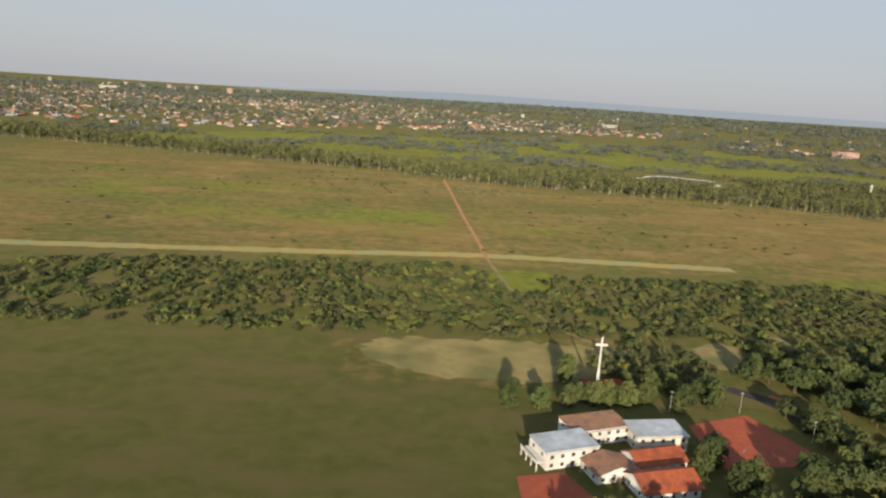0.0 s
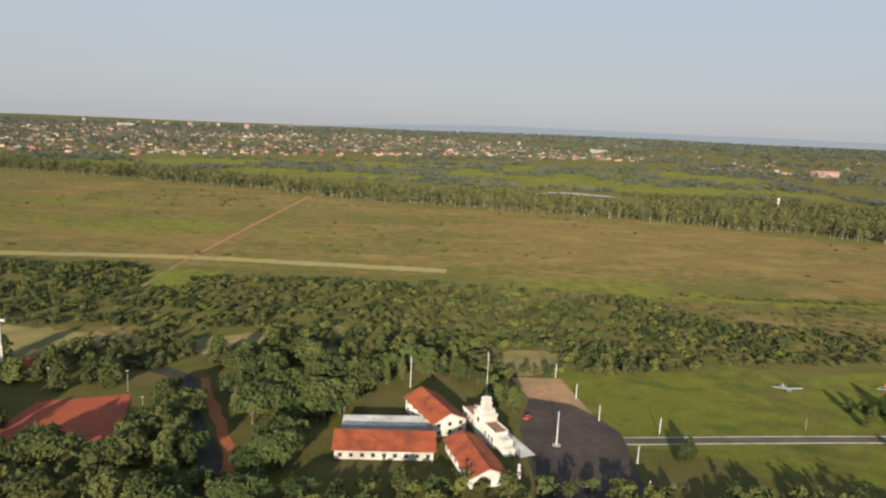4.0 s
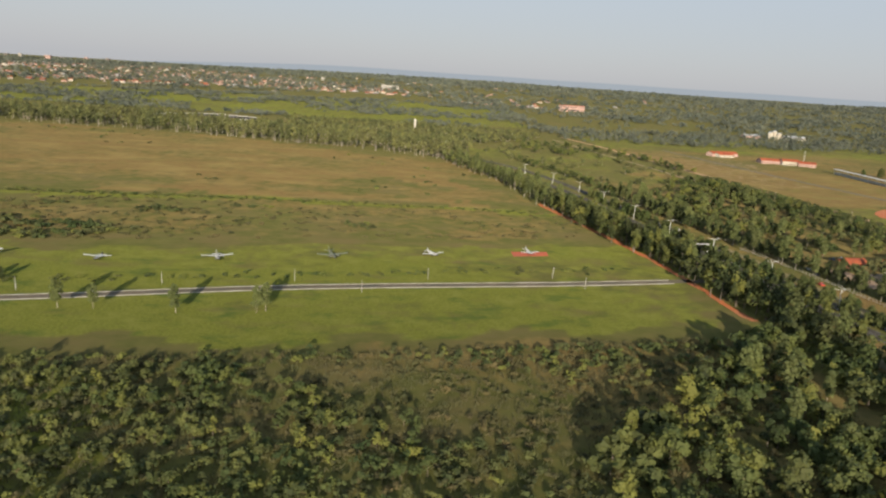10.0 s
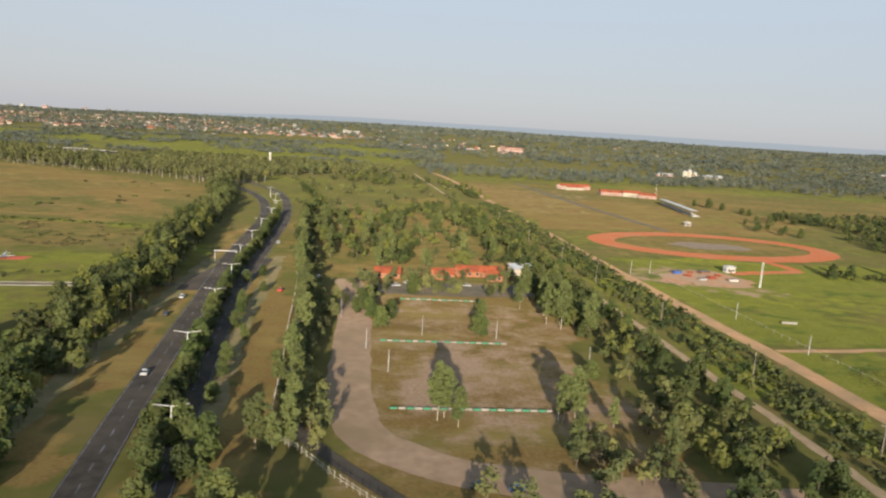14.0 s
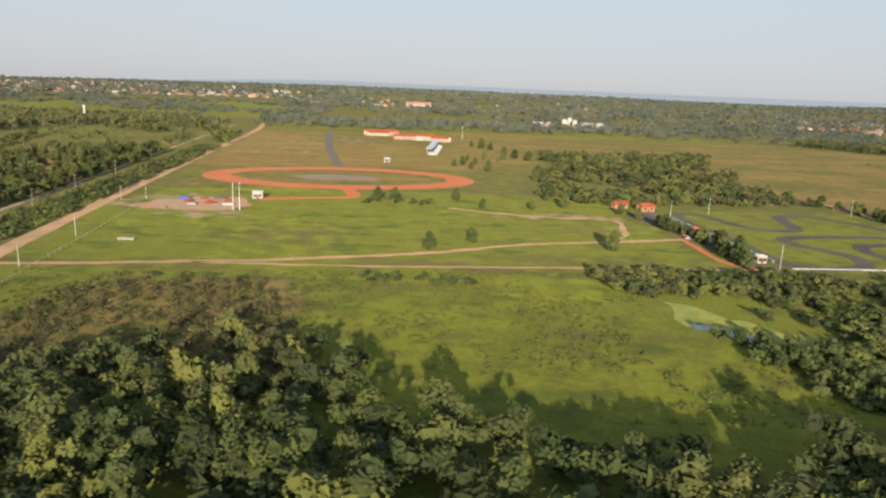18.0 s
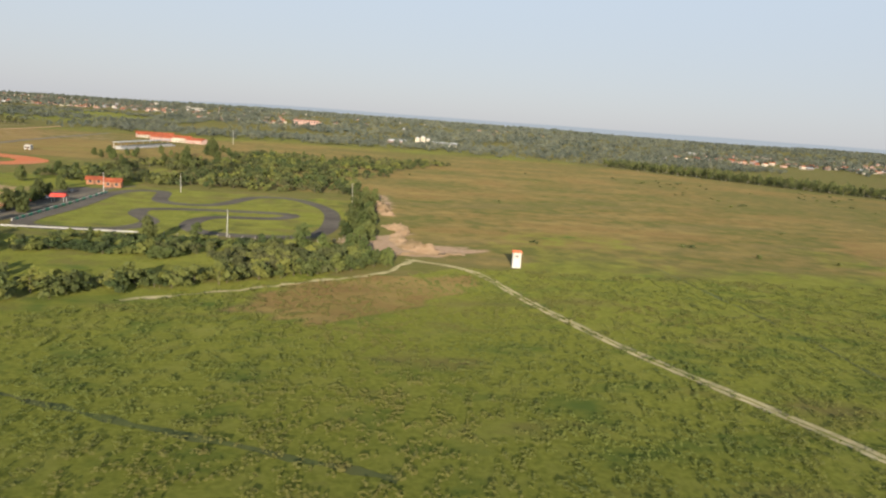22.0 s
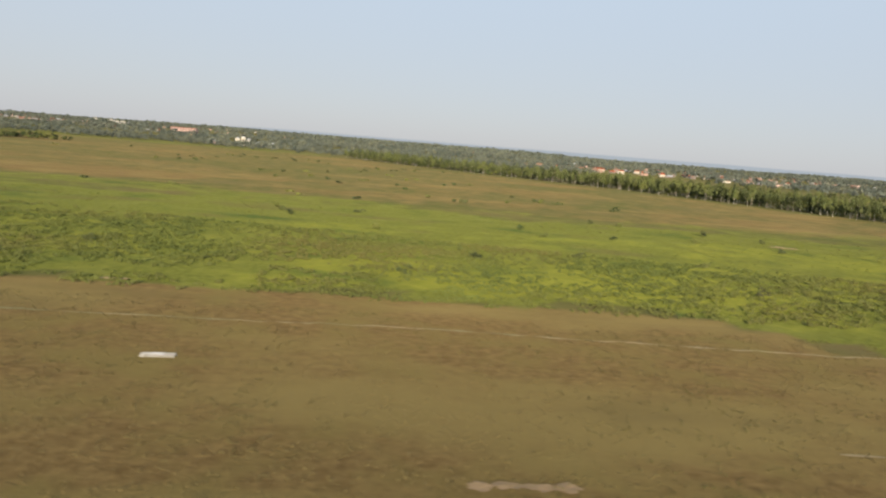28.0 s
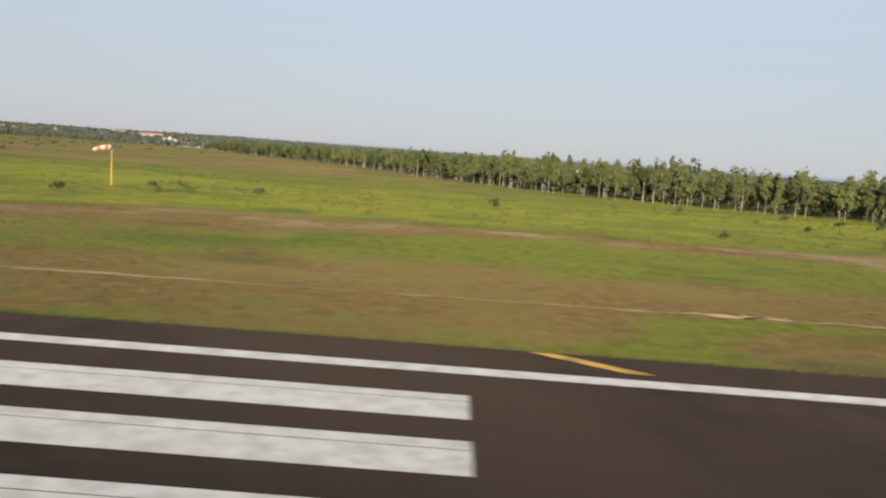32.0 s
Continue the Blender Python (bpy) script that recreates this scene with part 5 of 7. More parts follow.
woods("scrub", spots(16, [(1238, 376), (1275, 372), (1278, 396), (1240, 398)], seed=97), 2.6, 5.0, 60, 0.6, SHRUB, None, "clump of bushes on the sports field", "scrub", 97, 0.95, 3, inner=6)
woods("field_wood", spots(680, [(1340, 400), (1400, 390), (1520, 400), (1525, 470), (1560, 640), (1620, 760), (1420, 740), (1380, 560)], 45, 0.40, 42), 5.2, 7.5, 50, 1.1, SHRUB, BARK, "dark green wood between field and plain", "wood", 42, 0.86, 3, inner=6)
woods("scrub", spots(110, [(1560, 240), (2000, 250), (2150, 330), (1980, 720), (1560, 900)], 60, 0.62, 43), 1.2, 4.5, 20, 0.9, SHRUB, None, "scattered dark shrubs on the dry plain", "scrub", 43, 0.95, 2)
woods("scrub", spots(60, [(1900, 95), (2460, 95), (2460, 210), (1900, 220)], 40, 0.45, 44), 1.3, 2.4, 60, 0.4, SHRUB, None, "scattered dark shrubs in lush grass", "scrub", 44, 0.95, 3)
woods("tree_belt", spots(3300, [(-1100, 1420), (-660, 1265), (-370, 1185), (-85, 1085), (165, 975), (520, 895), (720, 812), (815, 740), (850, 830), (780, 930), (620, 1010), (360, 1090), (180, 1110), (-60, 1210), (-350, 1300), (-1050, 1530)], 60, 0.24, 45),
      14.5, 8.6, 32, 2.2, BELT_LEAF, PALE_BARK, "long belt of light green trees with pale trunks", "wood", 45, 0.75, 3)
woods("tree_belt", clear_of(spots(1500, [(620, 1010), (815, 860), (880, 960), (980, 1060), (1020, 1140), (850, 1230), (420, 1260), (200, 1150), (380, 1190), (600, 1190)], 80, 0.28, 46), 500, 1185, 135, 75), 9.0, 8.0, 24, 2.2, BELT_LEAF, PALE_BARK,
      "light green trees behind the belt", "wood", 46, 0.78, 3)
woods("hedges", spots(1500, [(-900, 1500), (300, 1300), (1100, 1250), (1150, 1980), (500, 2050), (-300, 1760)], 110, 0.52, 47), 6.5, 13.0, 40, 2.4, HAZED_LEAF, None, "dark hedges and copses between far meadows", "wood", 47, 0.9, 4, 0.34)
woods("tree_belt", spots(1200, [(1040, 1080), (1560, 1120), (1800, 1060), (1880, 1020), (2300, 1200), (2400, 1650), (1700, 1480), (1050, 1330)], 100, 0.40, 48), 9.5, 10.0, 40, 2.1, HAZED_LEAF, None, "woods beyond the sports field", "wood", 48, 0.85, 3, 0.3)
woods("far_wood", spots(7000, [(-3400, 1560), (-700, 1620), (500, 2050), (1150, 1990), (1500, 1480), (2600, 1560), (2700, 700), (6500, 900), (6500, 4700), (-3400, 4700)], 260, 0.40, 49), 11.0, 26.0, 18, 6.0, HAZED_LEAF, None,
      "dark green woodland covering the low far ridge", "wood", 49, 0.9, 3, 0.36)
woods("far_wood", spots(5200, [(-5000, 3700), (8000, 3700), (8000, 5700), (-5000, 5700)], 300, 0.12, 94), 13.0, 34.0, 12, 11.0, HAZED_LEAF, None, "dark green woodland along the crest of the far ridge", "wood", 94, 0.9, 3, 0.36)
woods("far_wood", spots(1900, [(1000, 1420), (2600, 1560), (2700, 760), (4600, 820), (4600, 2300), (1000, 2300)], 160, 0.46, 50), 11.0, 15.0, 36, 3.0, HAZED_LEAF, None, "dark green far woodland", "wood", 50, 0.9, 3, 0.34)
woods("scrub", spots(280, [(1690, 30), (1830, 30), (1820, 90), (1800, 146), (1740, 114), (1706, 98)], 12, 0.4, 58), 0.7, 2.4, 36, 0.36, LIGHT_SHRUB, None, "olive-brown bushes in dry sedge", "scrub", 58, 0.95, 3)
woods("marsh_plants", spots(6500, [(1790, 92), (1812, 84), (2060, 86), (2060, 128), (1850, 170), (1796, 165)], 12, 0.30, 109), 0.5, 1.9, 9, 0.33, MARSH_LEAF, None, "clumps of leafy green plants beside dry sedge", "marsh plants", 109, 0.95, 1)
tufts("brush_grass", spots(9500, [(430, 60), (845, 60), (838, 228), (700, 213), (560, 204), (430, 195)], 16, 0.15, 108), 0.9, 7, 0.75, 0.10, BRUSH, "tall dull olive-brown brush grass", "grass", 108)
tufts("reeds", spots(1500, [(1654, 58), (1700, 56), (1830, 58), (1820, 112), (1770, 112), (1712, 92), (1660, 80)], 8, 0.40, 56), 0.75, 9, 0.45, 0.07, REED, "clumps of tall rusty reeds", "reeds", 56)
tufts("dry_grass", spots(9000, [(1652, 22), (1654, 72), (1680, 86), (1712, 102), (1738, 118), (1802, 150), (1812, 100), (1822, 84), (1880, 80), (1900, 60), (1880, 22)], 9, 0.25, 51), 0.40, 6, 0.5, 0.06, STRAW, "clumps of tall dry brown grass", "grass", 51)
tufts("dry_grass", spots(6000, [(1860, 24), (2095, 24), (2110, 78), (1850, 80)], 12, 0.15, 57), 0.16, 5, 0.5, 0.05, STRAW, "short dry brown grass", "grass", 57)
tufts("edge_grass", np.c_[np.linspace(2004, 2420, 3400), 30.35 + 0.35 * (value_noise(np.linspace(2004, 2420, 3400), np.zeros(3400), 3.0, 5) - 0.5)], 0.12, 4, 0.18, 0.035, MARSH_LEAF, "ragged grass along the runway edge", "grass", 59)
tufts("rough_grass", spots(2200, [(2100, 31), (2330, 31), (2330, 82), (2050, 82)], 9, 0.40, 52), 0.13, 5, 0.4, 0.04, STRAW, "short dry tufts in mown grass", "grass", 52)
woods("marsh_plants", spots(9500, [(1386, 60), (1650, 40), (1654, 74), (1712, 105), (1790, 155), (1790, 210), (1560, 212), (1500, 180), (1424, 120)], 14, 0.16, 53), 0.7, 2.0, 11, 0.33, MARSH_LEAF, None, "low leafy green marsh plants", "marsh plants", 53, 0.95, 1)
woods("marsh_plants", spots(5200, [(1800, 86), (2480, 86), (2480, 212), (1800, 214)], 22, 0.45, 54), 0.26, 1.1, 8, 0.2, MARSH_LEAF, None, "low leafy green plants in lush grass", "marsh plants", 54, 0.95, 1)
woods("marsh_plants", clear_of(spots(3000, [(1125, 125), (1420, 115), (1400, 236), (1130, 230)], 22, 0.36, 55), 1345, 180, 24, 28), 0.7, 2.0, 14, 0.4, MARSH_LEAF, None, "low leafy green marsh plants", "marsh plants", 55, 0.95, 1)

# ---------------------------------------------------------------- buildings


def gable(w, d, h, rise, over, along_x=True, bm=None, thick=0.22):
    """A pitched roof slab of even thickness over a plan w by d whose eaves are at h."""
    bm = bm or bmesh.new()
    a, b = (w, d) if along_x else (d, w)
    prof = [(-b / 2 - over, h - rise * over / (b / 2)), (0, h + rise), (b / 2 + over, h - rise * over / (b / 2))]
    prof = prof + [(y, z + thick) for y, z in prof[::-1]]
    ends = []
    for x in (-a / 2 - over, a / 2 + over):
        ends.append([bm.verts.new((x, y, z) if along_x else (-y, x, z)) for y, z in prof])
    n = len(prof)
    for i in range(n):
        j = (i + 1) % n
        bm.faces.new((ends[0][i], ends[1][i], ends[1][j], ends[0][j]))
    for e in ends:
        bm.faces.new((e[0], e[1], e[4], e[5]))
        bm.faces.new((e[1], e[2], e[3], e[4]))
    bmesh.ops.recalc_face_normals(bm, faces=bm.faces[:])
    return bm


def gable_walls(w, d, h, rise, along_x=True):
    """Walls with the two gable triangles."""
    bm = bmesh.new()
    a, b = (w, d) if along_x else (d, w)
    prof = [(-b / 2, -0.1), (b / 2, -0.1), (b / 2, h), (0, h + rise), (-b / 2, h)]
    ends = [[bm.verts.new((x, y, z) if along_x else (-y, x, z)) for y, z in prof] for x in (-a / 2, a / 2)]
    for i in range(5):
        bm.faces.new((ends[0][i], ends[1][i], ends[1][(i + 1) % 5], ends[0][(i + 1) % 5]))
    bm.faces.new(ends[0][::-1])
    bm.faces.new(ends[1])
    bmesh.ops.recalc_face_normals(bm, faces=bm.faces[:])
    return bm


def add_window(parent, x, y, z, w, h, face, label="dark window in a pale frame"):
    """A framed window proud of a wall; face is the wall's outward side: x-, x+, y- or y+."""
    def slab(dw, dh, depth):
        if face[0] == "y":
            y0, y1 = (y - depth, y + 0.05) if face[1] == "-" else (y - 0.05, y + depth)
            return box(x - w / 2 - dw, x + w / 2 + dw, y0, y1, z - dh, z + h + dh)
        x0, x1 = (x - depth, x + 0.05) if face[1] == "-" else (x - 0.05, x + depth)
        return box(x0, x1, y - w / 2 - dw, y + w / 2 + dw, z - dh, z + h + dh)
    frame_part = part("window", slab(0.14, 0.14, 0.06), KERB, parent, label)
    part("pane", slab(0, 0, 0.09), DARK_GLASS, frame_part)


def house(name, label, cx, cy, w, d, h, rot, roof="gable", rise=2.2, wall=WHITE_WALL, top=TILE, over=0.6, axis_x=True, storeys=1, category="house", windows=True, group="", z=None):
    ob = thing(name, pose(cx, cy, float(land(cx, cy)) if z is None else z, 0, 0, rot), label, category, group)
    if roof == "gable":
        part("wall", gable_walls(w, d, h, rise, axis_x), wall, ob)
        part("roof", gable(w, d, h + 0.03, rise, over, axis_x), top, ob)
        ridge = rod((-w / 2 - over, 0, h + rise + 0.27), (w / 2 + over, 0, h + rise + 0.27), 0.16, seg=6) if axis_x else rod((0, -d / 2 - over, h + rise + 0.27), (0, d / 2 + over, h + rise + 0.27), 0.16, seg=6)
        part("ridge_cap", ridge, top, ob)
    else:
        part("wall", box(-w / 2, w / 2, -d / 2, d / 2, -0.1, h), wall, ob)
        part("parapet", box(-w / 2 - 0.12, w / 2 + 0.12, -d / 2 - 0.12, -d / 2 + 0.18, h, h + 0.55), wall, ob)
        bm = bmesh.new()
        v = [bm.verts.new(p) for p in ((-w / 2 - over, -d / 2 - over, h + 0.02), (w / 2 + over, -d / 2 - over, h + 0.02), (w / 2 + over, d / 2 + over, h + 0.02 + rise), (-w / 2 - over, d / 2 + over, h + 0.02 + rise))]
        v += [bm.verts.new(p.co + Vector((0, 0, 0.25))) for p in v]
        for f in ((3, 2, 1, 0), (4, 5, 6, 7), (0, 1, 5, 4), (1, 2, 6, 5), (2, 3, 7, 6), (3, 0, 4, 7)):
            bm.faces.new([v[i] for i in f])
        part("roof", bm, top, ob)
    if windows:
        for s in range(storeys):
            zz = 1.0 + s * h / storeys
            n = max(2, int(w / 3.6))
            for i in range(n):
                add_window(ob, -w / 2 + (i + 0.5) * w / n, -d / 2, zz, 1.2, 1.25, "y-")
            n = max(1, int(d / 4.5))
            for i in range(n):
                add_window(ob, -w / 2, -d / 2 + (i + 0.5) * d / n, zz, 1.2, 1.25, "x-")
        part("door", box(-0.55, 0.55, -d / 2 - 0.07, -d / 2 + 0.05, 0, 2.1), OLD_TILE, ob, "brown wooden door")
    return ob


# gardens under the approach
h1 = house("white_house", "white two-storey house with a grey sheet roof and a balcony", 66, 222, 21, 12.5, 6.2, 17, "flat", 0.6, WHITE_WALL, SHEET_ROOF, 0.4, storeys=2)
part("balcony", box(-14.2, -10.5, -6.0, 6.0, 2.9, 3.15), WHITE_WALL, h1)
for y in (-5.6, -1.9, 1.9, 5.6):
    part("balcony_post", box(-14.0, -13.7, y - 0.15, y + 0.15, -0.1, 2.9), WHITE_WALL, h1)
part("balcony_rail", box(-14.2, -14.05, -6.0, 6.0, 3.15, 4.1), KERB, h1)
house("flat_roofed_house", "white house with a weathered brown flat roof", 82, 239, 24, 13, 5.6, 17, "flat", 0.5, WHITE_WALL, OLD_TILE, 0.3, storeys=2)
house("white_house", "white house with a pale grey sheet roof", 104, 234, 20, 12, 5.8, 6, "flat", 0.8, CREAM_WALL, SHEET_ROOF, 0.5, storeys=2)
house("tiled_house", "white house with a bright orange tiled gable roof", 95, 203, 21, 13, 3.6, 12, rise=3.0, over=0.9)
house("tiled_house", "white house with a brown and orange tiled roof", 80, 212, 16, 11, 3.4, 14, rise=2.4, top=OLD_TILE, axis_x=False)
house("tiled_house", "low wing with a dull orange tiled roof", 98, 219, 20, 11, 3.4, 14, rise=2.6)
house("chapel", "small chapel with a dull red tiled roof under the cross", 98, 281, 19, 7, 3.0, 3, rise=2.2, top=CLAY, category="chapel")
cross = thing("cross", pose(93.4, 276, 0), "tall white concrete cross rising from the trees", "monument")
bm = rod((0, 0, -0.1), (0, 0, 12.5), 0.8, 0.5, 4)
part("pedestal", bm, WHITE_WALL, cross)
part("shaft", box(-0.36, 0.36, -0.32, 0.32, 12.5, 26.8, 0.06), WHITE_WALL, cross)
part("arm", box(-2.6, 2.6, -0.36, 0.36, 22.9, 23.8, 0.06), WHITE_WALL, cross)
for x, y in ((152, 263), (169, 238), (128, 214), (121, 262)):
    lampost = thing("floodlight_mast", pose(x, y, 0), "slim grey floodlight mast at the clay court", "lamp", "floodlights")
    part("mast", rod((0, 0, -0.1), (0, 0, 9), 0.14, 0.09), STEEL, lampost)
    part("lamp_head", box(-0.6, 0.6, -0.2, 0.2, 8.8, 9.2, 0.05), KERB, lampost)

# officers' house with the stepped white tower
house("tiled_house", "two-storey white house with an orange-red tiled roof", 275, 249, 13, 26, 5.6, 26, rise=3.0, axis_x=False, storeys=2, over=0.8)
house("tiled_house", "long white house with a red-orange tiled roof", 258.5, 223.5, 33, 14.5, 3.8, 3, rise=3.2, over=0.9)
house("flat_annex", "long low annex with a pale flat roof", 258, 238.5, 32, 8.5, 3.7, 4, "flat", 0.2, WHITE_WALL, CONCRETE, 0.2)
house("tiled_house", "white wing with an orange-red tiled hip", 289, 214.5, 12, 27, 3.8, 17, rise=2.6, axis_x=False, over=0.8)
tower = thing("stepped_tower", pose(297, 233, 0, 0, 0, -66), "white stepped art-deco entrance tower", "tower")
for x0, x1, y0, y1, z1 in ((-22, -11.5, -2.3, 2.3, 5.0), (-11.5, -4.6, -3.0, 3.0, 8.4), (-10.6, -5.4, -2.4, 2.4, 10.2), (-4.6, 4.2, -2.7, 2.7, 5.8), (4.2, 8.6, -1.6, 2.4, 4.6), (8.6, 11.0, -2.0, 2.0, 2.6)):
    part("block", box(x0, x1, y0, y1, -0.1, z1, 0.08), WHITE_WALL, tower)
part("roof_slab", box(-4.2, 3.8, -2.3, 2.3, 5.8, 5.95), OLD_TILE, tower, "dark flat roof behind a white parapet")
part("roof_slab", box(-21.6, -11.9, -1.9, 1.9, 5.0, 5.15), OLD_TILE, tower, "dark flat roof behind a white parapet")
for x0, x1, z0 in ((-22, -11.5, 5.0), (-4.6, 4.2, 5.8)):
    for y0, y1 in ((-2.75, -2.4), (2.4, 2.75)):
        part("parapet", box(x0, x1, y0, y1, z0 - 0.3, z0 + 0.5, 0.04), WHITE_WALL, tower)
part("cornice", box(-11.8, -4.3, -3.25, 3.25, 8.1, 8.5, 0.06), WHITE_WALL, tower)
for z0, z1, r in ((10.2, 12.0, 2.0), (12.0, 12.3, 2.25), (12.3, 13.6, 1.75), (13.6, 13.9, 2.0)):
    part("drum", rod((-8.0, 0, z0), (-8.0, 0, z1), r, r * 0.94, 18), WHITE_WALL, tower)
for x in (-20, -17, -14):
    add_window(tower, x, -2.3, 1.7, 1.0, 1.5, "y-")
for x in (-2.6, 0.2, 2.6):
    add_window(tower, x, -2.7, 1.7, 1.0, 2.0, "y-")
add_window(tower, -8.0, -3.0, 5.2, 1.6, 1.6, "y-")
part("pillar", rod((9.4, -1.2, -0.1), (9.4, -1.2, 5.4), 0.45, 0.35, 10), WHITE_WALL, tower)
part("pavement_slab", box(-6, 13, 3.1, 9.0, -0.05, 0.14), CONCRETE, tower)
flag = thing("flagpole", pose(319, 233, 0), "tall white flagpole on a round plinth", "pole")
part("plinth", rod((0, 0, 0.05), (0, 0, 0.5), 1.5, 1.4, 14), KERB, flag)
part("pole", rod((0, 0, 0.5), (0, 0, 13), 0.24, 0.10), POLE_WHITE, flag)
statue = thing("pillar", pose(303, 208, 0), "small white garden pillar on the lawn", "pillar")
part("shaft", rod((0, 0, -0.1), (0, 0, 5), 0.7, 0.4, 10), WHITE_WALL, statue)


def slim_pole(x, y, h, material, label, group, r=0.14, cross_arm=False):
    ob = thing("pole", pose(x, y, float(land(x, y)), 0, 0, (x * 37) % 360), label, "pole", group)
    part("shaft", rod((0, 0, -0.1), (0, 0, h), r, r * 0.6), material, ob)
    if cross_arm:
        part("cross_arm", box(-1.1, 1.1, -0.07, 0.07, h - 0.5, h - 0.35), WOOD_POLE, ob)
        for sx in (-0.9, 0, 0.9):
            part("insulator", rod((sx, 0, h - 0.35), (sx, 0, h - 0.12), 0.06), KERB, ob)
    else:
        part("cap", rod((0, 0, h), (0, 0, h + 0.12), r * 0.9, r * 0.5), material, ob)
    return ob


for x, y, h in ((264, 282, 14), (296, 274, 20)):
    slim_pole(x, y, h, POLE_WHITE, "tall thin white radio mast above trees", "masts", 0.16)
for x, y in ((329, 302), (334, 278), (339, 256), (360, 247), (345, 222), (342, 198)):
    slim_pole(x, y, 6.5, POLE_WHITE, "white painted post beside the parking area", "white posts", 0.18)
for x, y in ((420, 257), (470, 262), (520, 267), (570, 270), (620, 281), (672, 289), (730, 296), (790, 303), (500, 246), (600, 262), (700, 275), (800, 286)):
    slim_pole(x, y, 5.0, CONCRETE, "thin pale post along the driveway", "driveway posts", 0.13)
for x, y in ((1130, 187), (1134, 145), (1126, 281), (1124, 374), (1128, 232), (1112, 372)):
    slim_pole(x, y, 7.5, CONCRETE, "pale concrete pole beside the dirt road", "dirt road poles", 0.17)
for x, y in ((1087, 270), (1082, 342), (1079, 398), (1091, 205), (1094, 150), (1075, 470), (1070, 560), (1097, 100)):
    slim_pole(x, y, 9.0, WOOD_POLE, "grey power pole with a cross arm", "power poles", 0.18, True)
for x, y in ((985, 242), (1012, 240), (1038, 212), (972, 203), (1016, 168), (1041, 262), (965, 225), (955, 262), (1030, 300)):
    slim_pole(x, y, 7.0, CONCRETE, "thin pale lamp pole in the park", "park poles", 0.13)

# avenue lamps, barrier and fence
lamp = None
for x, y in ((929, 100), (922, 152), (911.5, 207), (907.5, 262), (904.5, 308), (899.5, 356), (897, 405), (894.5, 455), (893, 510), (890, 560), (882, 610), (870, 665)):
    m = pose(x, y, 0.02, 0, 0, 6)
    if lamp is None:
        lamp = thing("street_lamp", m, "tall pale street lamp with two arms on the median", "street lamp", "avenue lamps")
        part("pole", rod((0, 0, -0.1), (0, 0, 9.4), 0.17, 0.10), POLE_WHITE, lamp)
        for s in (-1, 1):
            arm = part("arm", rod((0, 0, 9.3), (s * 3.0, 0, 9.75), 0.08, 0.06), POLE_WHITE, lamp)
            part("lamp_head", box(min(s * 2.9, s * 4.0), max(s * 2.9, s * 4.0), -0.22, 0.22, 9.68, 9.9, 0.05), KERB, arm)
    else:
        copy_thing(lamp, m)
gantry = thing("road_gantry", pose(892, 357, 0, 0, 0, 4), "white gantry with a sign over the carriageway", "gantry")
for x in (-5.2, 5.2):
    part("post", rod((x, 0, -0.1), (x, 0, 6.0), 0.11), POLE_WHITE, gantry)
part("beam", box(-5.6, 5.6, -0.12, 0.12, 5.9, 6.15), POLE_WHITE, gantry)
fence = thing("park_fence", pose(0, 0, 0), "white post-and-rail park fence", "fence")
fp = smooth_line([(926, 372), (932.4, 314), (936.7, 245), (939.8, 205), (942, 168), (946, 155), (950.4, 150), (959.4, 137.5), (968, 127), (980, 112), (994, 94)], 2.2)
for a, b in zip(fp, fp[1:]):
    part("fence_post", box(a[0] - 0.07, a[0] + 0.07, a[1] - 0.07, a[1] + 0.07, -0.1, 1.9), KERB, fence)
    bm = rod((a[0], a[1], 1.5), (b[0], b[1], 1.5), 0.04, seg=4)
    part("rail", rod((a[0], a[1], 0.7), (b[0], b[1], 0.7), 0.04, seg=4, bm=bm), CONCRETE, fence)
for y, x0, x1, z in ((294, 979, 1014, 0), (234, 970, 1015, 0), (175, 972, 1017, 0)):
    row = thing("parking_divider", pose(0, y, 0), "low green and white block divider in the parking lot", "divider", "parking dividers")
    n = int((x1 - x0) / 2.2)
    for i in range(n):
        x = x0 + (x1 - x0) * i / n
        part("block", box(x, x + 1.9, -0.25, 0.25, -0.05, 0.5, 0.05), KERB if i % 2 else GREEN_PAINT, row)
for x, y, w, d, rot in ((974, 338, 12, 8, 4), (1002, 340, 10, 8, 6), (1022, 350, 24, 9, 5), (1028, 340, 8, 7, 5)):
    house("park_kiosk", "low park building with an orange tiled roof", x, y, w, d, 3.0, rot, rise=1.9, wall=ORANGE_WALL, category="kiosk", group="park buildings")
house("white_shelter", "open shelter with a pale sheet roof", 1046, 358, 12, 8, 3.2, 10, "flat", 1.6, CREAM_WALL, SHEET_ROOF, 0.5, category="shelter", windows=False)


# ---------------------------------------------------------------- vehicles


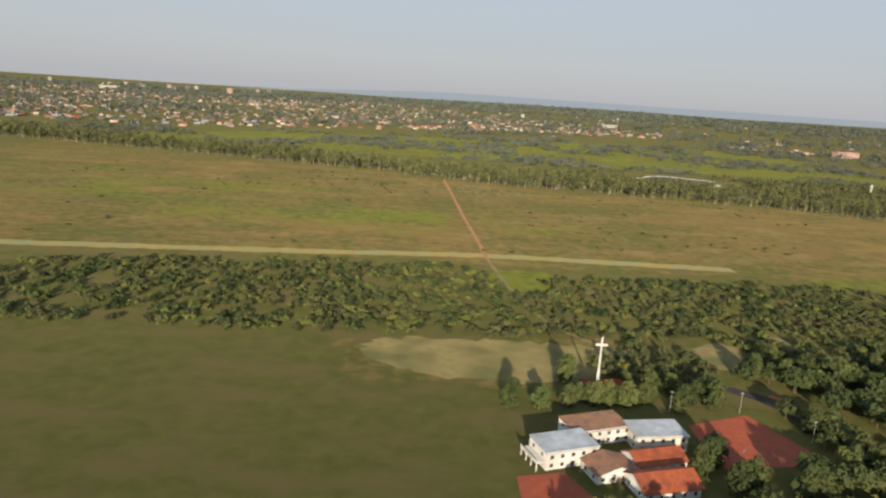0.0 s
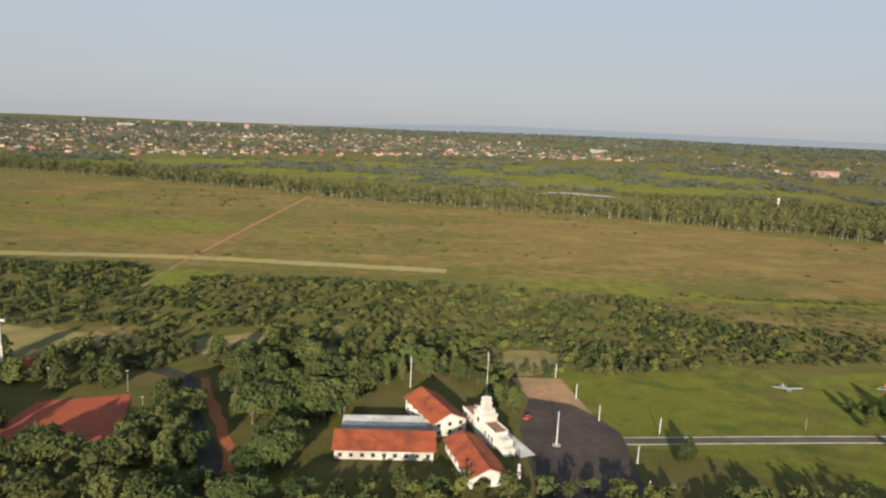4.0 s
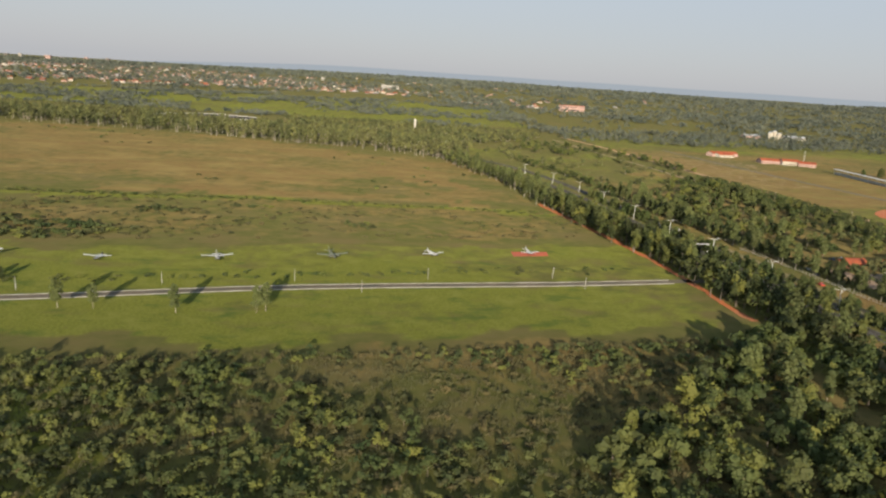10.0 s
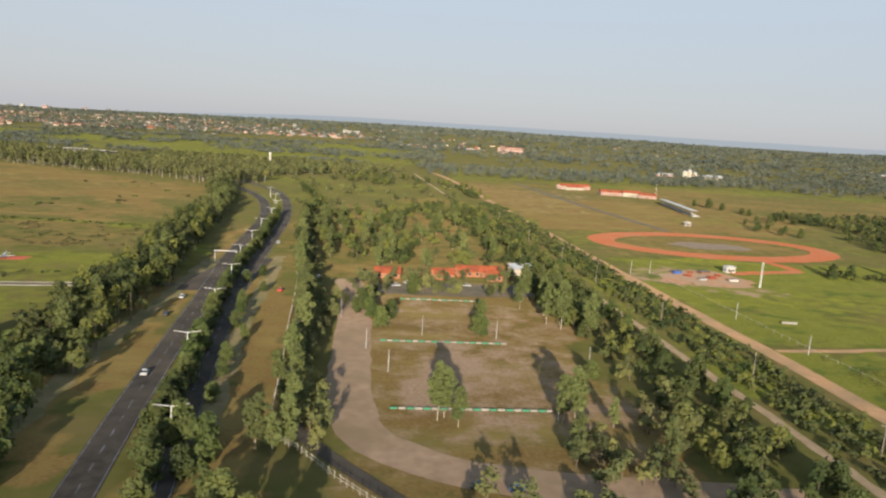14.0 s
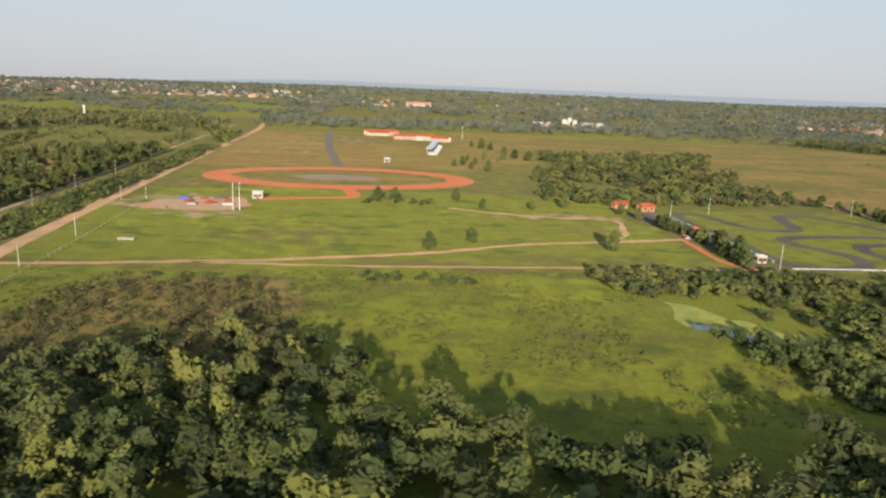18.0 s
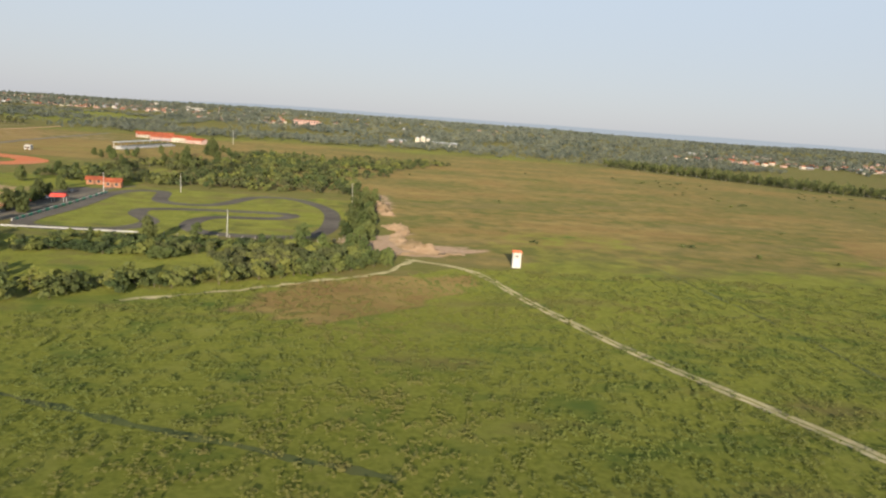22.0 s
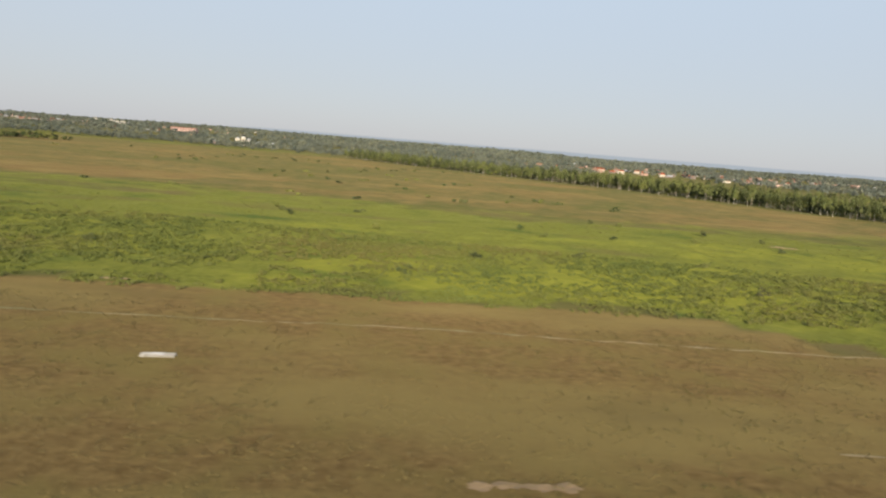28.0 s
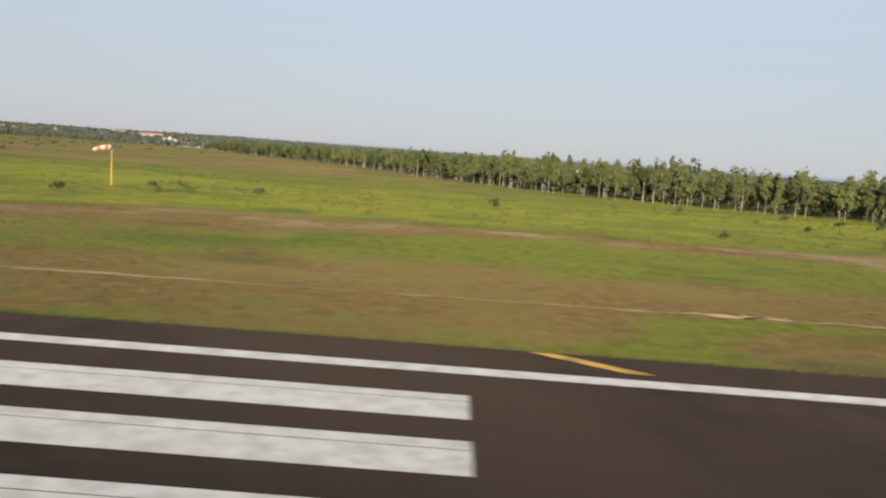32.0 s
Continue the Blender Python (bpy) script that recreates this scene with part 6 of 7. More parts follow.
def car(x, y, rot, paint, label, group="cars", tall=1.0):
    ob = thing("car", pose(x, y, 0.11, 0, 0, rot), label, "car", group)
    prof = [(-2.1, 0.35), (-2.15, 0.75), (-1.4, 0.9), (1.1, 0.92), (2.1, 0.72), (2.15, 0.35)]
    part("body", loft([[(px, s * 0.84, pz) for px, pz in prof] for s in (-1, -0.96, 0.96, 1)]), paint, ob)
    cabin = [(-1.55, 0.9), (-1.1, 1.42 * tall), (0.25, 1.44 * tall), (1.0, 0.92)]
    part("windows", loft([[(px, s * (0.78 if pz < 1 else 0.64), pz) for px, pz in cabin] for s in (-1, 1)]), DARK_GLASS, ob, "dark car windows")
    part("roof", box(-1.05, 0.2, -0.62, 0.62, 1.42 * tall, 1.48 * tall), paint, ob)
    for wx in (-1.3, 1.3):
        for wy in (-0.82, 0.82):
            wheel = part("wheel", rod((wx, wy - 0.1, 0.32), (wx, wy + 0.1, 0.32), 0.32, seg=12), RUBBER, ob)
            part("rim", rod((wx, wy - 0.11, 0.32), (wx, wy + 0.11, 0.32), 0.18, seg=8), STEEL, wheel)


for x, y, rot, paint, label in ((902.5, 196, 95, ALLOY, "white saloon car on the avenue"), (890, 283, 90, ALLOY, "white pickup stopped at the verge"), (891, 257, 92, DARK_PAINT, "dark car on the verge"),
                                (952, 182, 95, ALLOY, "white car on the park drive"), (990, 134, 10, DARK_PAINT, "dark car parked on the drive"), (998, 133, 20, BLUE_PAINT, "blue car parked on the drive"),
                                (311, 255, 60, RED_PAINT, "red car parked by the white tower"), (927, 300, 80, RED_PAINT, "red car beside the fence"), (938, 318, 40, DARK_PAINT, "dark car by the park gate"),
                                (941, 330, 60, ALLOY, "white car by the park gate"), (910, 420, 92, ALLOY, "white car on the far carriageway"), (883, 536, 96, DARK_PAINT, "dark car on the avenue"),
                                (1067, 372, 88, ALLOY, "white car on the gravel road"), (1063, 470, 90, DARK_PAINT, "dark car on the gravel road"), (1386, 300, 80, ALLOY, "white car parked at the kart ground"),
                                (1387, 306, 80, RED_PAINT, "red car parked at the kart ground"), (1388, 318, 85, ALLOY, "white car parked at the kart ground"), (1386, 331, 85, BLUE_PAINT, "blue car parked at the kart ground"),
                                (1389, 344, 80, DARK_PAINT, "dark car parked at the kart ground"), (984, 325, 20, ALLOY, "white car parked in the park"), (990, 327, 15, RED_PAINT, "red car parked in the park"),
                                (1060, 345, 90, ALLOY, "white car near the shelter"), (978, 318, 15, ALLOY, "white car parked in the park"), (1001, 322, 10, DARK_PAINT, "dark car parked in the park"), (1012, 323, 8, ALLOY, "white van parked in the park"), (972, 352, 85, DARK_PAINT, "dark car behind the kiosk"), (979, 354, 85, ALLOY, "white car behind the kiosk"), (1045, 342, 40, ALLOY, "white car beside the shelter")):
    car(x, y, rot, paint, label)


def aeroplane(x, y, rot, span, length, label, skin=ALLOY, wing_z=1.2, engines=1, fin_paint=None, tail_low=True, group="parked aircraft"):
    """A parked propeller aeroplane; its nose points along its own +x."""
    tilt = -8 if tail_low else 0
    ob = thing("aeroplane", pose(x, y, 0, 0, 0, rot), label, "aeroplane", group)
    r = length * 0.056
    cz = r + length * 0.07

    def lean(px, py, pz):
        return (px, py, max(0.05, pz + px * math.tan(radians(-tilt)) * 0.6))
    rings = []
    for f, s, dz in ((-0.5, 0.12, 0.45), (-0.38, 0.45, 0.25), (-0.15, 0.92, 0.05), (0.1, 1.0, 0), (0.3, 0.95, 0), (0.42, 0.7, -0.05), (0.5, 0.22, -0.1)):
        rings.append([lean(f * length, r * s * math.cos(a), cz + dz * r + r * s * 1.1 * math.sin(a)) for a in np.linspace(0, 2 * math.pi, 14, endpoint=False)])
    part("fuselage", loft(rings), skin, ob)
    chord = span * 0.13

    def flat(points, thick):
        bm = bmesh.new()
        lo = [bm.verts.new(Vector(lean(*p)) - Vector((0, 0, thick / 2))) for p in points]
        hi = [bm.verts.new(Vector(lean(*p)) + Vector((0, 0, thick / 2))) for p in points]
        bm.faces.new(lo[::-1])
        bm.faces.new(hi)
        for i in range(len(points)):
            j = (i + 1) % len(points)
            bm.faces.new((lo[i], lo[j], hi[j], hi[i]))
        return bm
    wz = cz + r * (wing_z - 0.8)
    for s in (-1, 1):
        part("wing", flat([(length * 0.2, s * r * 0.5, wz), (length * 0.17 - chord * 0.12, s * span / 2, wz + span * 0.04), (length * 0.17 - chord * 0.75, s * span / 2, wz + span * 0.04), (length * 0.2 - chord, s * r * 0.5, wz)], length * 0.014), skin, ob)
        part("tailplane", flat([(-length * 0.40, s * 0.1, cz + r * 0.6), (-length * 0.44, s * span * 0.17, cz + r * 0.65), (-length * 0.49, s * span * 0.17, cz + r * 0.65), (-length * 0.50, s * 0.1, cz + r * 0.6)], length * 0.01), skin, ob)
        wheel = part("wheel", rod(lean(length * 0.16, s * r * 1.6 - 0.12, 0.45 - length * 0.015), lean(length * 0.16, s * r * 1.6 + 0.12, 0.45 - length * 0.015), 0.42, seg=12), RUBBER, ob)
        part("leg", rod(lean(length * 0.16, s * r * 1.6, 0.4), lean(length * 0.16, s * r * 1.3, wz), 0.09), STEEL, wheel)
    fin = [(-length * 0.36, cz + r * 0.7), (-length * 0.44, cz + r * 0.7 + length * 0.15), (-length * 0.50, cz + r * 0.7 + length * 0.15), (-length * 0.505, cz + r * 0.4)]
    part("fin", loft([[lean(px, s * 0.09, pz) for px, pz in fin] for s in (-1, 1)]), fin_paint or skin, ob)
    part("cockpit_glass", loft([[lean(length * f, r * s * math.cos(a), cz + r * 0.75 + r * 0.42 * s * math.sin(a)) for a in np.linspace(0, math.pi, 7)] for f, s in ((0.24, 0.6), (0.30, 0.75), (0.38, 0.5))]), DARK_GLASS, ob)
    for ey in ((0,) if engines == 1 else (-span * 0.14, span * 0.14)):
        ex = length * 0.5 if engines == 1 else length * 0.27
        if engines > 1:
            part("nacelle", loft([[lean(ex + f * length * 0.1, ey + r * 0.62 * s * math.cos(a), wz + r * 0.62 * s * math.sin(a)) for a in np.linspace(0, 2 * math.pi, 12, endpoint=False)] for f, s in ((-1.6, 0.35), (-0.6, 0.95), (0.2, 1.0), (0.35, 0.6))]), skin, ob)
        px, _, pz = lean(ex + (0.04 if engines == 1 else 0.05) * length, ey, (cz - r * 0.1) if engines == 1 else wz)
        prop = part("propeller", box(px - 0.06, px + 0.06, ey - r * 1.3, ey + r * 1.3, pz - 0.12, pz + 0.12), DARK_PAINT, ob)
        part("spinner", rod((px - 0.15, ey, pz), (px + 0.35, ey, pz), 0.28, 0.06), DARK_PAINT, prop)
    part("nose_band", loft([[lean(f * length, r * s * math.cos(a), cz - 0.06 * r + r * s * 1.1 * math.sin(a)) for a in np.linspace(0, 2 * math.pi, 14, endpoint=False)] for f, s in ((0.40, 0.79), (0.43, 0.70))]), fin_paint or DARK_PAINT, ob)
    return ob


aeroplane(432, 298, 268, 13, 9, "small white high-winged aeroplane parked on grass", wing_z=1.9)
aeroplane(481, 302, 268, 13, 10, "small single-engined white aeroplane with an orange nose parked on grass", wing_z=1.5, fin_paint=ORANGE_RED)
aeroplane(535, 309, 322, 26.5, 18.0, "white twin-engined propeller airliner parked tail low on grass", wing_z=0.3, engines=2, fin_paint=None)
aeroplane(585, 315.5, 266, 12, 9, "small white high-winged aeroplane parked on grass", wing_z=1.8, fin_paint=DARK_PAINT)
aeroplane(635, 320, 284, 14, 11, "white high-winged aeroplane parked on grass", wing_z=1.8)
aeroplane(687, 329, 286, 15, 13, "grey twin-engined aeroplane parked on grass", skin=OLIVE_PAINT, engines=2, wing_z=1.0, tail_low=False)
aeroplane(737, 338, 292, 12, 10, "small white aeroplane parked on grass", wing_z=0.4)
patch("paved_pad", [(780, 340), (800, 343), (801, 352), (781, 350)], 0.08, CLAY, "reddish paved pad under a parked aeroplane", "pavement")
aeroplane(790, 347, 280, 10, 9, "small white aeroplane on a paved pad", wing_z=0.4, tail_low=False)

# ---------------------------------------------------------------- sports field
for i, (x, y, w, d, rot, h) in enumerate(((1250, 968, 46, 14, 12, 4.5), (1246, 955, 26, 10, 12, 3.6), (1284, 897, 36, 14, -4, 4.2), (1305, 888, 22, 12, -14, 5.4), (1324, 878, 22, 14, -24, 4.0))):
    house("clubhouse", "long clubhouse with a red tiled roof", x, y, w, d, h, rot, rise=2.4, wall=CREAM_WALL if i % 2 else PINK_WALL, category="clubhouse", group="clubhouses")
stand = thing("grandstand", pose(1309, 742, 0, 0, 0, 82), "long grey concrete grandstand with a pale roof", "grandstand")
for i in range(5):
    part("tier", box(-60, 60, -2 + i * 1.6, -0.4 + i * 1.6, -0.1, 0.6 + i * 0.55), CONCRETE, stand)
part("roof", box(-62, 62, 2, 9, 6.2, 6.5), SHEET_ROOF, stand)
for i in range(9):
    part("column", box(-60 + i * 15 - 0.2, -60 + i * 15 + 0.2, 7.2, 7.6, -0.1, 6.2), WHITE_WALL, stand)
house("white_hut", "small white hut beside the oval", 1253, 606, 5, 4, 3.0, 0, "flat", 0.4, WHITE_WALL, CONCRETE, 0.2, category="hut")
house("site_cabin", "white site cabin on the building site", 1179, 388, 5.5, 4, 3.4, 5, "flat", 0.3, WHITE_WALL, SHEET_ROOF, 0.15, category="cabin")
for x, y in ((1174, 346), (1176.5, 349)):
    slim_pole(x, y, 14, POLE_WHITE, "tall pale pole on the building site", "site poles", 0.15)
slim_pole(1357, 931, 17, POLE_WHITE, "tall white mast behind the field", "masts", 0.22)


def heap(x, y, w, h, material, label, seed, name="earth_mound", group="heaps"):
    r = np.random.default_rng(seed)
    n, k = 18, 7
    v = [(0, 0, h)]
    for i in range(1, k):
        for j in range(n):
            a = 2 * math.pi * j / n
            rad = w / 2 * i / (k - 1) * (0.65 + 0.6 * r.random())
            v.append((rad * math.cos(a), rad * math.sin(a) * 0.75, max(-0.1, h * (1 - (i / (k - 1)) ** 1.6) * (0.45 + 0.8 * r.random()) - 0.05)))
    tri = [(0, 1 + j, 1 + (j + 1) % n) for j in range(n)]
    for i in range(k - 2):
        for j in range(n):
            a, b = 1 + i * n + j, 1 + i * n + (j + 1) % n
            tri += [(a, a + n, b), (b, a + n, b + n)]
    ob = part(name, np_mesh(name, np.array(v), np.array(tri)), material)
    ob.matrix_world = pose(x, y, 0.02, 0, 0, float(r.random() * 360))
    return tagged(ob, label, "mound", group)


for i, (x, y, w, h, m) in enumerate(((1146, 372, 7, 1.3, CLAY), (1158, 368, 8, 1.6, CLAY), (1152, 382, 6, 1.0, CLAY), (1166, 376, 6, 1.2, CLAY), (1140, 350, 6, 0.8, TAN_EARTH))):
    heap(x, y, w, h, m, "mound of dug red earth", 70 + i)
for x, y, w, d, h, m in ((1142, 378, 5, 2.4, 1.8, BLUE_PAINT), (1160, 381, 6, 3, 1.6, OLD_TILE), (1150, 362, 4, 2, 1.2, CONCRETE), (1168, 362, 5, 2, 1.4, WHITE_WALL)):
    ob = thing("skip", pose(x, y, 0.03, 0, 0, 10), "painted steel container among the earth heaps", "container", "site containers")
    part("tub", box(-w / 2, w / 2, -d / 2, d / 2, 0, h, 0.08), m, ob)
    part("rim", box(-w / 2 - 0.1, w / 2 + 0.1, -d / 2 - 0.1, d / 2 + 0.1, h - 0.15, h + 0.05), DARK_PAINT, ob)
culvert = thing("concrete_pipe", pose(1147, 275, 0, 0, 0, -8), "white concrete pipe lying on the grass", "pipe")
part("barrel", rod((-3.2, 0, 0.5), (3.2, 0, 0.5), 0.5, seg=16), KERB, culvert)
part("collar", rod((2.9, 0, 0.58), (3.4, 0, 0.58), 0.6, seg=16), KERB, culvert)
field_fence = thing("field_fence", pose(0, 0, 0), "thin dark fence across the grass", "fence")
ff = smooth_line([(1135, 184), (1132, 240), (1129, 308), (1124, 374)], 5.0)
for a, b in zip(ff, ff[1:]):
    part("fence_post", rod((a[0], a[1], -0.1), (a[0], a[1], 1.6), 0.09, seg=5), WOOD_POLE, field_fence)
    part("wire", rod((a[0], a[1], 1.2), (b[0], b[1], 1.2), 0.03, seg=4), STEEL, field_fence)

shed = thing("long_shed", pose(0, 0, 0), "long low open shed with a pale roof behind tree belt", "shed")
for (x0, y0), (x1, y1) in (((407, 1139), (454, 1198)), ((454, 1198), (488, 1204)), ((488, 1204), (558, 1167))):
    run = math.hypot(x1 - x0, y1 - y0)
    m = pose(x0, y0, 0, 0, 0, math.degrees(math.atan2(y1 - y0, x1 - x0)))
    # wall is painted dark to give the windows and shadow under the roof
    back = part("wall", box(0, run, 1, 1.4, -0.1, 4.2), DARK_PAINT, shed)
    back.matrix_local = m
    roof = part("roof", box(-0.5, run + 0.5, -5, 2, 4.2, 4.7), CONCRETE, shed)
    roof.matrix_local = m
    for k in range(int(run / 8)):
        post = part("post", box(k * 8 + 1, k * 8 + 1.3, -4.4, -4.1, -0.1, 4.2), CONCRETE, shed)
        post.matrix_local = m
house("white_house", "small white house beside the long shed", 540, 1118, 12, 7, 4, 10, "flat", 0.3, WHITE_WALL, SHEET_ROOF, 0.3, category="house")

# ---------------------------------------------------------------- kart ground and sand bank
house("kart_office", "small building with an orange-red tiled roof at the kart ground", 1396, 377, 8, 6, 3.0, 10, rise=1.3, wall=ORANGE_WALL, category="building")
house("kart_kiosk", "small building with a red tiled roof", 1384, 386, 8, 5, 2.6, 10, rise=1.2, wall=ORANGE_WALL, category="building")
house("white_hut", "small white hut at the kart ground's corner", 1396.5, 256, 3.6, 3, 2.6, 0, "flat", 0.3, CREAM_WALL, CONCRETE, 0.2, category="hut")
canopy = thing("pit_canopy", pose(1396.4, 310.5, 0, 0, 0, 4), "small red-roofed canopy on posts beside the kart track", "canopy")
part("roof", gable(5.5, 4.0, 2.6, 0.9, 0.3, True), RED_PAINT, canopy)
for px, py in ((-2.4, -1.7), (2.4, -1.7), (-2.4, 1.7), (2.4, 1.7)):
    part("post", rod((px, py, -0.1), (px, py, 2.7), 0.07, seg=6), STEEL, canopy)
pit_wall = thing("pit_barrier", pose(0, 0, 0), "diagonal barrier of green and white blocks by the kart track", "barrier")
for i, a in enumerate(smooth_line([(1402.6, 258), (1402.4, 300), (1401.6, 351)], 3.2)):
    part("block", box(a[0] - 0.25, a[0] + 0.25, a[1] - 1.45, a[1] + 1.45, -0.05, 0.9, 0.05), GREEN_PAINT if i % 2 else KERB, pit_wall)
kart_fence = thing("kart_barrier", pose(0, 0, 0), "row of white posts around the kart track", "barrier")
for a in smooth_line([(1404, 244), (1440, 244.5), (1475, 245), (1515, 250), (1519, 300), (1518, 345)], 4.0):
    part("barrier_post", box(a[0] - 0.1, a[0] + 0.1, a[1] - 0.1, a[1] + 0.1, -0.05, 0.9), KERB, kart_fence)
for x, y in ((1431, 372), (1519, 375), (1400, 352), (1478, 246), (1399, 246)):
    slim_pole(x, y, 9.5, CONCRETE, "pale floodlight pole at the kart ground", "kart poles", 0.17)


def bank(line, width, height, seed):
    """An eroded bank of sand: a low ridge with a broken, gullied face."""
    p = smooth_line(line, 1.2)
    r = np.random.default_rng(seed)
    d = np.gradient(p, axis=0)
    d /= np.linalg.norm(d, axis=1)[:, None]
    side = np.stack([-d[:, 1], d[:, 0]], 1)
    n, k = len(p), 9
    across = np.linspace(-1, 1, k)
    end = np.clip(np.minimum(np.arange(n), np.arange(n)[::-1]) / 4, 0, 1)
    lump = 0.35 + 1.1 * value_noise(p[:, 0], p[:, 1], 7, seed)
    v = []
    for i in range(n):
        for a in across:
            h = height * max(0.0, 1 - abs(a + 0.25) ** 1.3 / 1.15) * lump[i] * end[i] * (0.35 + 1.2 * r.random())
            q = p[i] + side[i] * (a * width / 2 * (0.55 + 0.7 * lump[i]) + r.normal(0, 0.6))
            v.append((q[0], q[1], h - 0.05 + 0.08 * r.random()))
    idx = np.arange(n * k).reshape(n, k)
    quads = np.stack([idx[:-1, :-1], idx[1:, :-1], idx[1:, 1:], idx[:-1, 1:]], 2).reshape(-1, 4)
    return tagged(part("sand_bank", np_mesh("sand_bank", np.array(v), quads), SAND), "eroded bank of pale sand beside the trees", "sand bank", "sand banks")


bank([(1553, 236), (1545, 240), (1540, 251), (1538, 265), (1541, 279), (1535, 296)], 6.0, 1.7, 91)
bank([(1531, 226), (1540, 232), (1550, 233), (1560, 237)], 4.0, 0.5, 92)
bank([(1537, 326), (1534, 350), (1530, 376), (1527, 404)], 5.0, 1.9, 93)

# ---------------------------------------------------------------- airfield equipment
tw = thing("marker_tower", pose(1575, 218.5, 0, 0, 0, -6), "small white hut tower with a red-edged top on the marsh", "tower")
part("body", box(-1.35, 1.35, -1.3, 1.3, -0.1, 5.0, 0.05), WHITE_WALL, tw)
part("roof_rim", box(-1.55, 1.55, -1.5, 1.5, 5.0, 5.45, 0.05), ORANGE_RED, tw)
part("door", box(-0.5, 0.5, -1.36, -1.28, 0, 2.05), STEEL, tw)
part("vent", box(-0.4, 0.4, -1.36, -1.28, 3.6, 4.1), DARK_PAINT, tw)
hut = thing("striped_hut", pose(1623.4, 61.8, 0, 0, 0, -3), "equipment hut with red and white stripes and dark flat roof", "hut")
part("core", box(-3.5, 3.5, -2.1, 2.1, -0.1, 4.55), WHITE_WALL, hut)
for i in range(15):
    x0 = -3.5 + i * 7.0 / 15
    part("stripe_panel", box(x0 + 0.02, x0 + 7.0 / 15 - 0.02, -2.16, -2.09, 0, 4.5), ORANGE_RED if i % 2 == 0 else WHITE_WALL, hut)
for i in range(9):
    y0 = -2.1 + i * 4.2 / 9
    for s in (-1, 1):
        part("stripe_panel", box(min(s * 3.49, s * 3.56), max(s * 3.49, s * 3.56), y0 + 0.02, y0 + 4.2 / 9 - 0.02, 0, 4.5), ORANGE_RED if i % 2 == 0 else WHITE_WALL, hut)
part("roof_slab", box(-3.75, 3.75, -2.35, 2.35, 4.55, 4.8, 0.03), OLD_TILE, hut, "dark stained flat roof")
part("roof_edge", box(-3.85, 3.85, -2.45, -2.35, 4.5, 4.9), KERB, hut)
for x, y, h in ((-2.9, 1.2, 3.0), (1.9, 1.6, 3.2), (2.9, 0.6, 3.0)):
    mast = part("antenna", rod((x, y, 4.8), (x, y, 4.8 + h), 0.06, 0.03), POLE_WHITE, hut)
    part("antenna_arm", rod((x - 0.35, y, 4.5 + h), (x + 0.35, y, 4.5 + h), 0.035), STEEL, mast)
part("roof_light", rod((-1.6, 1.5, 4.8), (-1.6, 1.5, 5.05), 0.35, 0.3, 10), POLE_WHITE, hut)
for x, y, w in ((1617, 74.5, 1.5), (1898, 80, 0.5)):
    ob = part("stone", np_mesh("stone", np.array([(-w / 2, -0.4, 0), (w / 2, -0.35, 0), (w / 2, 0.4, 0), (-w / 2, 0.4, 0), (-w * 0.4, -0.3, 0.5), (w * 0.35, -0.28, 0.42), (w * 0.4, 0.3, 0.38), (-w * 0.35, 0.3, 0.55)]),
                              np.array([(0, 1, 5, 4), (1, 2, 6, 5), (2, 3, 7, 6), (3, 0, 4, 7), (4, 5, 6, 7), (3, 2, 1, 0)])), KERB)
    ob.matrix_world = pose(x, y, 0, 0, 0, w * 40)
    tagged(ob, "pale block lying in the grass", "stone", "pale blocks")
pit = thing("concrete_slab", pose(1933.4, 58.9, 0, 0, 0, 6), "pale concrete slab set in dry brown grass", "slab")
part("slab", box(-1.4, 1.4, -0.5, 0.5, -0.1, 0.14, 0.03), KERB, pit)
part("lid", box(-0.5, 0.5, -0.35, 0.35, 0.14, 0.2, 0.02), CONCRETE, pit)
sock = thing("windsock", pose(2182.5, 117, 0), "orange and white windsock on a yellow mast", "windsock")
part("mast", rod((0, 0, -0.1), (0, 0, 6.6), 0.09, 0.06), YELLOW_PAINT, sock)
part("hoop", rod((0, 0, 6.35), (-0.35, 0, 6.35), 0.45, 0.45, 14), STEEL, sock)
for i in range(4):
    a, b = i / 4, (i + 1) / 4
    part("sock_band", rod((-0.35 - 2.7 * a, 0, 6.35 - 0.55 * a * a), (-0.35 - 2.7 * b, 0, 6.35 - 0.55 * b * b), 0.44 - 0.2 * a, 0.44 - 0.2 * b, 14), WHITE_WALL if i % 2 else ORANGE_RED, sock)
for x in range(2029, 2500, 61):
    edge = thing("runway_edge_light", pose(x, 29.8, 0.1), "small runway edge light on a short stem", "lamp", "runway edge lights")
    part("stem", rod((0, 0, 0), (0, 0, 0.22), 0.03), STEEL, edge)
    part("dome", rod((0, 0, 0.22), (0, 0, 0.32), 0.06, 0.035, 10), KERB, edge)

# ---------------------------------------------------------------- the far country
pillar_tank = thing("water_tower", pose(805, 1112, 0), "slim white water tower above the tree belt", "water tower")
part("column", rod((0, 0, -0.1), (0, 0, 17), 1.5, 1.5, 16), WHITE_WALL, pillar_tank)
part("tank_top", rod((0, 0, 17), (0, 0, 20), 1.9, 1.7, 16), WHITE_WALL, pillar_tank)


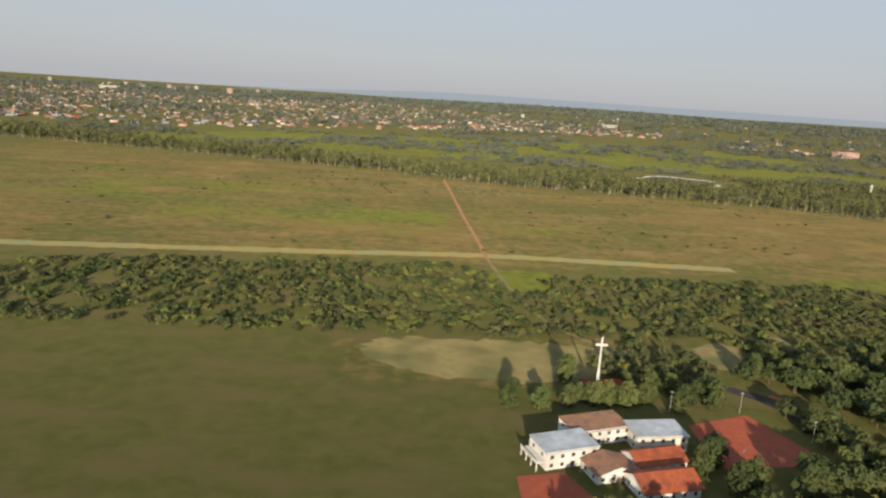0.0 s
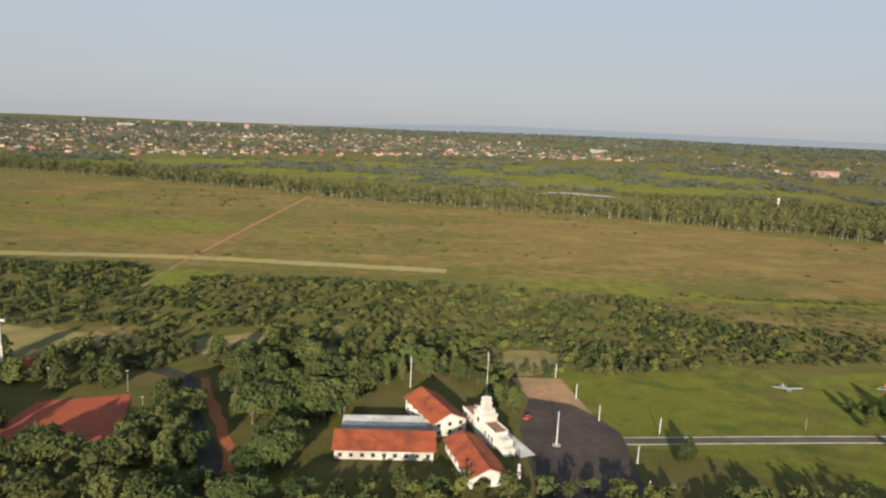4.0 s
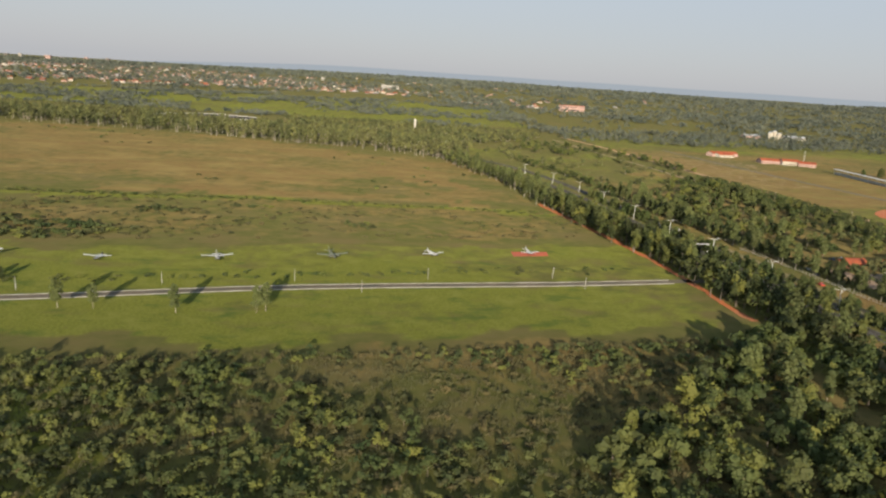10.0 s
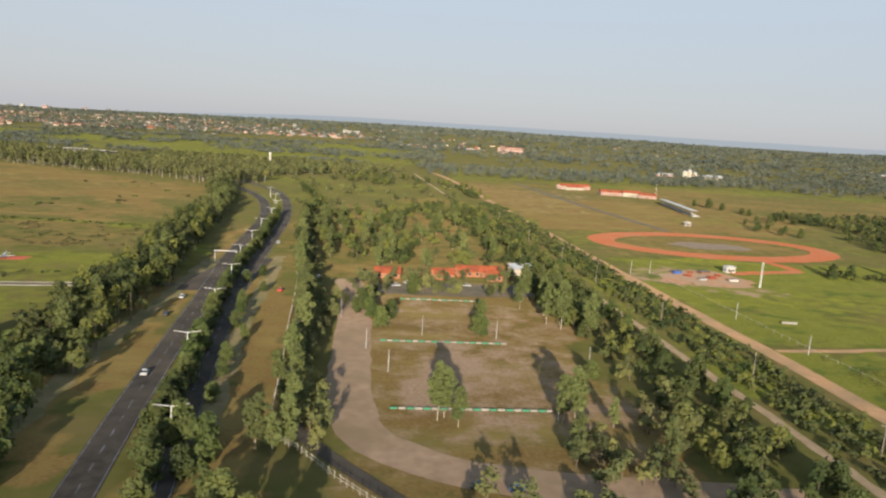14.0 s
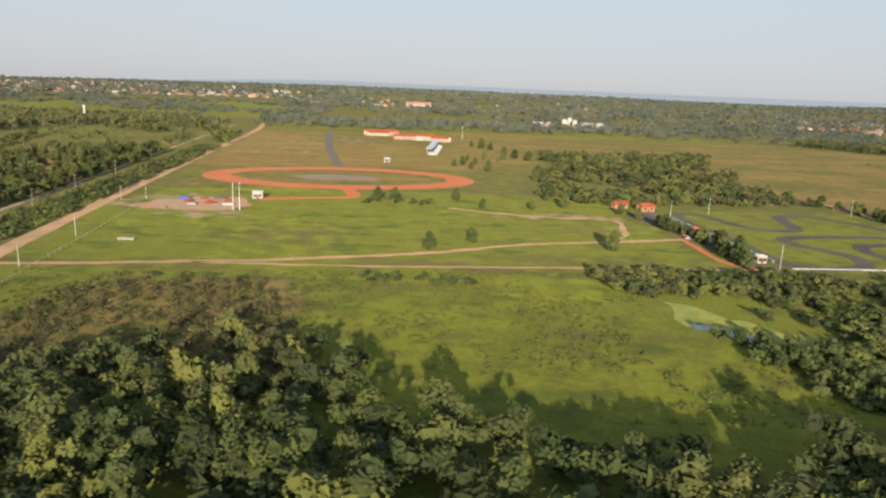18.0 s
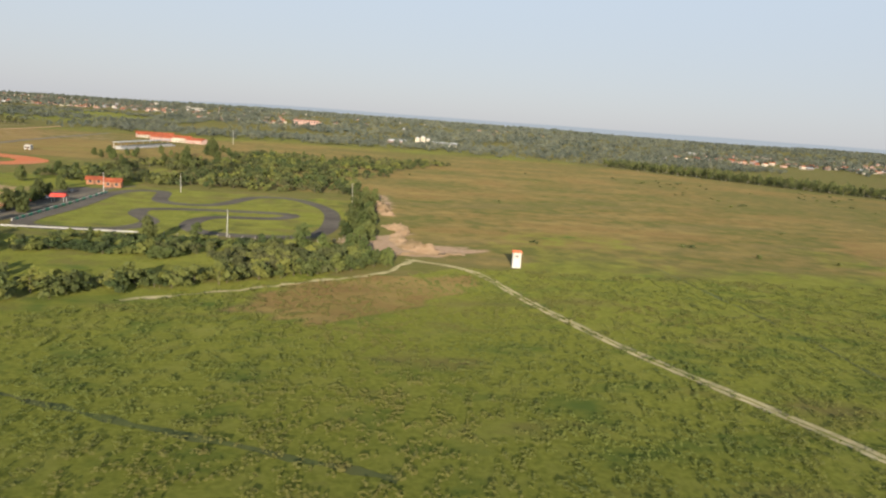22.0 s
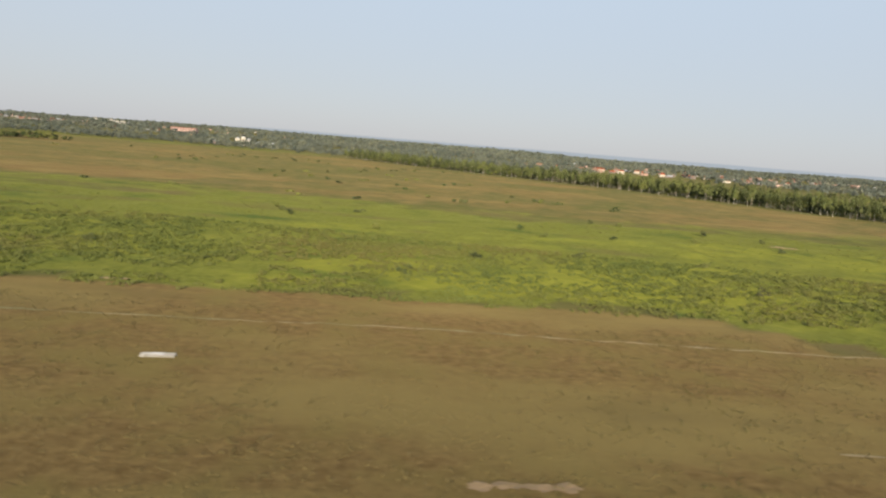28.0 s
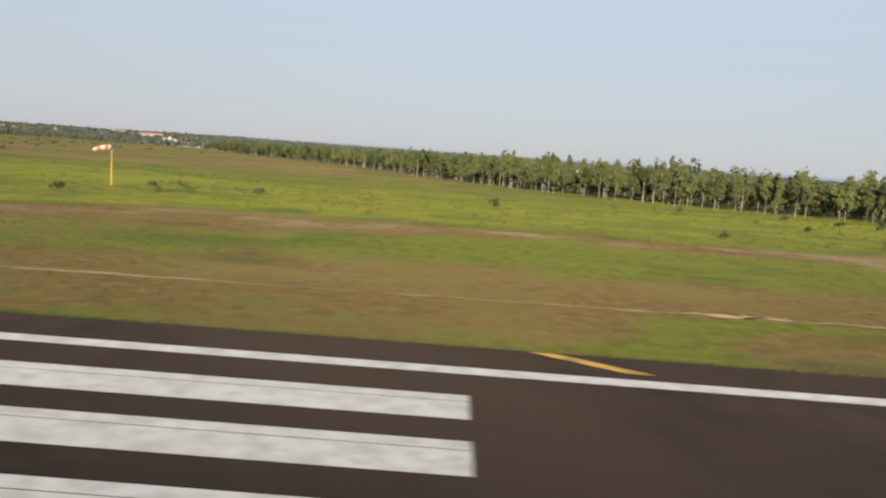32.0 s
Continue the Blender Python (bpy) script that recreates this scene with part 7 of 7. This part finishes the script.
def block(name, label, x, y, w, d, h, rot, wall, top, category="building", rows=3, cols=8, group=""):
    """A large flat-roofed building with rows of windows."""
    ob = thing(name, pose(x, y, float(land(x, y)) - 0.5, 0, 0, rot), label, category, group)
    part("wall", box(-w / 2, w / 2, -d / 2, d / 2, 0, h), wall, ob)
    part("roof", box(-w / 2 - 0.5, w / 2 + 0.5, -d / 2 - 0.5, d / 2 + 0.5, h, h + 1.0), top, ob)
    for i in range(rows):
        for j in range(cols):
            x0 = -w / 2 + (j + 0.25) * w / cols
            part("window", box(x0, x0 + 0.5 * w / cols, -d / 2 - 0.15, -d / 2 + 0.1, (i + 0.35) * h / rows, (i + 0.8) * h / rows), DARK_GLASS, ob)
    return ob


block("brick_hall", "large pink brick hall among woods", 1361, 2022, 68, 30, 17, 3, PINK_WALL, TILE, rows=2, cols=9)
block("white_hall", "wide white hall on the ridge", 880, 2828, 62, 26, 11, -6, WHITE_WALL, KERB, rows=1, cols=8)
block("white_hall", "white hall with a small tower on the ridge", 848, 2826, 12, 12, 15, -6, WHITE_WALL, KERB, rows=3, cols=2)
block("white_tower_block", "slim white tower block on the ridge", 601, 3285, 14, 12, 15, 0, WHITE_WALL, KERB, rows=4, cols=3)
block("large_white_block", "large cream-white block above the town", -1490, 3843, 92, 40, 18, 8, CREAM_WALL, KERB, rows=5, cols=10)
for i, (x, y, w, h) in enumerate(((1634, 1447, 9, 14), (1645, 1449, 9, 17), (1656, 1447, 9, 13))):
    ob = thing("silo", pose(x, y, float(land(x, y)) - 0.3), "pale round concrete silo", "silo", "silos")
    part("drum", rod((0, 0, 0), (0, 0, h), w / 2, w / 2, 18), CREAM_WALL, ob)
    part("cap", rod((0, 0, h), (0, 0, h + 2.2), w / 2, w / 6, 18), SHEET_ROOF, ob)
house("mill", "long low mill with pale roof beside the silos", 1690, 1446, 52, 16, 6, 2, rise=3, wall=CREAM_WALL, top=SHEET_ROOF, category="factory", windows=False)
house("mill", "low pale warehouse near the silos", 1590, 1452, 40, 14, 5, 2, rise=2.4, wall=PINK_WALL, top=SHEET_ROOF, category="factory", windows=False)
r = np.random.default_rng(5)
for i in range(16):
    x, y = -2500 + r.random() * 1700, 4300 + r.random() * 900
    block("apartment_tower", "pale distant apartment tower on the skyline", x, y, 16 + 14 * r.random(), 16, 14 + 18 * r.random(), r.random() * 20 - 10, (DULL_WHITE, CREAM_WALL, PINK_WALL)[i % 3], CONCRETE, "tower block", 5, 3, "skyline towers")


def town(name, xy, label, seed):
    """Many far houses with pitched roofs, joined."""
    r = np.random.default_rng(seed)
    n = len(xy)
    w, d, h = 9 + 10 * r.random(n) ** 1.5, 7 + 4 * r.random(n), 2.6 + 2.6 * (r.random(n) > 0.84) + 0.6 * r.random(n)
    a = r.normal(0.1, 0.30, n) + (r.random(n) > 0.72) * math.pi / 2
    z = land(xy[:, 0], xy[:, 1]) - 0.3
    rise = np.where(r.random(n) > 0.22, 2.2 + 1.1 * r.random(n), 0.35)
    px = np.array([-1, 1, 1, -1, -1, 1, 1, -1, -1, 1]) * 0.5
    py = np.array([-1, -1, 1, 1, -1, -1, 1, 1, 0, 0]) * 0.5
    lx, ly = w[:, None] * px, d[:, None] * py
    lz = np.concatenate([np.zeros((n, 4)), np.repeat(h[:, None], 4, 1), np.repeat((h + rise)[:, None], 2, 1)], 1)
    v = np.stack([xy[:, :1] + lx * np.cos(a)[:, None] - ly * np.sin(a)[:, None], xy[:, 1:] + lx * np.sin(a)[:, None] + ly * np.cos(a)[:, None], z[:, None] + lz], 2).reshape(-1, 3)
    quad = np.array([(0, 1, 5, 4), (1, 2, 6, 5), (2, 3, 7, 6), (3, 0, 4, 7), (4, 5, 9, 8), (6, 7, 8, 9), (5, 6, 9, 9), (7, 4, 8, 8)])
    tri = np.concatenate([quad[:6][:, [0, 1, 2]], quad[:6][:, [0, 2, 3]], np.array([(5, 6, 9), (7, 4, 8)])])
    slot_of = np.array([0, 0, 0, 0, 1, 1] * 2 + [0, 0])
    f = (np.arange(n)[:, None, None] * 10 + tri[None]).reshape(-1, 3)
    wall_kind = r.choice(3, n, p=(0.62, 0.16, 0.22))
    roof_kind = r.choice(3, n, p=(0.66, 0.20, 0.14)) + 3
    slots = np.where(slot_of[None] == 0, wall_kind[:, None], roof_kind[:, None]).ravel()
    ob = new(name, np_mesh(name, v, f, [DULL_WHITE, CREAM_WALL, PINK_WALL, TOWN_ROOF, OLD_TILE, SHEET_ROOF], slots))
    return tagged(ob, label, "town", kind="stuff")


town("distant_town", spots(2500, [(-2900, 1700), (-540, 1700), (-150, 1960), (380, 2270), (1000, 2350), (900, 2900), (200, 3500), (-500, 4200), (-2900, 4300)], 300, 0.30, 71), "distant town of white and red-roofed houses on a slope", 71)
town("distant_village", spots(260, [(2150, 1560), (2900, 1500), (4300, 1600), (4300, 2300), (2500, 2150)], 160, 0.30, 72), "distant village of white houses under the ridge", 72)
town("scattered_houses", spots(120, [(-400, 2000), (1200, 2250), (2400, 2300), (2200, 3800), (0, 3900)], 200, 0.40, 73), "scattered white and red-roofed houses among woods", 73)
fronts = []
for k, (w, d, h, wall, top, rise, label) in enumerate(((13, 9, 3.6, DULL_WHITE, TILE, 2.2, "white town house with a red tiled roof"), (11, 9, 6.2, CREAM_WALL, TILE, 1.8, "two-storey cream town house with a tiled roof"),
                                                       (16, 10, 3.8, DULL_WHITE, SHEET_ROOF, 1.4, "white town house with a grey roof"), (14, 9, 3.6, PINK_WALL, OLD_TILE, 2.0, "pink town house with a brown roof"))):
    fronts.append((w, d, h, wall, top, rise, label))
edge_spots = np.concatenate([spots(110, [(-1400, 1680), (-540, 1700), (-150, 1950), (380, 2270), (900, 2330), (880, 2420), (300, 2370), (-250, 2060), (-600, 1830), (-1400, 1800)], seed=75),
                             spots(40, [(2200, 1560), (2900, 1520), (2900, 1700), (2300, 1750)], seed=76), spots(18, [(1050, 2080), (1320, 2060), (1300, 2160), (1050, 2160)], seed=77)])
made_fronts = {}
for i, (x, y) in enumerate(edge_spots):
    k = i % 4
    m = pose(x, y, float(land(x, y)) - 0.2, 0, 0, float((i * 53) % 40 - 20))
    if k not in made_fronts:
        w, d, h, wall, top, rise, label = fronts[k]
        made_fronts[k] = house("town_house", label, x, y, w, d, h, 0, rise=rise, wall=wall, top=top, group="town houses")
        made_fronts[k].matrix_world = m
    else:
        copy_thing(made_fronts[k], m)

# backdrop of hills behind the last ridge; its haze is a painted blue-grey glow
HAZE_GLOW = bpy.data.materials.new("painted_haze_glow")
HAZE_GLOW.use_nodes = True
HAZE_GLOW.node_tree.nodes["Principled BSDF"].inputs["Base Color"].default_value = (0.0, 0.0, 0.0, 1)
HAZE_GLOW.node_tree.nodes["Principled BSDF"].inputs["Emission Color"].default_value = (0.30, 0.335, 0.37, 1)
HAZE_GLOW.node_tree.nodes["Principled BSDF"].inputs["Emission Strength"].default_value = 1.05
HAZE_GLOW.node_tree.nodes["Principled BSDF"].inputs["Specular IOR Level"].default_value = 0.0
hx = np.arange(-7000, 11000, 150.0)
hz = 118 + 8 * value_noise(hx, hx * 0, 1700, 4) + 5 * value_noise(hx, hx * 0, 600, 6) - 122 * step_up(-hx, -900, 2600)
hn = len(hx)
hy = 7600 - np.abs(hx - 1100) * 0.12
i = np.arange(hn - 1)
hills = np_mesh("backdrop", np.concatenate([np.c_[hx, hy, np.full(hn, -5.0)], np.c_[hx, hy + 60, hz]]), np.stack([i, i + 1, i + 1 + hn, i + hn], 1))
tagged(part("backdrop", hills, HAZE_GLOW), "far hills painted as a glowing blue-grey haze strip", "hills", kind="structure")

# ---------------------------------------------------------------- the place is drawn at SCALE of its true size
for ob in list(scene.objects):
    if ob.parent is None and ob.type in {'MESH', 'EMPTY'}:
        ob.matrix_basis = Matrix.Diagonal((SCALE, SCALE, SCALE, 1)) @ ob.matrix_basis
